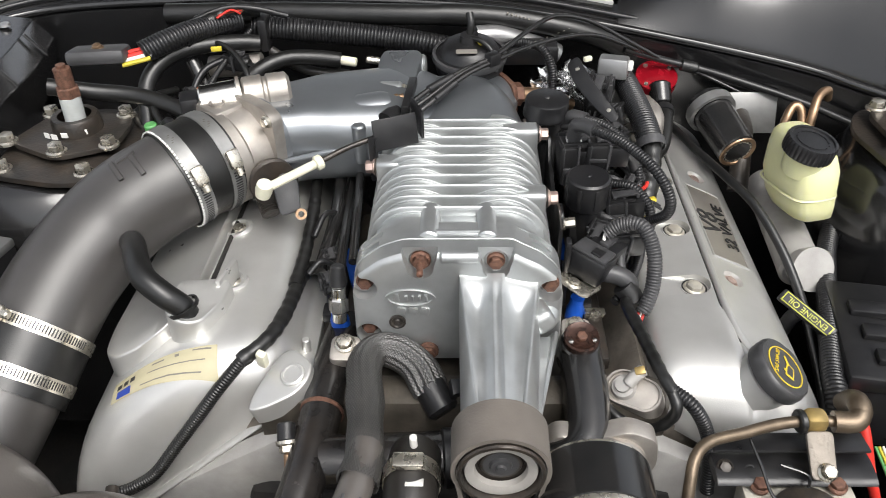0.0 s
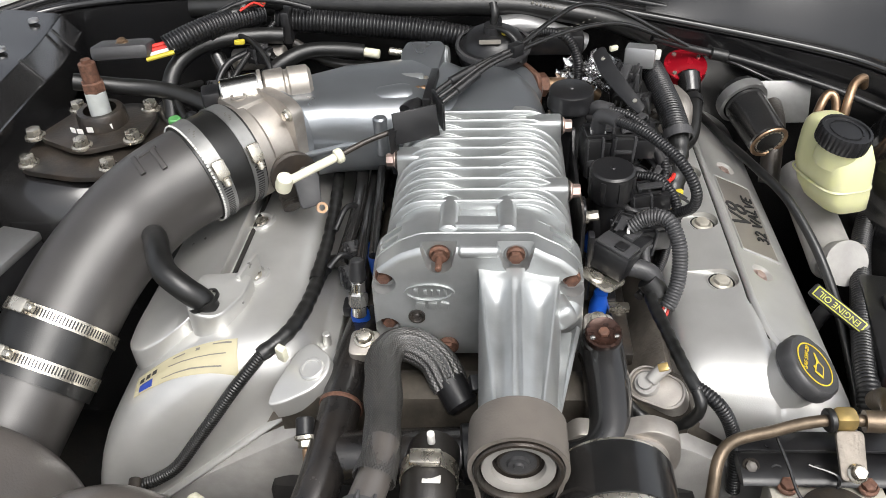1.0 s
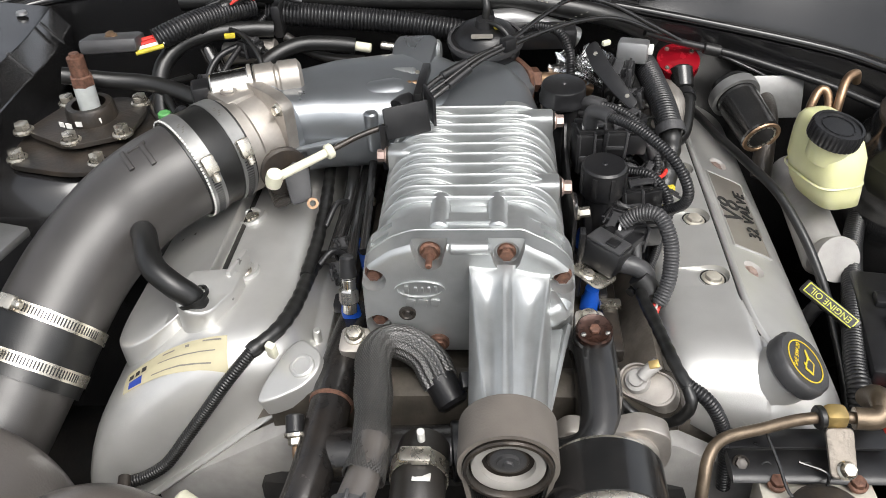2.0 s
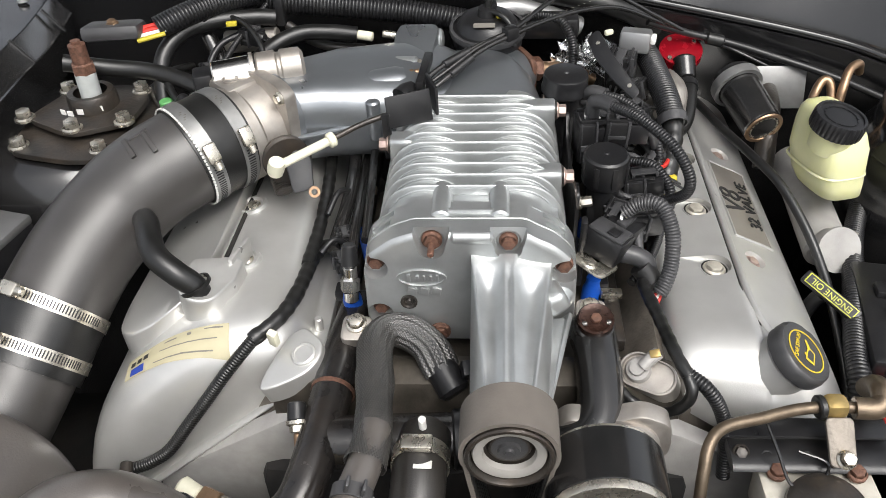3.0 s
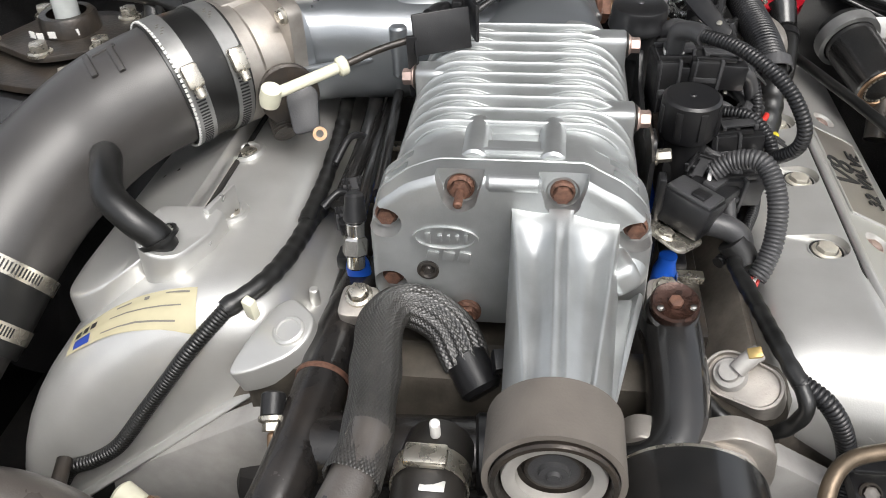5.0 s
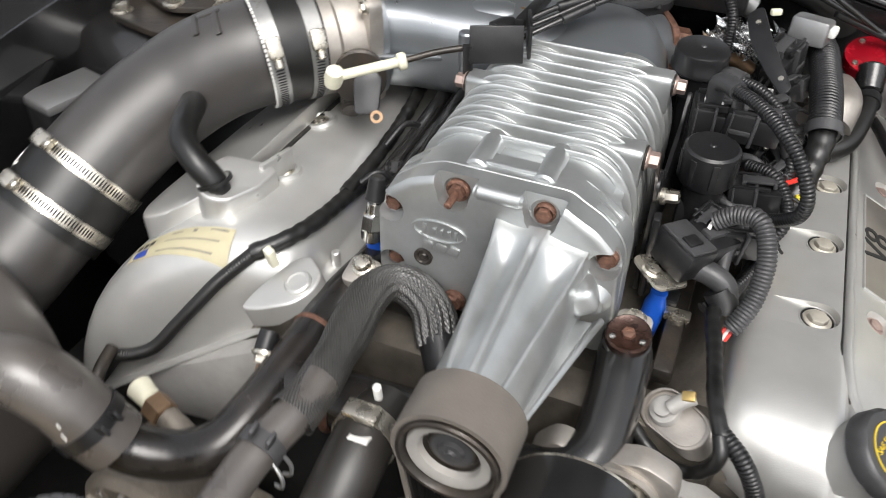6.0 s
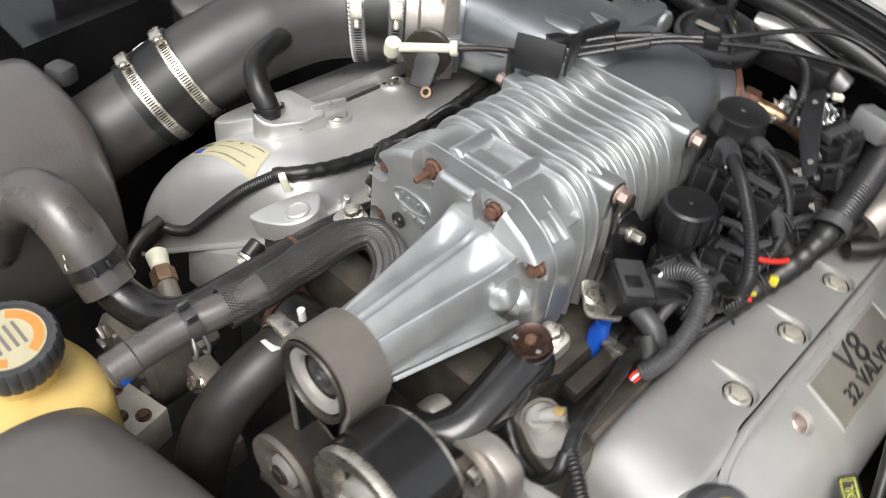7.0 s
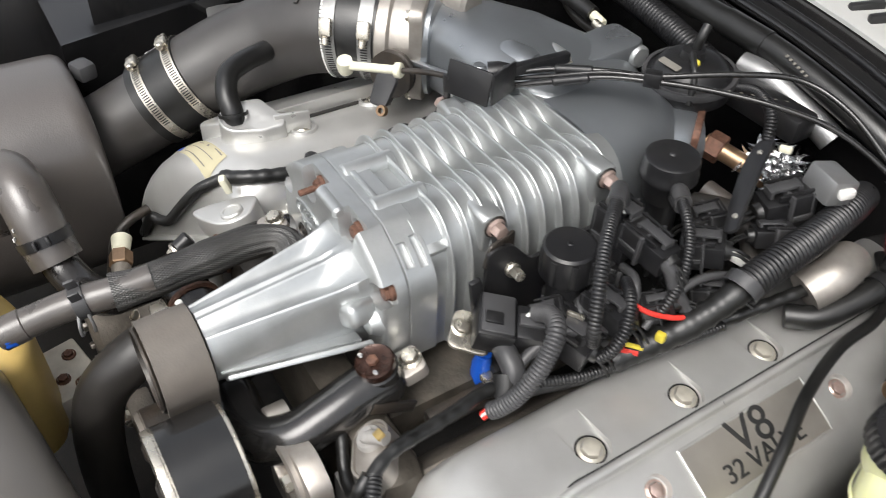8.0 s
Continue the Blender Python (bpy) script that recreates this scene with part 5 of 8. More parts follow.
for i in range(6):
    part("printed_mark", box((-0.048, 0.432 - 0.009 * i, 0.9045 - 0.0052 * i), (0.007, 0.0065, 0.001), 0, Matrix.Rotation(radians(34), 3, "X") @ Matrix.Rotation(radians(-24), 3, "Y")), INKWHITE, low)

# outlet elbow beside the snout
outlet = thing("outlet_elbow", (0.12, 0.53, 0.86), "glossy black water outlet elbow with a rusty fill plug", "outlet elbow")
part("elbow", sweep(smooth_path([(0.128, 0.602, 0.905), (0.129, 0.598, 0.915), (0.130, 0.575, 0.912), (0.131, 0.545, 0.903), (0.128, 0.515, 0.892), (0.112, 0.494, 0.884), (0.088, 0.486, 0.880), (0.05, 0.488, 0.878)], 10), 0.0220, 28), GLOSSBLK, outlet)
part("neck", cyl((0.128, 0.604, 0.900), (0.128, 0.596, 0.936), 0.0195, bevel=0.002, seg=28), GLOSSBLK, outlet)
plug = part("fill_plug", revolve([(0, -0.014), (0.0165, -0.014), (0.0178, -0.010), (0.0178, -0.002), (0.0162, 0.0), (0.0140, -0.0012), (0.0075, -0.0016), (0, -0.0018)], (0.1285, 0.5935, 0.946), (0, -0.25, 0.97), 32), RUSTGLOSS, outlet, "glossy rust-brown hex plug")
part("hex_socket", prism([(0.0055 * math.cos(math.pi * i / 3), 0.0055 * math.sin(math.pi * i / 3)) for i in range(6)], 0.004, (0.1285, 0.5925, 0.9445), (0, -0.25, 0.97), bevel=0.001), RUST, plug)
for dx, dy in ((-0.011, -0.006), (0.012, -0.004)):
    part("drop", revolve([(0.0028, 0), (0.002, 0.0012), (0, 0.0016)], (0.1285 + dx, 0.5925 + dy, 0.9447), (0, -0.25, 0.97), 12), CHROME, plug)
part("stay", box((0.150, 0.600, 0.900), (0.004, 0.05, 0.012), 0.001, Matrix.Rotation(radians(-30), 3, "X")), DARKMETAL, outlet)

# tensioner drum and small idler
def idler(name, c, r, w, label, m_face, m_rim):
    t = thing(name, c, label, "idler pulley")
    cx, cy, cz = c
    part("rim", revolve([(r * 0.55, 0.012), (r * 0.62, 0.003), (r * 0.90, 0.0), (r * 0.985, 0.0), (r * 1.0, 0.003), (r * 1.0, w * 0.10), (r * 0.985, w * 0.11), (r * 0.985, w * 0.98), (r * 0.96, w), (0, w)], (cx, cy, cz), (0, 1, 0), 56), m_rim, t)
    part("running_face", revolve([(r * 0.99, w * 0.13), (r * 1.012, w * 0.14), (r * 1.012, w * 0.93), (r * 0.99, w * 0.94)], (cx, cy, cz), (0, 1, 0), 56), m_face, t, "black running face")
    part("dish", revolve([(r * 0.90, 0.001), (r * 0.86, 0.012), (r * 0.5, 0.020), (r * 0.46, 0.012), (0, 0.012)], (cx, cy, cz), (0, 1, 0), 48), DULLALU, t)
    part("hub", revolve([(r * 0.44, 0.013), (r * 0.42, 0.004), (r * 0.25, 0.000), (0, 0.000)], (cx, cy, cz), (0, 1, 0), 32), PALEALU, t)
    bolt(t, (cx, cy, cz), (0, -1, 0), DARKMETAL, 0.008, 0.004)
    return t


idler("idler_pulley", (0.126, 0.402, 0.896), 0.052, 0.064, "large polished idler pulley with black running face", GLOSSBLK, STEEL)
idler("small_idler_pulley", (0.024, 0.405, 0.818), 0.040, 0.045, "small dull idler pulley below the snout pulley", DARKMETAL, DULLALU)

# cast tensioner bracket and timing cover
bracket = thing("tensioner_bracket", (0.16, 0.50, 0.82), "raw cast aluminium bracket behind the idler", "bracket")
part("plate", prism(rounded([(-0.062, -0.10), (-0.070, 0.005), (-0.052, 0.030), (-0.020, 0.022), (0.015, 0.035), (0.042, 0.022), (0.046, -0.012), (0.030, -0.05), (0.02, -0.10)], 0.01), 0.020, (0.150, 0.520, 0.878), (0, -1, 0), bevel=0.003), RAWALU, bracket)
part("ring_boss", revolve([(0.032, 0.012), (0.034, -0.004), (0.031, -0.006), (0.027, -0.004), (0.024, 0.010), (0, 0.010)], (0.150, 0.500, 0.872), (0, 1, 0), 36), RAWALU, bracket)
bolt(bracket, (0.163, 0.500, 0.885), (0, -1, 0), STEEL, 0.008, 0.012)
part("rib", box((0.135, 0.495, 0.872), (0.04, 0.010, 0.006), 0.002, Matrix.Rotation(radians(25), 3, "Y")), RAWALU, bracket)
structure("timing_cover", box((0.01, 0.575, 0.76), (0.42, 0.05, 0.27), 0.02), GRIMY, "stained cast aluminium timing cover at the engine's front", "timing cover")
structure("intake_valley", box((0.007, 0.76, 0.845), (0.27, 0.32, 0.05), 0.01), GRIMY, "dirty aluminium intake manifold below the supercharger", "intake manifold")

# plated stud and small hardware by the passenger cover
fit = thing("heater_fitting", (-0.165, 0.505, 0.85), "plated hex fitting with a brass tip beside the cover", "fitting")
part("hex", hex_head((-0.155, 0.508, 0.887), (0.1, -0.6, -0.45), 0.0085, 0.009), STEEL, fit)
part("tip", cyl((-0.154, 0.500, 0.882), (-0.151, 0.480, 0.866), 0.0045), COPPER, fit)
part("bush", cyl((-0.158, 0.524, 0.897), (-0.156, 0.508, 0.888), 0.0090), PLASTIC, fit)
dec = thing("plated_sensor", (-0.27, 0.46, 0.82), "white capped sensor in a brass hex by the radiator hose", "sensor")
part("cap", cyl((-0.272, 0.470, 0.835), (-0.250, 0.462, 0.830), 0.012, 0.010, 0.003), WHITEPL, dec)
part("hex", cyl((-0.250, 0.462, 0.830), (-0.232, 0.456, 0.826), 0.0135, seg=6), COPPER, dec)
part("barrel", cyl((-0.232, 0.456, 0.826), (-0.205, 0.448, 0.820), 0.011), DULLALU, dec)
hose("heater_pipe", [(-0.352, 0.520, 0.800), (-0.346, 0.492, 0.795), (-0.338, 0.468, 0.778), (-0.330, 0.450, 0.73)], 0.0065, DARKMETAL, "tarnished small metal pipe under the cam cover", "pipe")
for x, y, z, r in ((-0.21, 0.47, 0.76, 0.02), (-0.16, 0.45, 0.74, 0.018), (-0.10, 0.42, 0.72, 0.022), (-0.02, 0.44, 0.74, 0.02)):
    acc = thing("accessory_bracket", (x, y, z), "grimy bracket and bolt low on the engine's front", "bracket", "low front brackets")
    part("web", box((x, y, z), (r * 2.6, 0.03, r * 1.6), 0.006, Matrix.Rotation(radians(random.uniform(-30, 30)), 3, "Y")), DULLALU, acc)
    bolt(acc, (x, y - 0.015, z + r * 0.3), (0, -0.8, 0.6), STEEL, 0.008, 0.008)
alt = thing("alternator", (-0.24, 0.42, 0.70), "dull cast alternator low at the engine's front", "alternator")
part("body", revolve([(0, 0), (0.055, 0), (0.062, 0.008), (0.062, 0.07), (0.055, 0.08), (0, 0.08)], (-0.25, 0.40, 0.72), (0, 1, 0), 40), DULLALU, alt)
for i in range(12):
    a = 2 * math.pi * i / 12
    part("vent_rib", box((-0.25 + 0.045 * math.cos(a), 0.398, 0.72 + 0.045 * math.sin(a)), (0.016, 0.006, 0.006), 0.0015, Matrix.Rotation(-a, 3, "Y")), RAWALU, alt)

# coolant expansion tank
tank = thing("coolant_tank", (-0.19, 0.29, 0.72), "amber plastic coolant tank with dark screw cap", "coolant tank")
part("body", loft([[(x, y, z) for x, y in rounded([(-0.33 - g, 0.215 - g), (-0.105 + g, 0.235 - g), (-0.108 + g, 0.335 + g), (-0.165, 0.352 + g), (-0.225, 0.335 + g), (-0.33 - g, 0.285 + g)], 0.025, 5)] for g, z in ((-0.006, 0.70), (0.0, 0.71), (0.0, 0.842), (-0.004, 0.854), (-0.016, 0.862), (-0.05, 0.866))]), TANKYEL, tank, angle=40)
part("neck", cyl((-0.182, 0.290, 0.858), (-0.176, 0.286, 0.900), 0.030, bevel=0.002), TANKYEL, tank)


def grip_cap(c, axis, r, h, ribs=26):
    t = frame_of(axis)
    rings = []
    for k, z in ((1.0, 0.0), (1.02, 0.003), (1.02, h - 0.004), (0.97, h), (0.86, h), (0.84, h - 0.002), (0.3, h - 0.002)):
        ring = []
        for i in range(ribs * 4):
            a = 2 * math.pi * i / (ribs * 4)
            g = 1 - (0.03 if (i % 4 in (0,)) and k > 0.9 else 0.0)
            ring.append(Vector(c) + t @ Vector((r * k * g * math.cos(a), r * k * g * math.sin(a), z)))
        rings.append(ring)
    return loft(rings)


TCA = Vector((0.10, -0.05, 1)).normalized()
tcap = part("cap", grip_cap((-0.177, 0.286, 0.894), TCA, 0.040, 0.026), GRAYPL, tank, "dark cap with warning print")
tt = frame_of(TCA)
co = Vector((-0.177, 0.286, 0.894)) + TCA * 0.0243
part("label_disc", revolve([(0, 0.0006), (0.031, 0.0006), (0.031, -0.001)], co, TCA, 40), CREAM, tcap)
for a0, a1, m in ((25, 155, ORANGE), (205, 335, ORANGE)):
    pts = [(0.029 * math.cos(radians(a0 + (a1 - a0) * i / 14)), 0.029 * math.sin(radians(a0 + (a1 - a0) * i / 14))) for i in range(15)]
    pts += [(0.021 * math.cos(radians(a1 - (a1 - a0) * i / 14)), 0.021 * math.sin(radians(a1 - (a1 - a0) * i / 14))) for i in range(15)]
    part("printed_arc", prism(pts, 0.0006, co + TCA * 0.0006, TCA, hint=(0, 1, 0), bevel=0), m, tcap)
for y in (-0.010, -0.003, 0.004, 0.011):
    part("printed_bar", box(co + tt @ Vector((0, y, 0.0010)), (0.026, 0.0028, 0.0006), 0, tt), INKGREY if y else INKYEL, tcap)

# radiator shroud cover
shroud = thing("radiator_shroud", (-0.03, 0.22, 0.72), "dull charcoal plastic radiator shroud with rounded crest", "radiator shroud")
part("cover", loft([[(x, y + 0.02 * math.sin(x * 9), z) for y, z in rounded([(0.12, 0.70), (0.12, 0.886 - k), (0.19, 0.922 - k), (0.290, 0.916 - k), (0.330, 0.890 - k), (0.338, 0.70)], 0.02, 5)] for x, k in ((-0.13, 0.06), (-0.12, 0.035), (-0.10, 0.012), (-0.06, 0.0), (0.02, 0.0), (0.12, 0.004), (0.30, 0.02), (0.55, 0.05))]), SHROUD, shroud, angle=40)
block = thing("abs_block", (-0.19, 0.362, 0.69), "pale painted valve block with holes beside the tank", "valve block")
part("body", box((-0.192, 0.362, 0.715), (0.085, 0.055, 0.05), 0.003, Matrix.Rotation(radians(12), 3, "Z")), OFFWHITE, block)
for dx, dy in ((-0.02, 0.008), (0.014, -0.006), (0.028, 0.012)):
    part("bolt", hex_head((-0.192 + dx, 0.362 + dy, 0.7405), (0, 0, 1), 0.006, 0.005), RUST, block, "rusty bolt")
part("port", cyl((-0.162, 0.345, 0.715), (-0.149, 0.332, 0.715), 0.009), DARKMETAL, block)

# cable across the passenger cam cover
LOW = [(-0.388, 0.512, 0.735), (-0.3646, 0.5168, 0.768), (-0.3509, 0.5217, 0.7865), (-0.332, 0.5274, 0.792), (-0.3101, 0.5345, 0.8047), (-0.2839, 0.5436, 0.8367), (-0.259, 0.5528, 0.8678), (-0.2366, 0.5647, 0.8949), (-0.2104, 0.5865, 0.9191)]
UP = [(-0.2121, 0.5846, 0.9193), (-0.1888, 0.61, 0.9253), (-0.1786, 0.6522, 0.9215), (-0.1729, 0.7195, 0.9156), (-0.1674, 0.7485, 0.9075), (-0.159, 0.7688, 0.8899)]
solo("wire_loom", corrugated(LOW, 0.0068, 0.0030, 0.0007), RUBBER, "black corrugated loom laid over the cam cover", "wiring loom")
solo("wiring_harness", wrapped([Vector(p) for p in UP], 0.0080), RUBBER, "tape-wrapped harness laid over the cam cover", "wiring harness")
solo("wiring_harness", wrapped([(-0.176, 0.700, 0.921), (-0.172, 0.760, 0.926), (-0.172, 0.83, 0.935), (-0.175, 0.90, 0.95)], 0.0075), RUBBER, "tape-wrapped harness along the cam cover", "wiring harness")
solo("white_clip", box((-0.1876, 0.5804, 0.9267), (0.010, 0.008, 0.024), 0.002, Euler((0.25, 0.2, -0.4)).to_matrix()), WHITEPL, "pale plastic clip on the harness", "clip")

# ---- wiring and valves beside the supercharger ----
def loom(name, pts, r, label, kind="loom", pitch=0.0034, material=None, depth=None):
    bm = corrugated(pts, r, min(pitch, 0.0034) if r < 0.012 else pitch * 0.8, depth * 0.7 if depth else min(0.0011, r * 0.14))
    return solo(name, bm, material or PLASTIC, label, "wiring loom")


def taped(name, pts, r, label, material=None):
    return solo(name, wrapped(pts, r), material or RUBBER, label, "wiring harness")


def rot(x=0, y=0, z=0):
    return Euler((radians(x), radians(y), radians(z))).to_matrix()


# steel side bracket
side = thing("side_bracket", (0.125, 0.80, 0.90), "black steel bracket along the supercharger's flank", "bracket")
part("plate", prism(rounded([(-0.085, -0.07), (0.10, -0.07), (0.10, 0.030), (0.085, 0.055), (0.06, 0.030), (-0.03, 0.020), (-0.055, 0.050), (-0.08, 0.050)], 0.008), 0.004, (0.115, 0.795, 0.955), (1, 0, 0), hint=(0, 0, 1), bevel=0.001), PLASTIC, side)
part("tab", prism(rounded([(-0.018, -0.016), (0.018, -0.020), (0.020, 0.012), (-0.010, 0.006)], 0.004), 0.003, (0.113, 0.728, 1.002), (1, 0.1, 0.1)), DARKMETAL, side)
bolt(side, (0.122, 0.742, 0.975), (1, -0.1, 0.2), STEEL, 0.0058, 0.014, label="plated stud nut")
part("arm", box((0.124, 0.705, 0.935), (0.006, 0.012, 0.10), 0.002, rot(x=8)), PLASTIC, side)

# vacuum valve (tall cylinder)
valve = thing("vacuum_valve", (0.152, 0.778, 0.93), "black plastic cylindrical vacuum valve with flat cap", "vacuum valve")
part("cap", revolve([(0, 0.0012), (0.002, 0.0012), (0.003, 0.0), (0.022, 0.0), (0.0245, -0.002), (0.025, -0.006), (0.025, -0.034), (0.023, -0.037), (0, -0.037)], (0.152, 0.778, 1.014), (0.02, -0.05, 1), 40), PLASTIC, valve)
for i in range(8):
    a = 2 * math.pi * i / 8 + 0.3
    part("rib", box((0.152 + 0.025 * math.cos(a), 0.779 + 0.025 * math.sin(a), 0.995), (0.003, 0.006, 0.026), 0.0008, rot(z=math.degrees(a))), PLASTIC, valve)
part("barrel", cyl((0.152, 0.780, 0.978), (0.152, 0.784, 0.905), 0.0185, 0.0165, 0.002), PLASTIC, valve)
part("foot", box((0.158, 0.790, 0.93), (0.05, 0.045, 0.05), 0.006), PLASTIC, valve)

# pressure regulator (wide round cap)
reg = thing("pressure_regulator", (0.117, 0.93, 0.93), "black round regulator with wide flat cap", "regulator")
part("cap", revolve([(0, 0), (0.024, 0.0), (0.0265, -0.0015), (0.0275, -0.005), (0.0275, -0.016), (0.029, -0.018), (0.029, -0.023), (0.025, -0.026), (0.022, -0.05), (0, -0.05)], (0.117, 0.930, 1.033), (0.03, -0.05, 1), 44), PLASTIC, reg)
part("dimple", revolve([(0.003, 0), (0.002, 0.0012), (0, 0.0014)], (0.117, 0.929, 1.0335), (0, 0, 1), 12), GRAYPL, reg)
part("outlet", cyl((0.138, 0.922, 1.000), (0.158, 0.908, 1.006), 0.0075), GRAYPL, reg)
part("stem", cyl((0.117, 0.933, 0.985), (0.117, 0.935, 0.90), 0.016), PLASTIC, reg)

# connector blocks
def plug_block(name, c, size, turn, label, wires=2):
    """A two-stage plug along its longer side: socket, collar, latch arm, guide rails and rear seal with wires."""
    t = thing(name, c, label, "connector", "engine connectors")
    c = Vector(c)
    if size[0] > size[1]:
        turn = turn @ Matrix.Rotation(radians(90), 3, "Z")
        size = (size[1], size[0], size[2])
    w, l, h = size
    fx, fy, up = (turn @ Vector(v) for v in ((1, 0, 0), (0, 1, 0), (0, 0, 1)))

    def block(dx, dy, dz, sx, sy, sz, bevel=0.001):
        return box(c + fx * dx * w + fy * dy * l + up * dz * h, (sx * w, sy * l, sz * h), bevel, turn)
    part("socket", block(0, 0.24, 0, 1.0, 0.52, 1.0, 0.0024), PLASTIC, t)
    shell = part("shell", block(0, -0.24, -0.04, 0.84, 0.52, 0.82, 0.0018), PLASTIC, t)
    part("collar", block(0, -0.02, 0, 1.10, 0.07, 1.10, 0.0010), GRAYPL, t)
    part("latch", merge(block(0, -0.08, 0.60, 0.34, 0.62, 0.10, 0.0008), block(0, -0.36, 0.54, 0.42, 0.08, 0.22, 0.0008), block(0, 0.22, 0.56, 0.42, 0.08, 0.16, 0.0008)), GRAYPL, t)
    for k in (-1, 1):
        part("guide_rail", block(0.36 * k, 0.08, 0.52, 0.09, 0.70, 0.14, 0.0006), PLASTIC, t)
        part("side_rib", block(0.50 * k, 0.22, -0.10, 0.08, 0.40, 0.16, 0.0006), GRAYPL, t)
    part("groove", block(0, 0.40, 0.0, 1.03, 0.035, 1.03, 0.0004), GRAYPL, t)
    end = c - fy * l * 0.5
    part("rear_seal", cyl(end + fy * 0.002, end - fy * 0.006, min(w, h) * 0.34, min(w, h) * 0.28, 0.0008), RUBBER, shell)
    for k in range(wires):
        o = end + fx * (k - (wires - 1) / 2) * w * 0.22
        part("wire", tube([o, o - fy * 0.012 - up * 0.002, o - fy * 0.022 - up * 0.010], 0.0016, 6), RUBBER, shell)
    return t


plug_block("connector", (0.1435, 0.846, 0.995), (0.040, 0.038, 0.050), rot(z=6), "black square connector housing")
plug_block("connector", (0.180, 0.846, 1.004), (0.052, 0.030, 0.030), rot(y=4, z=4), "black long connector lying flat")
plug_block("connector", (0.196, 0.905, 0.985), (0.040, 0.032, 0.030), rot(y=-10, z=40), "black connector lying flat")
plug_block("connector", (0.197, 0.795, 0.962), (0.046, 0.032, 0.028), rot(y=-6, z=4), "black connector with wires")
plug_block("connector", (0.190, 0.760, 0.940), (0.05, 0.045, 0.03), rot(y=8, z=20), "black connector half hidden by wires")
part_boot = thing("wire_boot", (0.146, 0.848, 1.02), "grey rubber elbow boot on the connector", "boot")
part("boot", tube([(0.1415, 0.846, 1.016), (0.1412, 0.841, 1.034), (0.1425, 0.8365, 1.0450), (0.152, 0.826, 1.0495), (0.160, 0.8150, 1.0500)], 0.0085), GRAYPL, part_boot)
part("clip", box((0.1415, 0.845, 1.0225), (0.018, 0.010, 0.005), 0.001), INKWHITE, part_boot, "white clip")

for c, size, turn in (((0.158, 0.822, 0.955), (0.030, 0.040, 0.026), rot(x=-12, z=30)), ((0.214, 0.838, 0.958), (0.030, 0.024, 0.022), rot(y=-20, z=55)), ((0.176, 0.882, 0.960), (0.036, 0.030, 0.030), rot(y=10, z=-20)),
                      ((0.204, 0.770, 0.945), (0.030, 0.022, 0.020), rot(y=12, z=70)), ((0.166, 0.752, 0.950), (0.028, 0.034, 0.022), rot(x=20, z=-30)), ((0.222, 0.90, 0.950), (0.034, 0.026, 0.024), rot(z=35, y=-15))):
    plug_block("connector", c, size, turn, "small charcoal connector among the wires")
for pts, r in (([(0.168, 0.835, 0.972), (0.190, 0.828, 0.978), (0.206, 0.815, 0.966), (0.212, 0.79, 0.948)], 0.0045), ([(0.176, 0.88, 0.972), (0.198, 0.872, 0.976), (0.214, 0.85, 0.968), (0.220, 0.82, 0.945)], 0.0040),
               ([(0.150, 0.800, 0.955), (0.172, 0.782, 0.958), (0.190, 0.772, 0.948), (0.206, 0.765, 0.925)], 0.0050), ([(0.205, 0.78, 0.955), (0.190, 0.745, 0.950), (0.186, 0.715, 0.935), (0.192, 0.69, 0.915)], 0.0055),
               ([(0.236, 0.93, 0.965), (0.222, 0.905, 0.972), (0.214, 0.875, 0.968), (0.218, 0.845, 0.95)], 0.0042)):
    solo("rubber_wire", tube(pts, r, 10), GRAYPL, "dull grey rubber-sleeved wire among the connectors", "wire")
for k, y in enumerate((0.765, 0.790, 0.872)):
    solo("steel_clip", box((0.187 + 0.006 * k, y, 0.962 + 0.003 * k), (0.016, 0.004, 0.005), 0.001, rot(y=20 * k, z=30 + 25 * k)), STEEL, "thin bright spring clip on a connector", "clip", group="connector clips")

# pressure sensor on its silver tab
sens = thing("pressure_sensor", (0.15, 0.695, 0.945), "black pressure sensor box on a bright metal tab", "sensor")
st = rot(x=-12, y=10, z=-36)
part("body", box((0.149, 0.704, 0.950), (0.046, 0.036, 0.030), 0.004, st), PLASTIC, sens)
part("lid", box(Vector((0.149, 0.704, 0.950)) + st @ Vector((0, 0, 0.0155)), (0.040, 0.030, 0.004), 0.0015, st), GRAYPL, sens)
part("plug", box(Vector((0.149, 0.704, 0.950)) + st @ Vector((0.002, 0.036, 0.002)), (0.036, 0.038, 0.026), 0.004, st), PLASTIC, sens)
part("latch", box(Vector((0.149, 0.704, 0.950)) + st @ Vector((0.002, 0.034, 0.016)), (0.012, 0.030, 0.006), 0.0015, st), GRAYPL, sens)
part("step", box(Vector((0.149, 0.704, 0.950)) + st @ Vector((0.006, -0.004, 0.0185)), (0.012, 0.016, 0.003), 0.001, st), PLASTIC, sens)
part("tab", prism(rounded([(-0.020, -0.016), (0.022, -0.022), (0.026, 0.018), (-0.018, 0.015)], 0.010, 5), 0.003, (0.134, 0.690, 0.934), st @ Vector((0, 0, 1)), hint=st @ Vector((0, 1, 0))), STEEL, sens, "bright metal tab")
bolt(sens, (0.130, 0.682, 0.938), st @ Vector((0, 0, 1)), STEEL, 0.007, 0.005)
part("elbow", tube([(0.160, 0.703, 0.938), (0.178, 0.700, 0.936), (0.191, 0.698, 0.929), (0.196, 0.694, 0.916)], 0.0105), GRAYPL, sens, "grey rubber elbow")
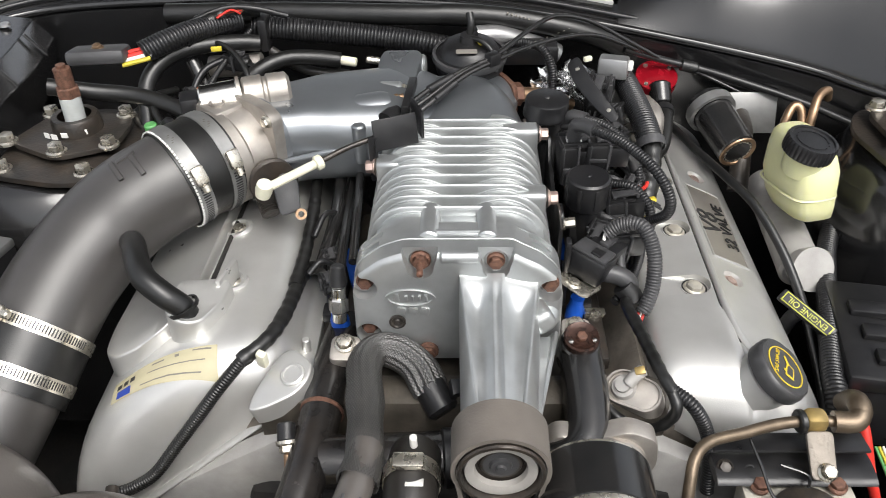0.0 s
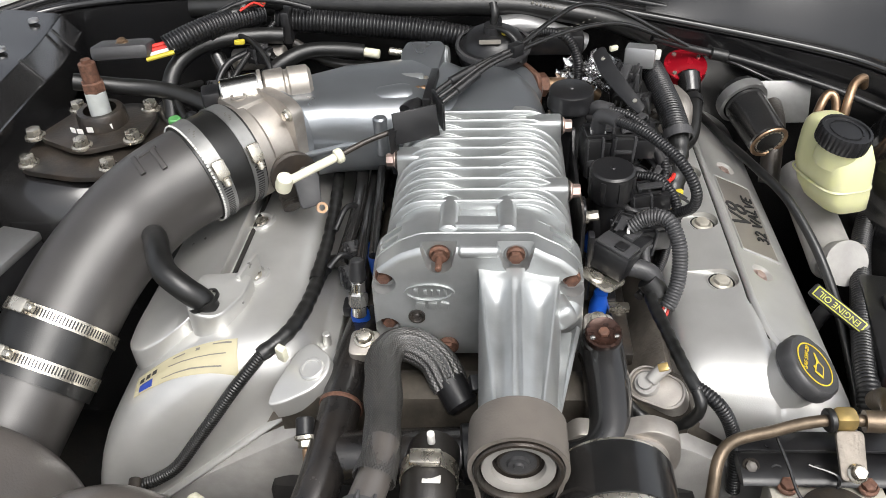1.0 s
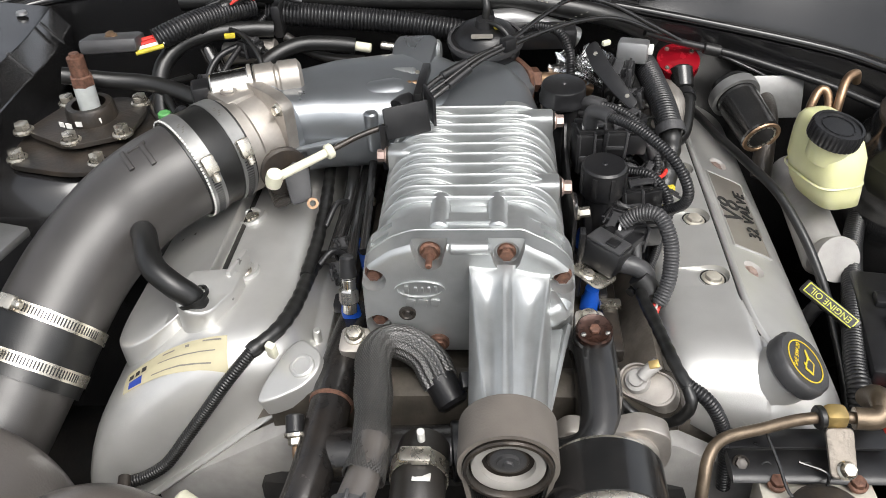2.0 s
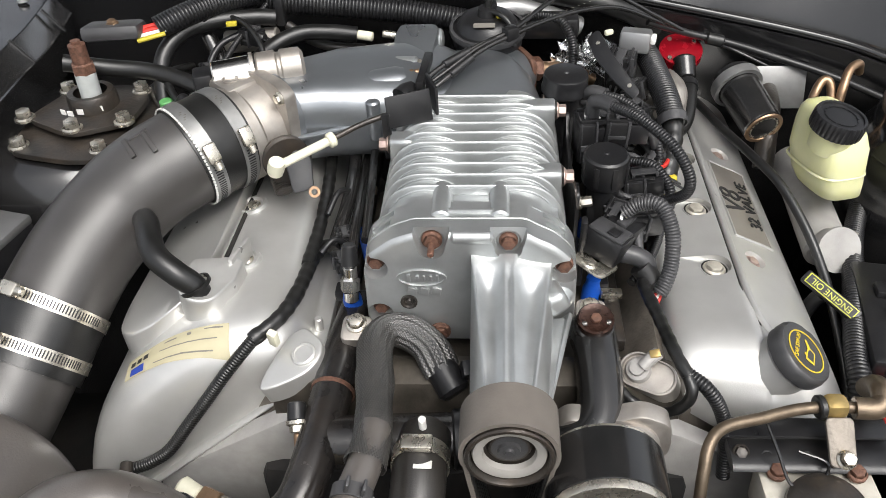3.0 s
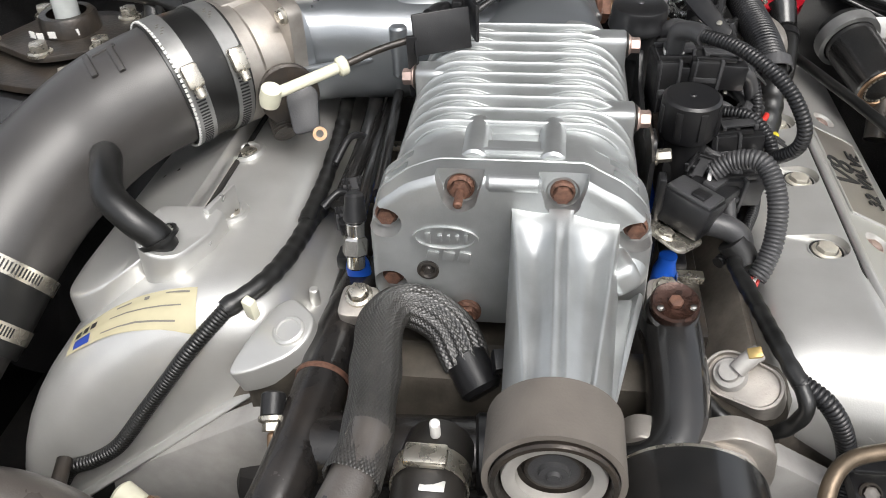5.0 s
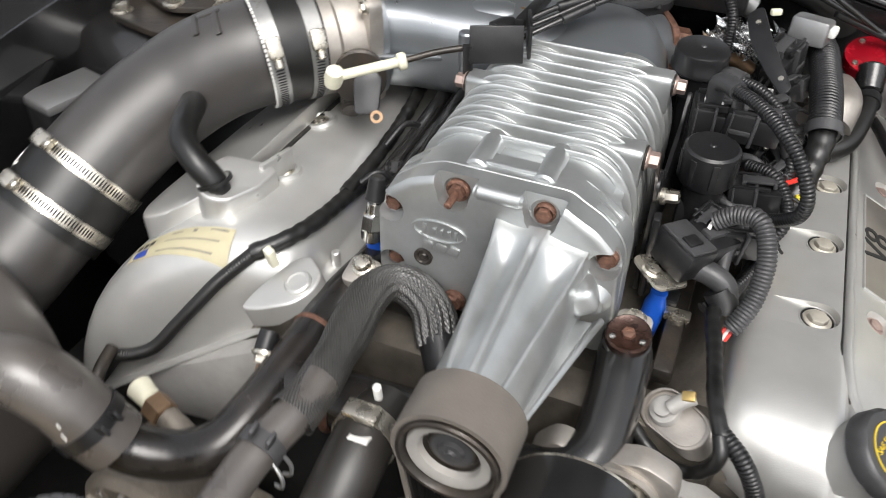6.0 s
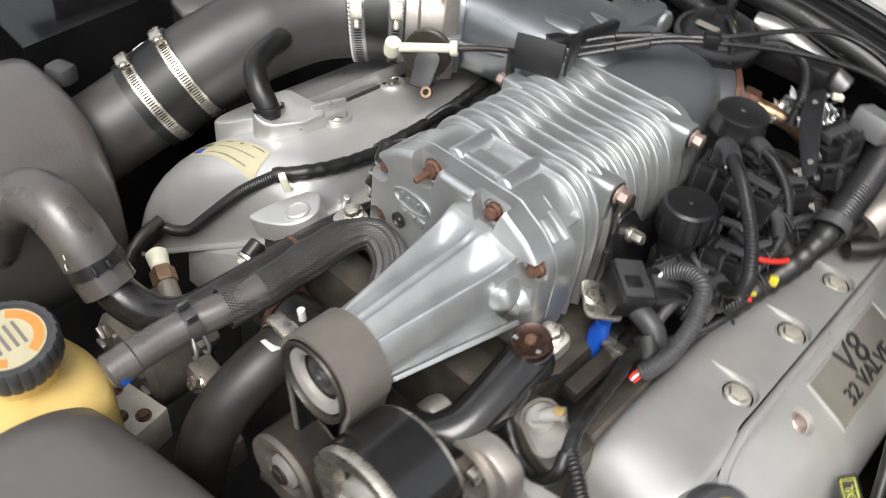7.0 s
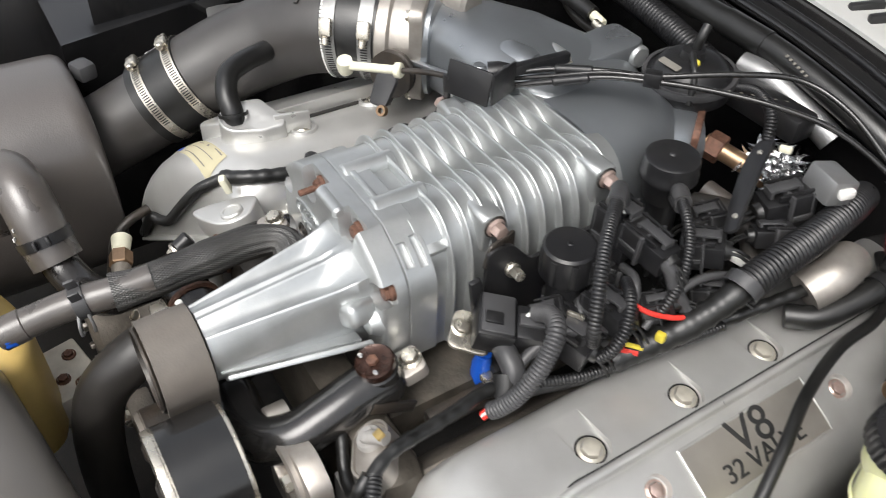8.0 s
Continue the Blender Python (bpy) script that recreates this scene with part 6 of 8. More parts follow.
part("mesh_cuff", tube([(0.186, 0.694, 0.926), (0.194, 0.690, 0.917), (0.198, 0.686, 0.910)], 0.0125), BRAID, sens)

# injectors and fuel rails
for sx, x, y, z in ((1, 0.138, 0.704, 0.876), (-1, -0.121, 0.658, 0.902), (-1, -0.116, 0.76, 0.900), (1, 0.142, 0.82, 0.880)):
    inj = thing("fuel_injector", (x, y, z - 0.03), "bright blue plastic fuel injector", "fuel injector", "fuel injectors")
    part("body", revolve([(0, -0.036), (0.007, -0.036), (0.0092, -0.030), (0.0102, -0.014), (0.0102, 0.008), (0.0078, 0.016), (0.0078, 0.024), (0, 0.024)], (x, y, z), (sx * 0.08, 0.0, 1), 24), BLUE, inj)
    part("plug", box((x + sx * 0.012, y + 0.012, z + 0.006), (0.016, 0.02, 0.014), 0.003), PLASTIC, inj)
for sx, x in ((1, 0.160), (-1, -0.137)):
    rail = thing("fuel_rail", (x, 0.80, 0.86), "dark square fuel rail beside the cam cover", "fuel rail", "fuel rails")
    part("rail", box((x, 0.83, 0.868), (0.018, 0.40, 0.018), 0.004), DARKMETAL, rail)
    for y in (0.70, 0.80, 0.90):
        part("clip", box((x, y, 0.880), (0.024, 0.012, 0.008), 0.002), STEEL, rail)
valve_l = thing("service_port", (-0.118, 0.642, 0.92), "bright metal fuel service port with black cap", "service port")
part("stem", cyl((-0.118, 0.640, 0.922), (-0.117, 0.650, 0.962), 0.0075), CHROME, valve_l)
part("hex", cyl((-0.118, 0.641, 0.935), (-0.1175, 0.646, 0.950), 0.0105, seg=6), CHROME, valve_l)
part("cap", cyl((-0.117, 0.650, 0.962), (-0.117, 0.657, 0.985), 0.0095, 0.0075, 0.002), PLASTIC, valve_l)
for sx, x, y, z in ((-1, -0.108, 0.604, 0.925), (1, 0.128, 0.630, 0.925)):
    lugt = thing("manifold_lug", (x, y, z - 0.02), "bare aluminium manifold lug with flanged bolt", "lug", "manifold lugs")
    part("lug", prism(rounded([(-0.016, -0.014), (0.014, -0.014), (0.016, 0.014), (-0.014, 0.016)], 0.008), 0.014, (x, y, z - 0.016), (0, -0.3, 1)), RAWALU, lugt)
    bolt(lugt, (x, y, z), (0, -0.3, 1), STEEL, 0.008, 0.008)
for pts, r in (([(-0.108, 0.70, 0.955), (-0.112, 0.80, 0.965), (-0.118, 0.90, 0.965)], 0.005), ([(-0.122, 0.66, 0.94), (-0.126, 0.78, 0.945), (-0.13, 0.92, 0.94)], 0.006),
               ([(-0.150, 0.72, 0.925), (-0.14, 0.80, 0.945), (-0.145, 0.90, 0.95), (-0.16, 0.98, 0.95)], 0.008)):
    hose("fuel_line", pts, r, GLOSSBLK, "thin black fuel line along the supercharger", "fuel line")
for y in (0.70, 0.735):
    clip = plug_block("connector", (-0.138, y, 0.925 + (y - 0.7) * 0.2), (0.018, 0.026, 0.016), rot(z=20), "small black injector connector")

# corrugated wires over the valves
loom("wire_loom", [(0.156, 0.8205, 1.0495), (0.1784, 0.7931, 1.0530), (0.1967, 0.7715, 1.0492), (0.2154, 0.7527, 1.0385), (0.2273, 0.7423, 1.0240), (0.2347, 0.7368, 1.0060), (0.2334, 0.7401, 0.9880), (0.224, 0.752, 0.972), (0.212, 0.766, 0.958)], 0.0062, "black corrugated loom curving down to the harness", pitch=0.0042)
solo("outlet_boot", tube([(0.142, 0.920, 1.008), (0.1493, 0.912, 1.0165), (0.163, 0.902, 1.0175)], 0.0085, 14), GRAYPL, "charcoal rubber boot on the regulator outlet", "boot")
loom("wire_loom", [(0.160, 0.904, 1.0175), (0.1798, 0.8903, 1.0175), (0.1986, 0.8773, 1.0095), (0.2150, 0.8600, 0.9965), (0.222, 0.845, 0.978), (0.222, 0.832, 0.958)], 0.0055, "black corrugated loom from the regulator", pitch=0.0042)
solo("wire_sleeve", tube([(0.203, 0.842, 1.006), (0.212, 0.846, 0.996), (0.219, 0.850, 0.978), (0.228, 0.858, 0.960), (0.240, 0.864, 0.948)], 0.0068, 14), GRAYPL, "smooth grey wire sleeve behind the flat connector", "wire sleeve")
loom("wire_loom", [(0.186, 0.822, 0.975), (0.208, 0.806, 0.980), (0.224, 0.790, 0.968), (0.228, 0.776, 0.952), (0.222, 0.768, 0.938)], 0.0062, "short black corrugated loom at the connector", pitch=0.0045)
loom("wire_loom", [(0.170, 0.735, 0.966), (0.186, 0.735, 0.978), (0.206, 0.725, 0.982), (0.217, 0.705, 0.962), (0.216, 0.685, 0.935), (0.209, 0.672, 0.918), (0.2035, 0.666, 0.9105)], 0.0085, "dull black corrugated loom with cut end", pitch=0.0048, material=GRAYPL)
for i, m in enumerate((REDWIRE, INKWHITE, REDWIRE)):
    hose("loose_wire", [(0.2035 + 0.003 * (i - 1), 0.667, 0.911), (0.201 + 0.003 * (i - 1), 0.663, 0.906), (0.200 + 0.002 * (i - 1), 0.660, 0.902)], 0.0018, m, "short bare-ended wire at the loom's mouth", "wire", seg=8)
hose("wire_tail", [(0.172, 0.740, 0.968), (0.168, 0.733, 0.966), (0.166, 0.726, 0.962)], 0.0018, INKWHITE, "pale wires entering the sensor plug", "wire", seg=8)
hose("red_wire", [(0.180, 0.813, 0.962), (0.192, 0.811, 0.970), (0.206, 0.814, 0.968), (0.219, 0.822, 0.964), (0.231, 0.838, 0.960), (0.236, 0.850, 0.958)], 0.0026, REDWIRE, "bright red wire among the connectors", "wire", seg=8)
hose("red_wire", [(0.190, 0.780, 0.932), (0.2065, 0.783, 0.933), (0.217, 0.792, 0.931), (0.2225, 0.799, 0.9295), (0.2305, 0.807, 0.929)], 0.0030, REDWIRE, "bright red wire at the harness", "wire", seg=8)
hose("yellow_wire", [(0.212, 0.794, 0.934), (0.218, 0.797, 0.9365), (0.223, 0.8018, 0.9365), (0.231, 0.811, 0.934)], 0.0024, YELWIRE, "yellow wire at the harness", "wire", seg=8)
solo("yellow_clip", box((0.238, 0.822, 0.950), (0.009, 0.007, 0.010), 0.002, rot(z=20)), YELWIRE, "small yellow plastic clip on the harness", "clip")

# main harness along the cover
taped("wiring_harness", [(0.262, 0.990, 0.945), (0.250, 0.94, 0.935), (0.234, 0.88, 0.922), (0.222, 0.82, 0.912), (0.212, 0.76, 0.905), (0.198, 0.71, 0.905), (0.188, 0.675, 0.916), (0.1930, 0.640, 0.918), (0.1968, 0.6132, 0.9200), (0.202, 0.5733, 0.9234), (0.2095, 0.5500, 0.9190), (0.217, 0.5420, 0.9130)], 0.0064,
      "taped black wiring harness lying along the cam cover")
taped("wiring_harness", [(0.137, 0.575, 0.905), (0.1432, 0.5532, 0.9025), (0.1535, 0.5475, 0.8905), (0.1730, 0.5392, 0.8780), (0.1942, 0.5347, 0.8775), (0.2078, 0.5313, 0.8920), (0.2138, 0.5320, 0.9095), (0.2100, 0.5430, 0.9200)], 0.0056, "taped black harness looped round the sensor boss")
loom("wire_loom", [(0.2110, 0.5480, 0.9180), (0.2292, 0.5366, 0.9090), (0.244, 0.532, 0.885), (0.254, 0.530, 0.850), (0.258, 0.52, 0.80)], 0.0072, "black corrugated loom dropping before the cover")
loom("wire_loom", [(0.178, 0.690, 0.905), (0.198, 0.715, 0.911), (0.216, 0.755, 0.914), (0.226, 0.800, 0.917), (0.236, 0.85, 0.922), (0.247, 0.90, 0.930)], 0.0050, "thin corrugated loom beside the harness", pitch=0.004)
loom("large_loom", [(0.222, 1.105, 0.985), (0.235, 1.060, 0.994), (0.242, 1.004, 0.990), (0.246, 0.95, 0.986), (0.248, 0.905, 0.978)], 0.0165, "thick black corrugated loom", pitch=0.0062, depth=0.0026)
taped("loom_tail", [(0.247, 0.915, 0.984), (0.247, 0.890, 0.970), (0.240, 0.860, 0.950), (0.228, 0.828, 0.930), (0.216, 0.790, 0.915)], 0.0128, "tape-wrapped tail of the thick loom")
solo("cable_tie", revolve([(0.0165, -0.006), (0.0180, -0.006), (0.0180, 0.006), (0.0165, 0.006), (0.0165, -0.006)], (0.2475, 0.905, 0.980), (0.1, -0.8, -0.5), 28), GRAYPL, "grey tape band on the thick loom", "tape")
grey = thing("grey_connector", (0.215, 1.055, 1.00), "silver-grey plastic connector with latch", "connector")
part("shell", box((0.216, 1.042, 1.022), (0.040, 0.030, 0.028), 0.004, rot(z=-15, x=-10)), GALV, grey)
part("latch", box((0.238, 1.036, 1.026), (0.007, 0.016, 0.010), 0.002, rot(z=-15)), INKWHITE, grey, "white latch")
plug_block("connector", (0.195, 1.015, 0.990), (0.034, 0.050, 0.044), rot(z=-20, x=10), "black connector tower on the bracket")

# perforated steel bracket behind the regulator
per = thing("steel_bracket", (0.18, 0.97, 0.93), "black stamped steel bracket with round holes", "bracket")
part("plate", prism(rounded([(-0.010, 0.055), (0.008, 0.058), (0.010, 0.020), (0.020, -0.05), (0.008, -0.055), (-0.003, -0.02), (-0.012, 0.025)], 0.006), 0.004, (0.176, 0.968, 1.018), (-0.35, -0.55, 0.75), hint=(-0.3, 0.8, 0.4), bevel=0.001), PLASTIC, per)
for k, (u, v) in enumerate(((0.000, 0.040), (0.0115, -0.035))):
    tr = frame_of((-0.35, -0.55, 0.75), (-0.3, 0.8, 0.4))
    part("rivet", revolve([(0.003, 0), (0.0026, 0.001), (0, 0.0012)], Vector((0.176, 0.968, 1.018)) + tr @ Vector((u, v, 0.004)), (-0.35, -0.55, 0.75), 14), STEEL, per)

# exhaust gas tube and torn foil wrap
egr = thing("egr_tube", (0.10, 1.05, 0.95), "brown metal exhaust gas tube with rusty nut", "exhaust gas tube")
part("tube", tube([(0.072, 1.036, 0.985), (0.10, 1.046, 0.980), (0.135, 1.058, 0.972), (0.165, 1.07, 0.95)], 0.0105), COPPER, egr)
part("nut", cyl((0.074, 1.037, 0.985), (0.092, 1.043, 0.982), 0.0165, seg=6), RUST, egr, "rusty hex nut")


def foil_wrap(c, r, n, length, seed):
    rnd = random.Random(seed)
    bm = bmesh.new()
    for i in range(n):
        a = rnd.uniform(0, 2 * math.pi)
        o = Vector(c) + Vector((rnd.uniform(-length, length), rnd.uniform(-r, r), rnd.uniform(-r, r)))
        d = Vector((rnd.uniform(-1, 1), rnd.uniform(-1, 1), rnd.uniform(-0.2, 1))).normalized()
        s = d.orthogonal().normalized()
        L, w = rnd.uniform(0.008, 0.024), rnd.uniform(0.0014, 0.0045)
        v = [bm.verts.new(o + s * w), bm.verts.new(o - s * w), bm.verts.new(o + d * L * 0.6 - s * w * 0.6 + d.cross(s) * 0.003), bm.verts.new(o + d * L)]
        bm.faces.new(v)
        w2 = [bm.verts.new(x.co + d.cross(s) * 0.0006) for x in v]
        bm.faces.new(w2[::-1])
    return bm


solo("foil_wrap", foil_wrap((0.138, 1.060, 0.990), 0.014, 110, 0.024, 4), FOIL, "torn shiny foil heat wrap round the tube", "foil wrap", kind="stuff")
solo("foil_wrap", foil_wrap((0.168, 1.045, 0.995), 0.018, 80, 0.020, 9), FOIL, "torn shiny foil heat wrap", "foil wrap", kind="stuff")
solo("white_tag", box((0.2125, 0.950, 0.9600), (0.012, 0.043, 0.0015), 0.0005, rot(z=-42, y=25, x=-40)), INKWHITE, "torn white paper tag among the hoses", "tag")

hose("heater_hose", [(0.115, 0.985, 0.950), (0.155, 1.000, 0.958), (0.195, 0.985, 0.955), (0.225, 0.955, 0.940)], 0.0120, HOSEBLK, "dull black hose behind the regulator", "hose")
hose("heater_hose", [(0.095, 1.030, 0.935), (0.150, 1.035, 0.932), (0.205, 1.030, 0.948), (0.235, 1.00, 0.945)], 0.0135, DUSTYHOSE, "dusty black hose behind the regulator", "hose")
plug_block("connector", (0.152, 0.965, 0.962), (0.028, 0.036, 0.028), rot(x=14, z=-25), "small black connector behind the regulator")
plug_block("connector", (0.212, 0.985, 0.978), (0.026, 0.040, 0.022), rot(y=-18, z=-30), "small black connector under the thick loom")
solo("paper_scrap", prism([(-0.007, -0.004), (0.001, -0.006), (0.007, -0.001), (0.004, 0.005), (-0.003, 0.003)], 0.001, (0.188, 0.955, 0.985), (-0.3, -0.5, 0.8), bevel=0), INKWHITE, "torn white paper scrap on a hose", "paper scrap")
solo("pale_clip", box((0.176, 1.015, 1.046), (0.012, 0.006, 0.007), 0.002, rot(z=30)), WHITEPL, "pale plastic clip on the steel bracket", "clip")

# vacuum dome and rear pipework
dome = thing("vacuum_dome", (0.02, 1.045, 1.00), "black round valve dome with hose on top", "valve dome")
part("dome", revolve([(0.046, -0.030), (0.048, -0.012), (0.046, -0.008), (0.041, -0.006), (0.036, 0.004), (0.028, 0.009), (0.014, 0.011), (0.012, 0.020), (0, 0.021)], (0.0205, 1.045, 1.050), (0, -0.1, 1), 44), PLASTIC, dome)
part("rim", revolve([(0.046, -0.006), (0.0505, -0.006), (0.0515, -0.010), (0.0505, -0.014), (0.046, -0.014)], (0.0205, 1.045, 1.050), (0, -0.1, 1), 44), GRAYPL, dome)
part("label", prism(rounded([(-0.014, -0.004), (0.014, -0.004), (0.014, 0.004), (-0.014, 0.004)], 0.002), 0.0008, (0.0165, 1.015, 1.0575), (0, -0.35, 0.95), bevel=0), INKGREY, dome, "small worn label")
part("hose", tube([(0.0205, 1.045, 1.065), (0.0225, 1.047, 1.083), (0.0205, 1.055, 1.095)], 0.0050), RUBBER, dome)
part("yellow_band", cyl((0.0345, 1.035, 1.061), (0.0365, 1.031, 1.065), 0.004), YELWIRE, dome)
hose("vacuum_line", [(0.0225, 1.039, 1.067), (0.0365, 1.027, 1.067), (0.050, 1.018, 1.056), (0.056, 1.012, 1.03)], 0.0035, RUBBER, "thin black vacuum line over the valve", "vacuum line")
loom("wire_loom", [(0.060, 1.075, 1.035), (0.090, 1.072, 1.046), (0.120, 1.062, 1.040), (0.134, 1.050, 1.015), (0.136, 1.045, 0.98)], 0.0065, "black corrugated loom over the exhaust tube")
solo("rubber_pad", box((0.085, 1.095, 1.022), (0.12, 0.035, 0.030), 0.006), PLASTIC, "black plastic block behind the plenum", "block")
hose("grey_pipe", [(0.030, 1.118, 1.036), (0.062, 1.125, 1.034), (0.10, 1.132, 1.020), (0.1285, 1.138, 1.008), (0.15, 1.143, 0.997)], 0.0150, GALV, "bare metal pipe running under the cables", "pipe")

# throttle cables
cables = thing("throttle_cables", (0.0, 0.92, 1.04), "pair of black throttle cables crossing over the plenum", "throttle cables")
for k, pts in enumerate(([(-0.062, 0.862, 1.050), (-0.03, 0.895, 1.062), (0.010, 0.93, 1.070), (0.050, 0.958, 1.076), (0.095, 1.015, 1.085), (0.135, 1.065, 1.085), (0.185, 1.085, 1.070), (0.245, 1.095, 1.035), (0.30, 1.11, 1.00), (0.37, 1.13, 0.965), (0.45, 1.10, 0.935)],
                         [(-0.058, 0.856, 1.038), (-0.025, 0.885, 1.052), (0.012, 0.922, 1.066), (0.050, 0.953, 1.072), (0.095, 0.995, 1.072), (0.145, 1.035, 1.068), (0.195, 1.070, 1.055), (0.26, 1.10, 1.02), (0.33, 1.12, 0.985)],
                         [(-0.060, 0.864, 1.044), (-0.028, 0.890, 1.056), (0.012, 0.926, 1.0705), (0.048, 0.956, 1.0745)])):
    part("cable", tube(pts, 0.0031 if k < 2 else 0.0024, 10), GLOSSBLK, cables)
for k, (a, b) in enumerate((((-0.030, 0.896, 1.062), (0.000, 0.921, 1.068)), ((-0.022, 0.888, 1.053), (0.004, 0.914, 1.063)))):
    part("ferrule", cyl(a, b, 0.0050), PLASTIC, cables)
part("clip", box((0.049, 0.955, 1.074), (0.018, 0.013, 0.016), 0.002, rot(z=40)), PLASTIC, cables)
for k in range(7):
    part("printed_mark", box((0.105 + 0.008 * k, 1.004 + 0.0072 * k, 1.0755 - 0.0002 * k), (0.0030, 0.0010, 0.0005), 0, rot(z=42)), INKGREY, cables)
cb = thing("cable_bracket", (-0.06, 0.83, 1.03), "black folded steel throttle cable bracket", "bracket")
part("plate", box((-0.064, 0.812, 1.052), (0.052, 0.0035, 0.036), 0.001, rot(z=24, x=-14)), PLASTIC, cb)
part("side_plate", box((-0.040, 0.838, 1.056), (0.0035, 0.040, 0.034), 0.001, rot(z=20)), PLASTIC, cb)
part("stay", box((-0.089, 0.803, 1.022), (0.010, 0.0035, 0.060), 0.001, rot(x=4)), PLASTIC, cb)
part("arm", box((-0.052, 0.890, 1.058), (0.010, 0.080, 0.012), 0.002, rot(z=-4)), PLASTIC, cb)
part("grommet", revolve([(0, 0), (0.013, 0), (0.011, 0.012), (0.006, 0.022), (0, 0.022)], (-0.076, 0.848, 1.046), (0.5, 0.7, 0.3), 20), PLASTIC, cb)
hose("throttle_rod", [(-0.146, 0.779, 1.034), (-0.118, 0.796, 1.041), (-0.088, 0.810, 1.046)], 0.0032, DARKMETAL, "dark metal rod joining link and cable bracket", "rod")

# red fitting and its elbow
redf = thing("red_fitting", (0.29, 1.09, 0.94), "red anodised round fitting with steel screws", "fitting")
part("disc", revolve([(0, 0.004), (0.012, 0.004), (0.020, 0.002), (0.030, 0.002), (0.030, 0.0), (0.030, -0.012), (0.026, -0.016), (0, -0.016)], (0.292, 1.105, 0.977), (0, -0.36, 0.93), 40), RED, redf)
for a in (0.6, 2.2, 3.9, 5.3):
    tr = frame_of((0, -0.36, 0.93))
    part("screw", revolve([(0.0035, 0), (0.003, 0.0022), (0, 0.0024)], Vector((0.292, 1.105, 0.977)) + tr @ Vector((0.024 * math.cos(a), 0.024 * math.sin(a), 0.002)), (0, -0.36, 0.93), 14), STEEL, redf)
part("collar", cyl((0.294, 1.092, 0.972), (0.296, 1.068, 0.950), 0.0165, 0.0150, 0.003), GLOSSBLK, redf, "black hose collar")
hose("heater_hose", [(0.296, 1.075, 0.950), (0.297, 1.05, 0.945), (0.292, 1.02, 0.935), (0.282, 0.99, 0.925), (0.262, 0.97, 0.92)], 0.0120, RUBBER, "black rubber heater hose elbow", "hose")
solo("hose_clip", revolve([(0.0125, -0.005), (0.0145, -0.005), (0.0145, 0.005), (0.0125, 0.005), (0.0125, -0.005)], (0.297, 1.055, 0.946), (-0.05, -1, -0.3), 24), PLASTIC, "black band clamp on the heater hose", "hose clamp")
hose("metal_elbow", [(0.262, 1.05, 0.955), (0.268, 1.02, 0.955), (0.262, 0.99, 0.94)], 0.021, RAWALU, "bare cast metal elbow behind the loom", "pipe")

# ---- driver's side: reservoir, lines, boxes ----
res = thing("brake_fluid_reservoir", (0.44, 0.89, 0.86), "yellowed translucent brake fluid reservoir with black cap", "fluid reservoir")
RT = rot(x=-6, z=14)
RC = Vector((0.440, 0.900, 0.942))


def res_ring(hx, hy, z, dx=0.0, dy=0.0, e=3.6, n=48):
    out = []
    for i in range(n):
        a = 2 * math.pi * i / n
        c, s = math.cos(a), math.sin(a)
        out.append(RC + RT @ Vector((dx + hx * math.copysign(abs(c) ** (2 / e), c), dy + hy * math.copysign(abs(s) ** (2 / e), s), z)))
    return out


part("tank", loft([res_ring(0.0194, 0.0304, -0.052, 0.006, -0.010), res_ring(0.0273, 0.0399, -0.047, 0.005, -0.008), res_ring(0.0308, 0.0456, -0.032, 0.002, -0.004), res_ring(0.0321, 0.0494, -0.004), res_ring(0.0317, 0.0484, 0.014),
                   res_ring(0.0290, 0.0446, 0.030, 0, 0.004), res_ring(0.0246, 0.0351, 0.044, 0, 0.012), res_ring(0.0194, 0.0256, 0.052, -0.002, 0.014), res_ring(0.0132, 0.0171, 0.055, -0.002, 0.014)]), RESERVOIR, res, angle=60)
part("moulding_seam", loft([res_ring(0.0321, 0.0489, -0.020), res_ring(0.0339, 0.0508, -0.018), res_ring(0.0321, 0.0489, -0.016)], cap=False), RESERVOIR, res)
RCA = Vector((0.16, -0.10, 0.98)).normalized()
part("neck", cyl(RC + Vector((-0.010, -0.020, 0.015)), RC + Vector((-0.010, -0.026, 0.048)), 0.024, bevel=0.002), RESERVOIR, res)
rcap = part("cap", grip_cap(RC + Vector((-0.010, -0.024, 0.042)), RCA, 0.0305, 0.020, 30), PLASTIC, res, "black ribbed screw cap with worn print")
for i in range(16):
    a = 2 * math.pi * i / 16
    tr = frame_of(RCA)
    part("print_mark", box(RC + Vector((-0.010, -0.024, 0.042)) + RCA * 0.0180 + tr @ Vector((0.019 * math.cos(a), 0.019 * math.sin(a), 0.0008)), (0.0022, 0.006, 0.0006), 0, tr @ rot(z=math.degrees(a))), PLASTIC, rcap)
mc = thing("master_cylinder", (0.45, 0.86, 0.80), "grey cast metal brake master cylinder under the reservoir", "master cylinder")
part("body", cyl((0.440, 0.82, 0.842), (0.45, 1.02, 0.848), 0.027, bevel=0.004), CASTGREY, mc)
part("nose", revolve([(0, -0.008), (0.020, -0.008), (0.024, -0.002), (0.024, 0.010), (0.028, 0.014), (0.028, 0.02), (0, 0.02)], (0.437, 0.812, 0.856), (0.2, -0.85, 0.48), 32), CASTGREY, mc)
part("port", cyl((0.462, 0.84, 0.840), (0.475, 0.83, 0.858), 0.009), RAWALU, mc)
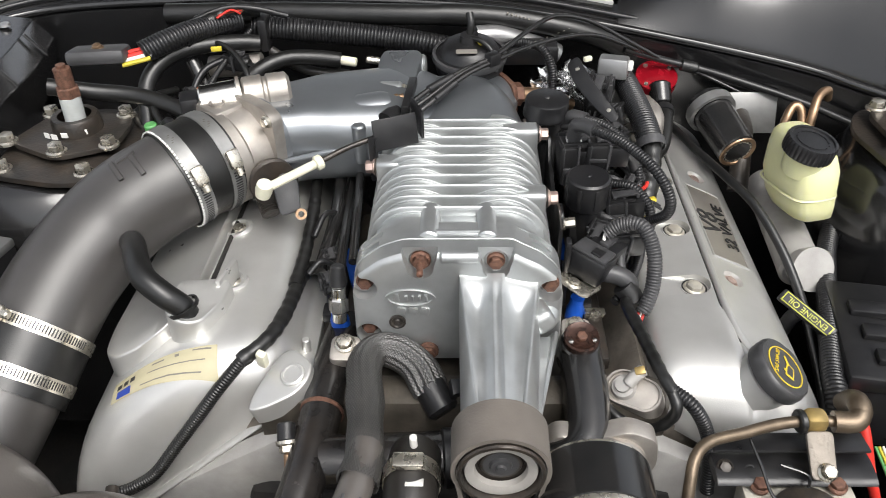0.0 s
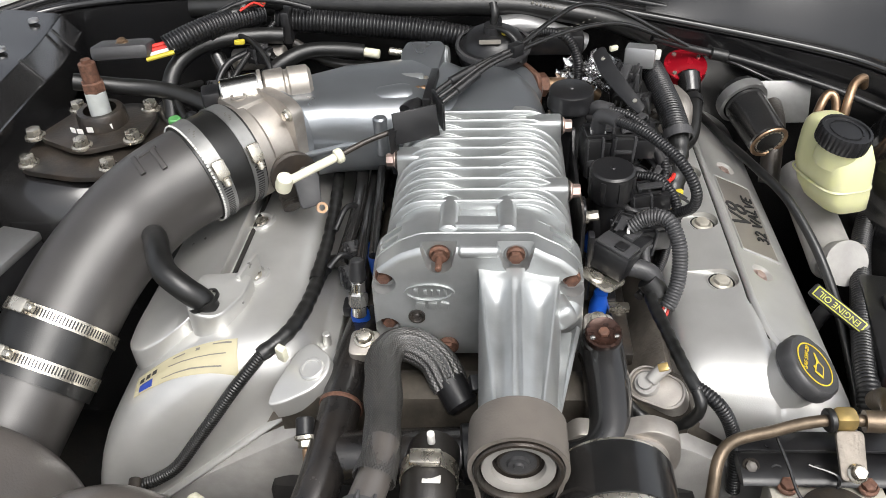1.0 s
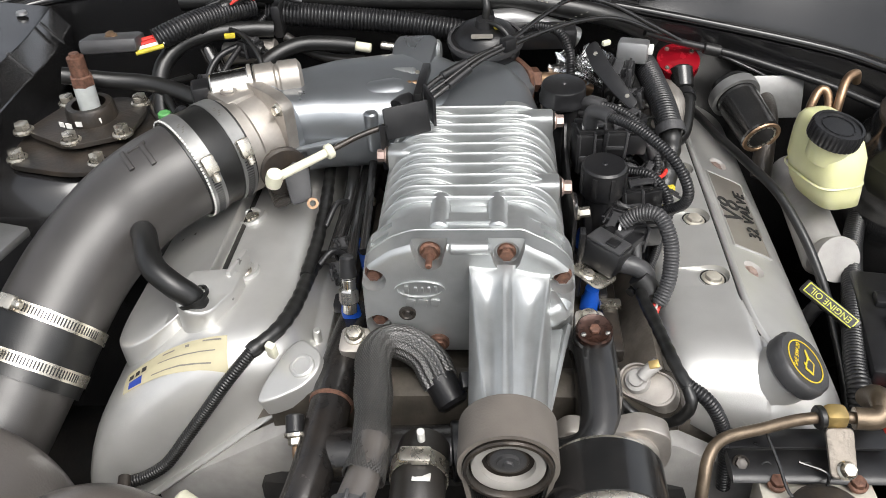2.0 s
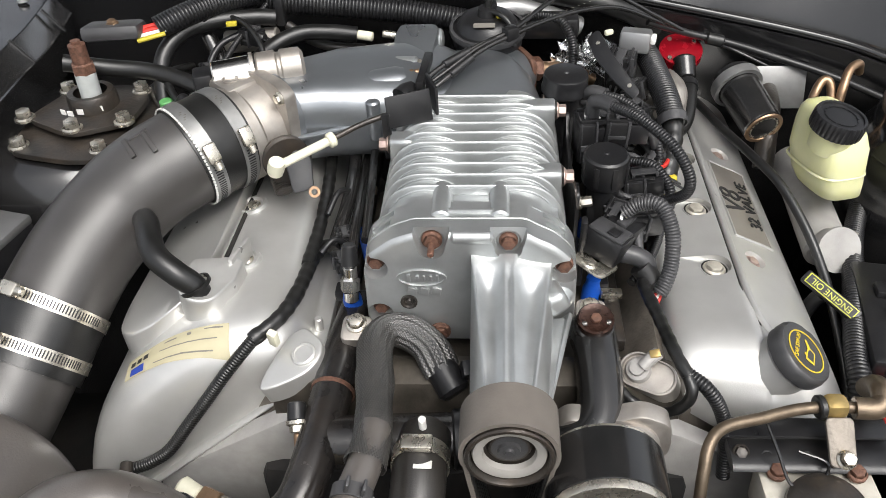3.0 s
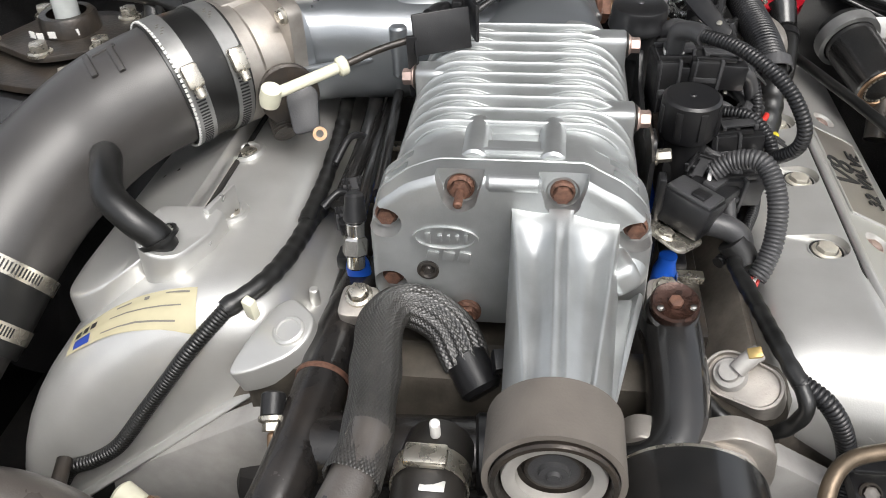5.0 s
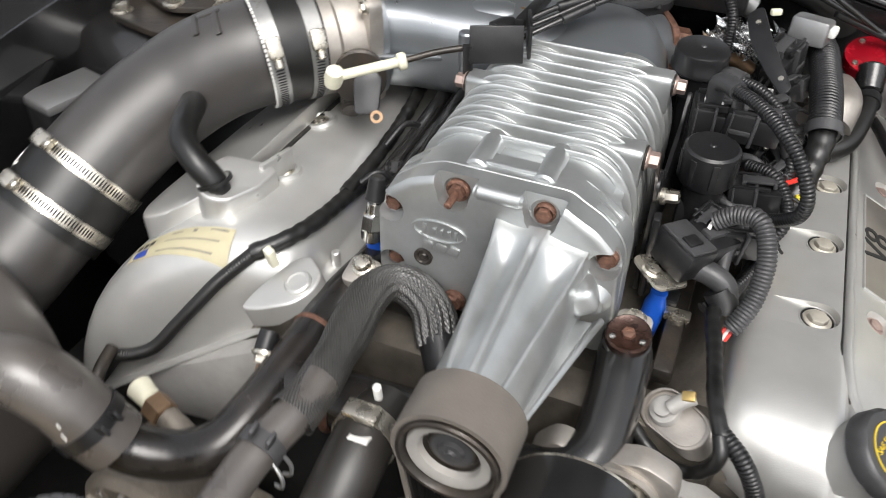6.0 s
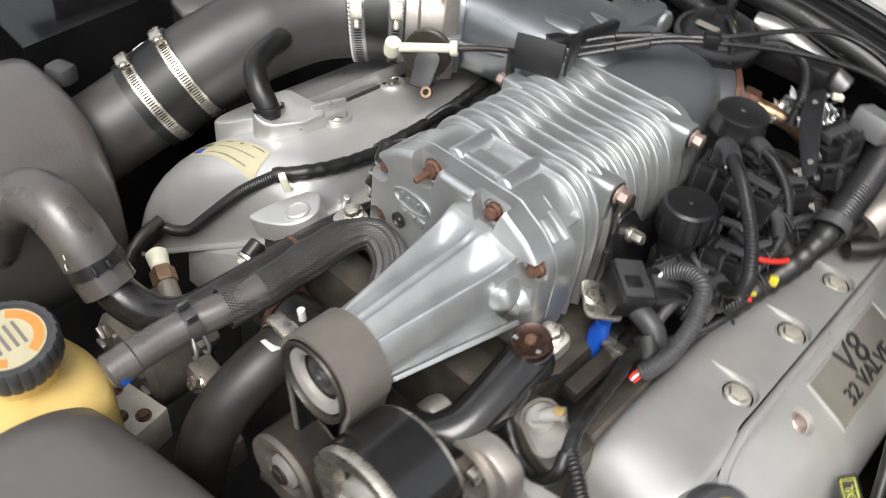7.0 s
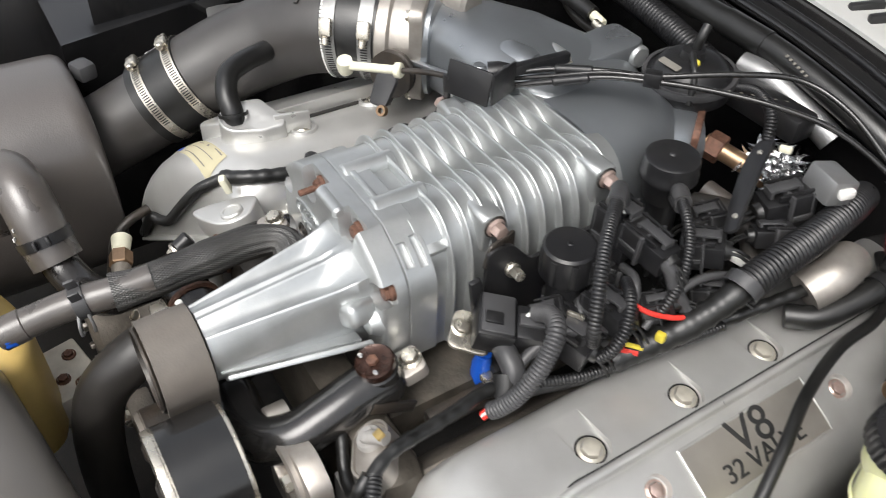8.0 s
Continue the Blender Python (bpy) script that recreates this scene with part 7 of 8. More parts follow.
for pts in ([(0.440, 0.985, 0.925), (0.446, 0.995, 0.962), (0.458, 1.008, 0.978), (0.468, 1.003, 0.972), (0.470, 0.982, 0.935)], [(0.474, 0.978, 0.925), (0.479, 0.992, 0.970), (0.490, 1.012, 0.990), (0.506, 1.026, 0.992), (0.514, 1.036, 0.975)]):
    hose("brake_line", pts, 0.0058, COPPER, "bare bronze-coloured brake line loop", "brake line", seg=14)

can = thing("charcoal_canister", (0.375, 1.04, 0.90), "glossy black canister with bright ringed end", "canister")
part("body", cyl((0.362, 1.085, 0.948), (0.390, 0.990, 0.918), 0.029, 0.0265, 0.004, 36), GLOSSBLK, can)
part("end_ring", revolve([(0.0205, 0.0), (0.0215, 0.002), (0.0255, 0.002), (0.0265, 0.0)], (0.390, 0.990, 0.918), (0.27, -0.91, -0.29), 36), COPPER, can, "worn bright end ring")
for i in range(18):
    a = 2 * math.pi * i / 18
    tr = frame_of((0.27, -0.91, -0.29))
    part("print_mark", box(Vector((0.390, 0.990, 0.918)) + tr @ Vector((0.0185 * math.cos(a), 0.0185 * math.sin(a), 0.0006)), (0.0045, 0.0022, 0.0008), 0, tr @ rot(z=math.degrees(a) + 90)), STEEL, can)
part("strap", revolve([(0.0290, -0.006), (0.0345, -0.006), (0.0350, 0.0), (0.0345, 0.008), (0.0290, 0.008), (0.0290, -0.006)], (0.3665, 1.066, 0.9425), (0.27, -0.91, -0.29), 36), BAND, can, "dull clamp strap")
solo("heat_plate", box((0.420, 1.088, 0.926), (0.10, 0.004, 0.060), 0.001, rot(x=-20)), BAND, "pale metal plate behind the canister", "plate")
hose("booster_pipe", [(0.420, 1.10, 0.92), (0.414, 1.05, 0.915), (0.404, 1.01, 0.895), (0.398, 0.98, 0.86)], 0.014, DARKMETAL, "rusty dark pipe beside the canister", "pipe")

hose("washer_hose", [(0.262, 1.110, 0.935), (0.300, 1.075, 0.925), (0.315, 1.035, 0.926), (0.324, 0.964, 0.937), (0.344, 0.894, 0.940), (0.368, 0.840, 0.932), (0.390, 0.79, 0.905), (0.408, 0.75, 0.868), (0.422, 0.715, 0.825), (0.428, 0.66, 0.78), (0.43, 0.60, 0.72)], 0.0056, RUBBER, "long black rubber hose beside the cam cover", "hose")
loom("wire_loom", [(0.575, 1.085, 0.905), (0.562, 1.05, 0.89), (0.525, 0.95, 0.862), (0.482, 0.855, 0.848), (0.450, 0.76, 0.848), (0.428, 0.69, 0.848), (0.414, 0.64, 0.846), (0.408, 0.60, 0.835), (0.41, 0.55, 0.76)], 0.0125, "long black corrugated loom down the fender side", pitch=0.0056, depth=0.002)

dip = thing("oil_dipstick", (0.40, 0.72, 0.80), "black dipstick handle with yellow engine oil label", "dipstick")
DT = rot(x=38, y=18, z=-44)
DC = Vector((0.405, 0.712, 0.867))
part("handle", box(DC, (0.072, 0.016, 0.010), 0.003, DT), PLASTIC, dip)
lab = part("label", box(DC + DT @ Vector((0, 0, 0.0052)), (0.064, 0.0125, 0.0008), 0.0002, DT), LIME, dip, "yellow-green label")
part("label_face", box(DC + DT @ Vector((0, 0, 0.0058)), (0.061, 0.0100, 0.0006), 0, DT), INKBLK, lab)
lm = Matrix.Translation(DC + DT @ Vector((0, 0, 0.0063))) @ DT.to_4x4() @ pose(0, 0, 0, 0, 0, 180)
part("letters", text_mesh("ENGINE OIL", 0.0098, lm, 0.0002), LIME, lab, "yellow letters ENGINE OIL")
part("stem", tube([DC + Vector((-0.004, 0.008, -0.004)), (0.396, 0.728, 0.845), (0.390, 0.735, 0.80), (0.385, 0.74, 0.72)], 0.0085), PLASTIC, dip)

# air conditioning line with its clamp
acl = thing("air_conditioning_line", (0.31, 0.52, 0.86), "bronze-grey metal air conditioning line with plated clamp", "pipe")
part("pipe", tube([(0.212, 0.430, 0.78), (0.214, 0.450, 0.84), (0.217, 0.468, 0.874), (0.224, 0.488, 0.892), (0.240, 0.503, 0.897), (0.276, 0.515, 0.896), (0.310, 0.526, 0.895), (0.340, 0.530, 0.895), (0.368, 0.529, 0.895)], 0.0056, 16, 10), BRASSY, acl)
part("elbow", tube([(0.362, 0.529, 0.895), (0.380, 0.528, 0.896), (0.388, 0.534, 0.900), (0.390, 0.546, 0.902), (0.396, 0.566, 0.885), (0.402, 0.585, 0.86)], 0.0105), BRASSY, acl)
ac = part("clamp", box((0.345, 0.530, 0.896), (0.022, 0.020, 0.019), 0.006), YELZINC, acl, "yellow-plated clamp")
part("tongue", prism(rounded([(-0.012, -0.045), (0.012, -0.045), (0.013, 0.0), (-0.013, 0.0)], 0.006), 0.003, (0.346, 0.520, 0.892), (0.0, -0.60, 0.80), hint=(0, 0.8, 0.6)), DULLALU, ac, "tarnished clamp tongue")
bolt(ac, (0.348, 0.488, 0.872), (0, -0.5, 0.86), STEEL, 0.0065, 0.010)
part("bush", cyl((0.328, 0.529, 0.895), (0.335, 0.530, 0.895), 0.0115), RUBBER, acl)
rail_f = thing("front_rail", (0.325, 0.510, 0.83), "dark-painted folded steel rail below the line", "rail")
part("web", sweep([Vector((0.252 + 0.0125 * i, 0.5105, 0.8505)) for i in range(13)], 0.022, 16, 0.30), PLASTIC, rail_f)
part("flange", box((0.326, 0.528, 0.8655), (0.150, 0.026, 0.0035), 0.0012, rot(x=-8)), PLASTIC, rail_f)
for x in (0.285, 0.322):
    part("hole_rim", revolve([(0.0035, 0.0), (0.0045, 0.0008), (0.0055, 0.0), (0.0035, -0.002)], (x, 0.5040, 0.8545), (0, -0.85, 0.52), 20), INKBLK, rail_f)
part("weld_nut", hex_head((0.262, 0.5060, 0.8560), (0, -0.6, 0.8), 0.0060, 0.004), DARKMETAL, rail_f)
blk = thing("valve_block", (0.325, 0.46, 0.80), "pale metal valve block with round dark cap", "valve block")
part("body", box((0.328, 0.464, 0.824), (0.105, 0.080, 0.045), 0.004, rot(z=-3, x=-8)), OFFWHITE, blk)
part("cap", revolve([(0, 0.012), (0.030, 0.012), (0.036, 0.008), (0.037, 0.0), (0, 0)], (0.325, 0.448, 0.847), (0, -0.14, 1), 40), DARKMETAL, blk)
for x in (0.292, 0.364):
    part("bolt", hex_head((x, 0.490, 0.850), (0, -0.14, 1), 0.007, 0.006), RUST, blk, "rusty bolt")
lbl = part("label", box((0.345, 0.446, 0.8602), (0.028, 0.014, 0.0008), 0, rot(x=-8)), INKBLK, blk, "small warning label")
part("warning_sign", prism([(-0.006, -0.005), (0.006, -0.005), (0.0, 0.006)], 0.0006, (0.353, 0.446, 0.8610), (0, -0.14, 1), hint=(0, 1, 0), bevel=0), LIME, lbl)
for x in (0.336, 0.343):
    part("printed_bar", box((x, 0.446, 0.8610), (0.004, 0.010, 0.0006), 0, rot(x=-8)), LIME, lbl)
hose("thin_cable", [(0.283, 0.52, 0.885), (0.290, 0.495, 0.872), (0.298, 0.470, 0.858), (0.318, 0.466, 0.858), (0.335, 0.49, 0.862), (0.31, 0.50, 0.868)], 0.0016, GLOSSBLK, "thin looping black cable over the block", "cable", seg=8)

fuse = thing("fuse_box", (0.50, 0.68, 0.80), "black plastic fuse box with stepped lid", "fuse box")
part("body", box((0.492, 0.690, 0.800), (0.11, 0.16, 0.09), 0.008, rot(z=-10)), PLASTIC, fuse)
part("lid", box((0.492, 0.690, 0.852), (0.116, 0.168, 0.022), 0.006, rot(z=-10)), PLASTIC, fuse)
for y in (0.64, 0.68, 0.72):
    part("lid_step", box((0.487, y, 0.866), (0.06, 0.022, 0.010), 0.003, rot(z=-10)), PLASTIC, fuse)
part("latch", box((0.438, 0.670, 0.84), (0.012, 0.03, 0.04), 0.003, rot(z=-10)), GRAYPL, fuse)
hose("red_cable", [(0.432, 0.615, 0.82), (0.424, 0.600, 0.840), (0.428, 0.575, 0.83), (0.44, 0.55, 0.78), (0.47, 0.53, 0.70)], 0.0055, REDWIRE, "red battery cable beside the fuse box", "cable")
for k, m in enumerate((GREENPL, YELWIRE, INKWHITE)):
    hose("thin_wire", [(0.455 + 0.004 * k, 0.585, 0.79), (0.460 + 0.004 * k, 0.55, 0.775), (0.463 + 0.003 * k, 0.535, 0.75)], 0.0016, m, "thin coloured wire beside the fuse box", "wire", seg=8)
structure("driver_apron", box((0.62, 0.52, 0.70), (0.26, 0.6, 0.12), 0.02), BODY, "black painted apron under the fuse box", "inner fender")

# ---- strut towers ----
def strut_tower(sx, label, full):
    x0 = -0.485 if sx < 0 else 0.595
    tower = thing("strut_tower", (x0, 0.93, 0.70), label, "strut tower", "strut towers")
    part("tower", loft([[(x0 + sx * 0.06 + r * math.cos(a) * 1.15, 0.93 + r * math.sin(a), z) for a in (2 * math.pi * i / 40 for i in range(40))] for r, z in ((0.165, 0.62), (0.150, 0.80), (0.135, 0.93), (0.12, 0.962), (0.10, 0.970), (0.03, 0.970))]), BODY, tower, angle=50)
    base = rounded([(-0.085, -0.075), (0.01, -0.098), (0.070, -0.085), (0.090, 0.02), (0.065, 0.075), (-0.03, 0.085), (-0.09, 0.03)], 0.025, 5)
    part("camber_plate", prism([(sx * -p[0], p[1]) for p in base], 0.007, (x0, 0.915, 0.975), (0, 0, 1), hint=(0, 1, 0), bevel=0.002), DARKMETAL, tower, "dark steel camber plate")
    top = rounded([(-0.078, -0.030), (-0.005, -0.070), (0.062, -0.040), (0.066, 0.03), (0.03, 0.060), (-0.05, 0.045)], 0.02, 5)
    part("top_plate", prism([(sx * -p[0], p[1]) for p in top], 0.007, (x0, 0.925, 0.990), (0, 0, 1), hint=(0, 1, 0), bevel=0.002), DARKMETAL, tower, "dark steel top plate")
    part("bearing_ring", revolve([(0.021, 0.020), (0.028, 0.020), (0.0305, 0.016), (0.0315, 0.0), (0, 0)], (x0, 0.928, 0.997), (0, 0, 1), 40), DARKMETAL, tower)
    for dx, dy, z in ((-0.078, -0.030, 0.997), (-0.005, -0.056, 0.997), (0.055, -0.040, 0.997), (0.050, 0.040, 0.997), (-0.05, 0.042, 0.997), (-0.072, -0.072, 0.982), (0.035, -0.082, 0.982)):
        bolt(tower, (x0 + dx * (1 if sx < 0 else -1), 0.925 + dy, z), (0, 0, 1), STEEL, 0.0095, 0.011, label="plated flange nut")
    return tower, x0


lt, lx = strut_tower(-1, "black strut tower with camber plates and plated nuts", True)
part("spacer", cyl((lx, 0.928, 1.005), (lx, 0.931, 1.042), 0.0130, bevel=0.002), SPACER, lt, "chalky white spacer tube")
part("nut", cyl((lx, 0.931, 1.040), (lx, 0.932, 1.054), 0.0148, seg=6), RUST, lt, "rusty nut")
part("rod_end", revolve([(0, 0.030), (0.006, 0.030), (0.006, 0.026), (0.0105, 0.025), (0.0108, 0.0), (0, 0)], (lx, 0.932, 1.053), (0, 0.03, 1), 20), RUST, lt, "rusty threaded rod end")
for i in range(5):
    part("printed_mark", box((lx - 0.026 + 0.011 * i, 0.892 + 0.004 * abs(i - 1), 1.004), (0.008, 0.001, 0.007), 0, rot(z=-24 + 12 * i)), INKWHITE, lt)
rt, rx = strut_tower(1, "black strut tower with plated nuts", False)

# passenger side small things
fan = thing("battery_terminal_cover", (-0.46, 0.975, 1.05), "grey plastic cover with bolt and red wires", "terminal cover")
part("cover", box((-0.458, 0.985, 1.072), (0.075, 0.045, 0.020), 0.007, rot(z=6, x=-12)), GRAYPL, fan)
bolt(fan, (-0.455, 0.980, 1.083), (0, -0.2, 1), COPPER, 0.006, 0.006)
for k, m in enumerate((REDWIRE, REDWIRE, INKWHITE, YELWIRE)):
    part("wire", tube([(-0.425, 0.990 - 0.006 * k, 1.072 - 0.003 * k), (-0.410, 0.995 - 0.006 * k, 1.074 - 0.003 * k), (-0.392, 1.000 - 0.005 * k, 1.076 - 0.003 * k)], 0.0030, 8), m, fan)
loom("wire_loom", [(-0.405, 0.995, 1.070), (-0.375, 1.015, 1.078), (-0.345, 1.045, 1.080), (-0.30, 1.09, 1.075)], 0.0150, "black corrugated loom with frayed mouth", pitch=0.0056, depth=0.002)
taped("wiring_harness", [(-0.360, 1.03, 1.070), (-0.33, 1.06, 1.085), (-0.30, 1.09, 1.090), (-0.27, 1.10, 1.085)], 0.010, "taped wire bundle above the strut tower")
for k in range(4):
    hose("frayed_wire", [(-0.318, 1.055 + 0.004 * k, 1.092), (-0.300, 1.062 + 0.003 * k, 1.100 - 0.002 * k), (-0.285, 1.055 + 0.004 * k, 1.098)], 0.0016, REDWIRE if k % 2 == 0 else COPPER, "frayed bare wire end", "wire", seg=8)
loom("large_loom", [(-0.285, 1.105, 1.060), (-0.20, 1.110, 1.050), (-0.10, 1.112, 1.038), (-0.02, 1.108, 1.026), (0.02, 1.12, 1.01)], 0.0165, "thick black corrugated loom along the firewall", pitch=0.0062, depth=0.0024)
solo("loom_strap", box((-0.268, 1.100, 1.055), (0.014, 0.042, 0.048), 0.005, rot(z=4)), PLASTIC, "wide black strap round the firewall loom", "strap")
hose("vacuum_hose", [(-0.300, 0.985, 1.010), (-0.270, 1.030, 1.025), (-0.235, 1.052, 1.034), (-0.195, 1.060, 1.032), (-0.158, 1.062, 1.027)], 0.0105, RUBBER, "dull black rubber hose to the plenum", "hose")
solo("hose_nipple", cyl((-0.158, 1.062, 1.027), (-0.136, 1.060, 1.024), 0.0065), WHITEPL, "pale plastic nipple at the hose's end", "nipple")
hose("coolant_hose", [(-0.520, 0.950, 1.045), (-0.470, 0.965, 1.030), (-0.420, 0.970, 1.022), (-0.370, 0.955, 1.015), (-0.325, 0.930, 1.005), (-0.30, 0.91, 0.99)], 0.0110, RUBBER, "black rubber hose passing behind the strut post", "hose")
hose("coolant_hose", [(-0.405, 0.955, 0.985), (-0.405, 0.985, 1.030), (-0.385, 1.015, 1.052), (-0.35, 1.04, 1.058), (-0.30, 1.06, 1.055), (-0.27, 1.07, 1.05)], 0.0110, RUBBER, "black rubber hose rising to the firewall", "hose")
hose("coolant_hose", [(-0.36, 1.045, 1.035), (-0.345, 1.030, 1.010), (-0.325, 1.005, 0.99), (-0.29, 0.99, 0.98)], 0.011, GLOSSBLK, "shiny black hose below the loom", "hose")
loom("wire_loom", [(-0.285, 1.09, 1.06), (-0.315, 1.03, 1.035), (-0.335, 0.97, 1.01), (-0.345, 0.93, 0.985)], 0.0042, "thin black corrugated wire", pitch=0.004)
solo("solenoid", cyl((-0.345, 1.07, 1.015), (-0.270, 1.07, 1.020), 0.0155, bevel=0.002), RAWALU, "bare metal solenoid behind the valve", "solenoid")
vs = thing("small_vacuum_switch", (-0.375, 0.92, 0.97), "small black vacuum switch with green cap", "vacuum switch")
part("body", cyl((-0.372, 0.925, 0.965), (-0.372, 0.925, 1.000), 0.013, bevel=0.002), PLASTIC, vs)
part("green_cap", cyl((-0.392, 0.932, 0.985), (-0.392, 0.932, 1.000), 0.0085), GREENPL, vs, "green cap")
part("stalk", tube([(-0.372, 0.925, 0.998), (-0.362, 0.92, 1.008), (-0.352, 0.905, 1.000), (-0.350, 0.89, 0.985)], 0.007), PLASTIC, vs)
part("pipe", tube([(-0.345, 0.905, 0.99), (-0.352, 0.885, 1.005), (-0.36, 0.865, 1.0), (-0.372, 0.845, 0.985)], 0.0075), DARKMETAL, vs)
part("clip", revolve([(0.0085, -0.004), (0.0105, -0.004), (0.0105, 0.004), (0.0085, 0.004), (0.0085, -0.004)], (-0.352, 0.884, 1.005), (-0.3, -0.7, 0.4), 20), CHROME, vs)
for pts, r, m, what in (
        ([(-0.335, 0.985, 0.975), (-0.352, 1.000, 1.005), (-0.340, 1.025, 1.030), (-0.310, 1.045, 1.040)], 0.0045, PLASTIC, "thin black wire beside the throttle"),
        ([(-0.372, 0.925, 0.998), (-0.390, 0.950, 1.010), (-0.400, 0.985, 1.012), (-0.385, 1.030, 1.000)], 0.0050, RUBBER, "thin black vacuum hose by the strut tower"),
        ([(-0.400, 0.940, 0.980), (-0.420, 0.965, 0.990), (-0.430, 1.000, 0.985), (-0.410, 1.050, 0.970)], 0.0060, HOSEBLK, "dull black hose low by the strut tower"),
        ([(-0.330, 1.050, 1.062), (-0.300, 1.030, 1.058), (-0.275, 1.000, 1.040), (-0.270, 0.975, 1.020)], 0.0038, RUBBER, "thin black wire to the idle valve"),
        ([(-0.260, 1.090, 1.030), (-0.225, 1.078, 1.012), (-0.190, 1.072, 1.004), (-0.150, 1.075, 1.000)], 0.0070, HOSEBLK, "dull black hose below the firewall loom"),
        ([(-0.350, 1.060, 1.088), (-0.310, 1.075, 1.098), (-0.270, 1.082, 1.094), (-0.230, 1.090, 1.080)], 0.0042, PLASTIC, "thin black corrugated wire on the loom"),
        ([(-0.362, 0.900, 0.975), (-0.375, 0.885, 0.985), (-0.392, 0.880, 0.978), (-0.405, 0.895, 0.960)], 0.0055, HOSEBLK, "dull black hose stub by the intake tube"),
        ([(-0.160, 0.760, 0.945), (-0.150, 0.785, 0.958), (-0.140, 0.800, 0.950), (-0.136, 0.820, 0.930)], 0.0034, PLASTIC, "thin black injector wire"),
        ([(-0.158, 0.700, 0.938), (-0.146, 0.712, 0.946), (-0.136, 0.718, 0.938), (-0.130, 0.722, 0.925)], 0.0034, PLASTIC, "thin black injector wire")):
    hose("thin_hose" if r > 0.0044 else "thin_wire", pts, r, m, what, "hose" if r > 0.0044 else "wire", seg=10)
plug_block("connector", (-0.352, 1.000, 1.000), (0.024, 0.030, 0.024), rot(x=15, z=20), "small black connector by the strut tower")
plug_block("connector", (-0.298, 1.045, 1.035), (0.030, 0.026, 0.022), rot(z=-25), "small black connector below the loom")
solo("yellow_tab", box((-0.318, 1.028, 1.060), (0.014, 0.006, 0.006), 0.001, rot(z=10)), YELWIRE, "small yellow plastic tab on a connector", "tab")
relay = thing("relay_box", (-0.555, 0.735, 0.88), "black plastic relay box with pale flat lid", "relay box")
part("body", box((-0.565, 0.745, 0.895), (0.055, 0.085, 0.05), 0.004, rot(z=-14)), PLASTIC, relay)
part("lid", box((-0.565, 0.745, 0.925), (0.056, 0.086, 0.012), 0.003, rot(z=-14)), GALV, relay, "pale flat lid")

# ---- inner fenders, cowl and firewall trim ----
def rail_line(z, off=0.0):
    return [(-0.74, 1.10 + off, z + 0.02), (-0.62, 1.18 + off, z + 0.03), (-0.40, 1.20 + off, z + 0.035), (-0.1, 1.20 + off, z + 0.03), (0.10, 1.185 + off, z + 0.018), (0.30, 1.15 + off, z - 0.008), (0.49, 1.10 + off, z - 0.035), (0.58, 1.05 + off, z - 0.05), (0.74, 0.94 + off, z - 0.07)]


def ribbon(a, b, thick=0.004, steps=8):
    la, lb = smooth_path(a, steps), smooth_path(b, steps)
    bm = bmesh.new()
    va = [bm.verts.new(p) for p in la]
    vb = [bm.verts.new(p) for p in lb]
    for i in range(len(va) - 1):
        bm.faces.new((va[i], va[i + 1], vb[i + 1], vb[i]))
    bmesh.ops.recalc_face_normals(bm, faces=bm.faces)
    bmesh.ops.solidify(bm, geom=list(bm.faces), thickness=thick)
    return bm


structure("firewall_panel", ribbon(rail_line(1.02, 0.0), rail_line(0.60, 0.03)), BODY, "black painted firewall panel", "firewall")
structure("cowl_panel", ribbon(rail_line(1.022, 0.004), [(x, y + 0.032, z + 0.012) for x, y, z in rail_line(1.022)]), BODY, "glossy black painted cowl panel", "cowl")
structure("rail", sweep(smooth_path(rail_line(1.026, 0.006), 8), 0.006, 10), BODY, "black folded edge of the firewall", "trim")
structure("trim", sweep(smooth_path([(x, y + 0.030, z + 0.014) for x, y, z in rail_line(1.022) if x < 0.35], 8), 0.0045, 12), PLASTIC, "thin black rubber strip on the cowl", "trim")
structure("cowl_shelf", ribbon([(x, y + 0.030, z + 0.011) for x, y, z in rail_line(1.022)], [(x, y + 0.064, z + 0.018) for x, y, z in rail_line(1.022)]), BODY, "black cowl shelf behind the strip", "cowl")
seal = thing("hood_seal", (0.0, 1.142, 1.04), "fat black rubber tube along the firewall with pale print", "seal")
part("tube", sweep(smooth_path([(-0.42, 1.150, 1.062), (-0.25, 1.146, 1.064), (-0.08, 1.138, 1.062), (0.04, 1.140, 1.058), (0.12, 1.142, 1.046), (0.19, 1.145, 1.028), (0.245, 1.155, 1.002), (0.26, 1.16, 0.98)], 10), 0.0150, 18), RUBBER, seal)
part("joint_sleeve", sweep(smooth_path([(-0.02, 1.1385, 1.0608), (0.0, 1.139, 1.0600), (0.04, 1.140, 1.058)], 6), 0.0162, 18), RUBBER, seal)
for k in range(6):
    part("printed_mark", box((0.075 + 0.006 * k, 1.1275 - 0.0004 * k, 1.0655 - 0.0016 * k), (0.0028, 0.0035, 0.0006), 0, rot(x=24, y=12)), INKGREY, seal, "small pale print")
hose("firewall_cable", [(0.24, 1.100, 1.022), (0.30, 1.110, 1.000), (0.36, 1.108, 0.985), (0.42, 1.10, 0.968), (0.50, 1.075, 0.948), (0.57, 1.035, 0.93)], 0.0052, PLASTIC, "smooth black cable along the firewall edge", "cable")
solo("cable_clip", cyl((0.325, 1.110, 0.993), (0.350, 1.109, 0.987), 0.0085, bevel=0.002), RUBBER, "black rubber clip round the firewall cable", "clip")
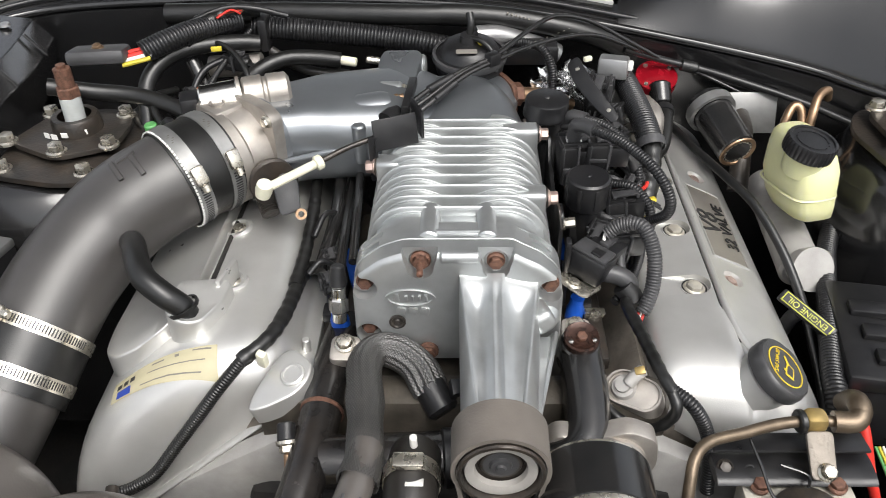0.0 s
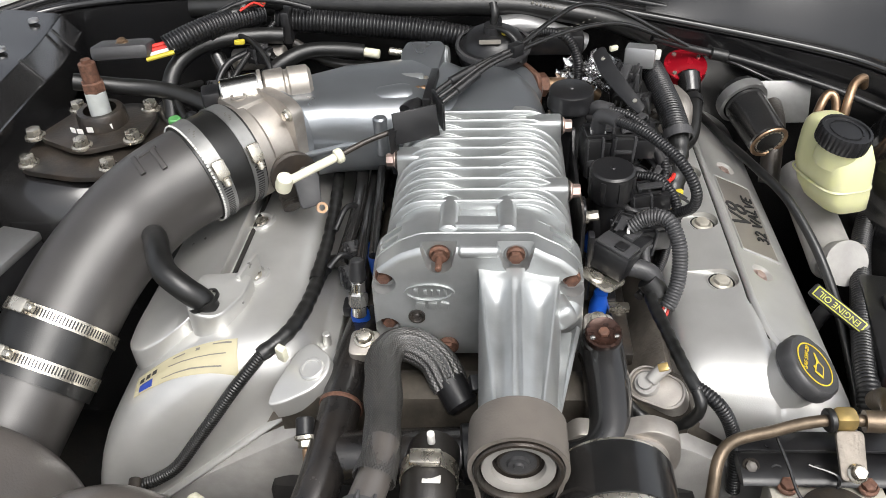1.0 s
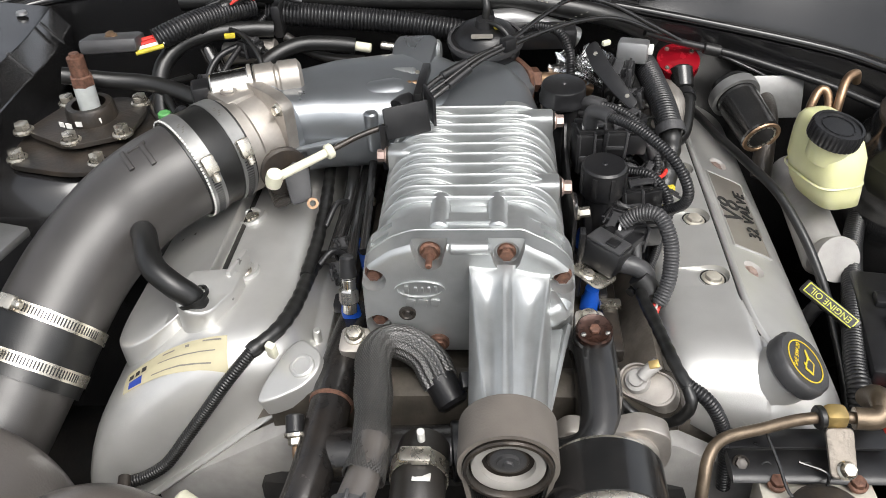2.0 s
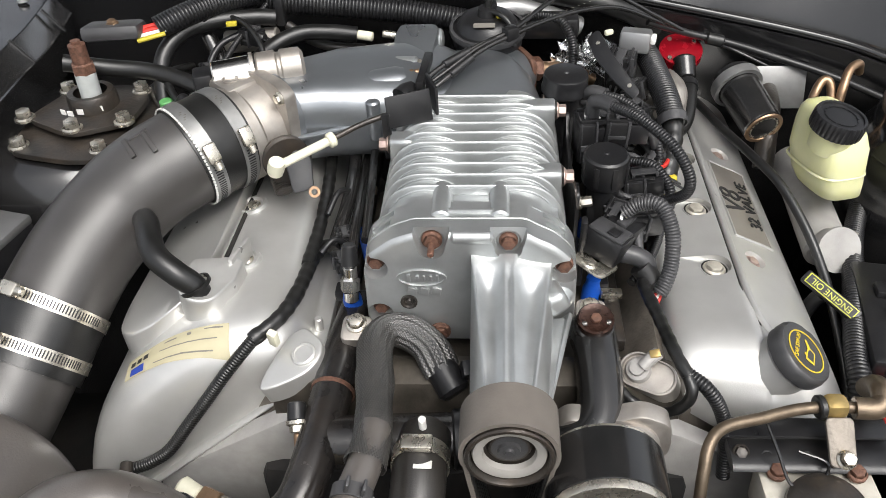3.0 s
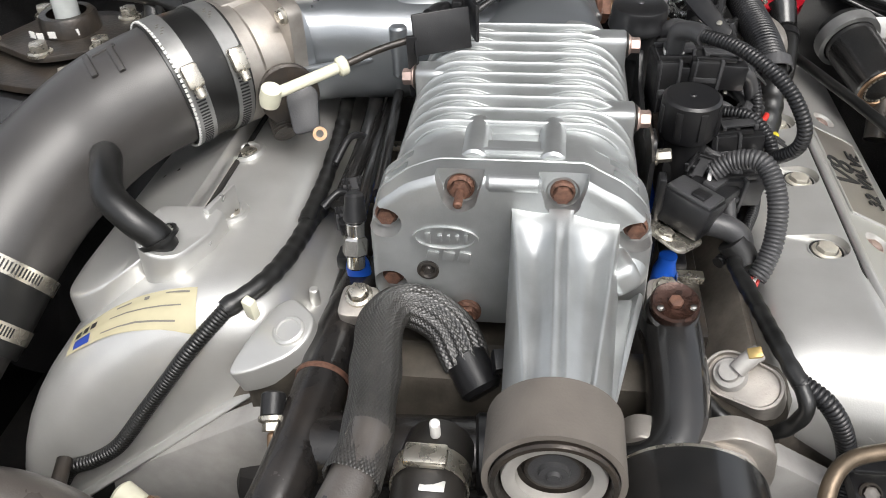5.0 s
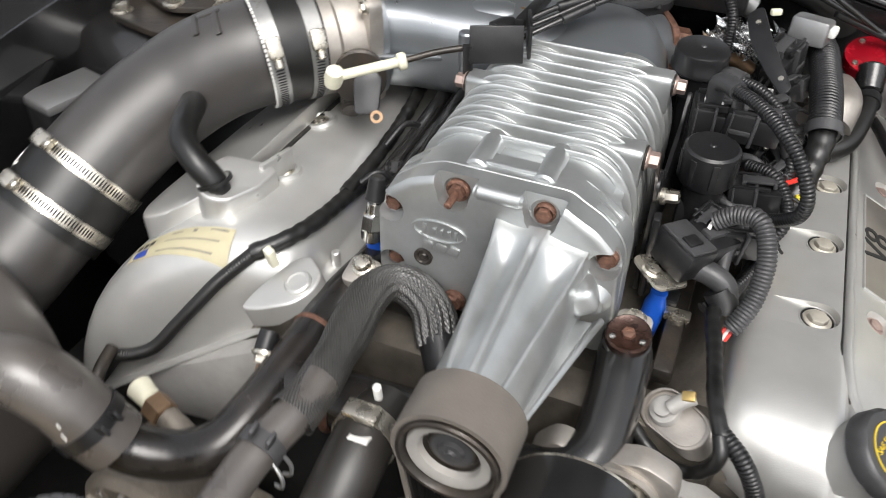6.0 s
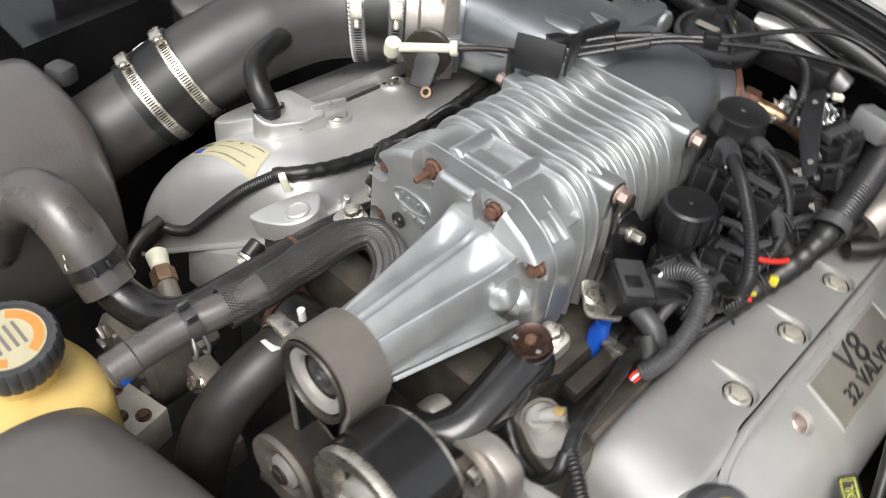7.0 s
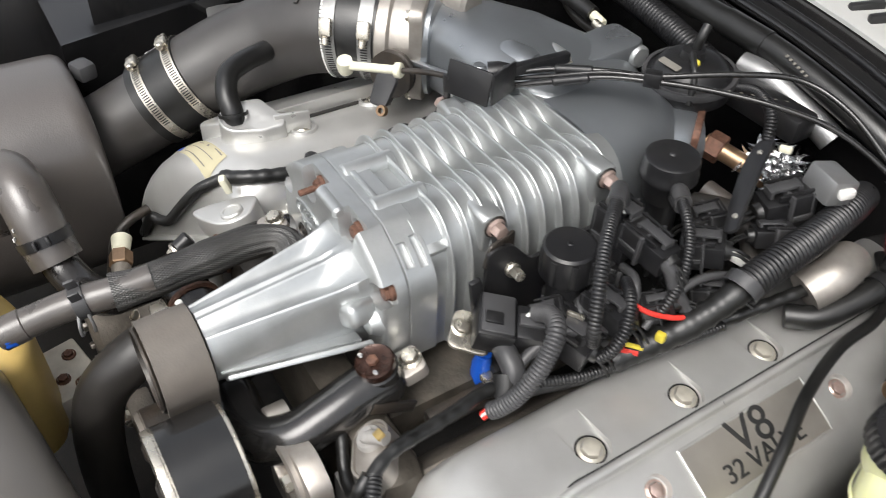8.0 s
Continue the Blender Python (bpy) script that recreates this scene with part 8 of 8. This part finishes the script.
GR = [p for p in rail_line(1.022) if p[0] < 0.2] + [(0.24, 1.162, 1.020)]
grille = thing("cowl_grille", (0.0, 1.50, 1.05), "light grey cowl grille with rows of slots", "cowl grille")
part("panel", ribbon([(x, y + 0.060, z + 0.024) for x, y, z in GR], [(x, y + 0.42, z + 0.06) for x, y, z in GR], 0.005), GRILLE, grille)
CORNER = [(0.24, 1.1625, 1.0225), (0.30, 1.150, 1.014), (0.40, 1.1265, 0.9995), (0.49, 1.100, 0.987), (0.58, 1.050, 0.972), (0.74, 0.940, 0.952)]
corner_bm = loft([[(x + 0.10 * d, y + d, z + h * (0.25 + 0.75 * min(1.0, max(0.0, (x - 0.22) / 0.16)))) for x, y, z in smooth_path(CORNER, 8)]
                               for d, h in ((0.014, -0.010), (0.012, 0.006), (0.018, 0.020), (0.034, 0.050), (0.060, 0.090), (0.100, 0.130), (0.20, 0.19), (0.42, 0.27))], False, False)
bmesh.ops.recalc_face_normals(corner_bm, faces=corner_bm.faces)
bmesh.ops.solidify(corner_bm, geom=list(corner_bm.faces), thickness=0.004)
structure("cowl_corner", corner_bm, BODY, "black painted cowl corner, faintly dusty", "cowl")
for j in range(4):
    for i in range(23):
        x = -0.46 + 0.030 * i
        bend = max(0.0, x - 0.05)
        y = 1.292 + 0.055 * j - 0.30 * bend * bend - 0.12 * bend
        part("slot", box((x, y, 1.0735 + 0.0068 * j + 0.016 * min(0.0, 0.1 - x) - 0.06 * bend * bend), (0.011, 0.042, 0.012), 0.003, rot(x=7, z=-28)), INKBLK, grille)

# passenger fender
part_f = thing("inner_fender", (-0.62, 0.95, 0.90), "black painted inner fender ledge with folds", "inner fender", kind="structure")
part("ledge", ribbon([(-0.585, 0.50, 0.93), (-0.600, 0.75, 0.95), (-0.625, 0.95, 0.97), (-0.640, 1.10, 0.985), (-0.66, 1.20, 0.99)], [(-0.74, 0.50, 0.95), (-0.75, 0.75, 0.97), (-0.76, 0.95, 0.99), (-0.76, 1.10, 1.0), (-0.76, 1.20, 1.005)]), BODY, part_f)
part("side", ribbon([(-0.585, 0.50, 0.93), (-0.600, 0.75, 0.95), (-0.625, 0.95, 0.97), (-0.640, 1.10, 0.985), (-0.66, 1.20, 0.99)], [(-0.600, 0.50, 0.70), (-0.615, 0.75, 0.70), (-0.635, 0.95, 0.70), (-0.65, 1.10, 0.70), (-0.67, 1.2, 0.70)]), BODY, part_f)
part("rail_face", ribbon([(-0.590, 0.55, 0.985), (-0.592, 0.75, 1.010), (-0.590, 0.95, 1.022), (-0.594, 1.05, 1.020), (-0.606, 1.16, 1.025)], [(-0.612, 0.55, 1.010), (-0.614, 0.75, 1.036), (-0.611, 0.95, 1.050), (-0.614, 1.05, 1.050), (-0.626, 1.16, 1.052)], 0.003), RAILPAINT, part_f)
part("rail_drop", ribbon([(-0.590, 0.55, 0.985), (-0.592, 0.75, 1.010), (-0.590, 0.95, 1.022), (-0.594, 1.05, 1.020), (-0.606, 1.16, 1.025)], [(-0.598, 0.55, 0.93), (-0.602, 0.75, 0.94), (-0.606, 0.95, 0.945), (-0.612, 1.05, 0.95), (-0.622, 1.16, 0.95)], 0.003), RAILPAINT, part_f)
part("rail_top", ribbon([(-0.612, 0.55, 1.0115), (-0.614, 0.75, 1.0375), (-0.611, 0.95, 1.0515), (-0.614, 1.05, 1.0515), (-0.626, 1.16, 1.0535)], [(-0.70, 0.55, 1.02), (-0.70, 0.75, 1.045), (-0.70, 0.95, 1.060), (-0.70, 1.05, 1.062), (-0.71, 1.16, 1.064)], 0.003), BODY, part_f)
for y, z in ((0.86, 1.033), (1.00, 1.038), (1.10, 1.038)):
    part("fold", box((-0.601, y, z), (0.004, 0.006, 0.042), 0.0015, rot(y=-38)), RAILPAINT, part_f)
for y in (1.02, 1.12):
    part("screw", revolve([(0.008, 0), (0.007, 0.004), (0, 0.005)], (-0.648, y, 1.059), (0, 0, 1), 16), GALV, part_f)
part_g = thing("inner_fender", (0.64, 0.80, 0.88), "black painted inner fender ledge", "inner fender", kind="structure")
part("ledge", ribbon([(0.60, 0.40, 0.86), (0.61, 0.75, 0.88), (0.625, 0.95, 0.89), (0.64, 1.05, 0.90)], [(0.75, 0.40, 0.90), (0.76, 0.75, 0.92), (0.77, 0.95, 0.93), (0.77, 1.05, 0.93)]), BODY, part_g)

# unseen raised hood behind the cowl, added to shade the bay and darken reflections
structure("hood", box((0, 1.12, 1.72), (1.5, 1.25, 0.03), 0.01, rot(x=-62)), BODY, "black hood standing open out of view, added to block the rear sky", "hood")
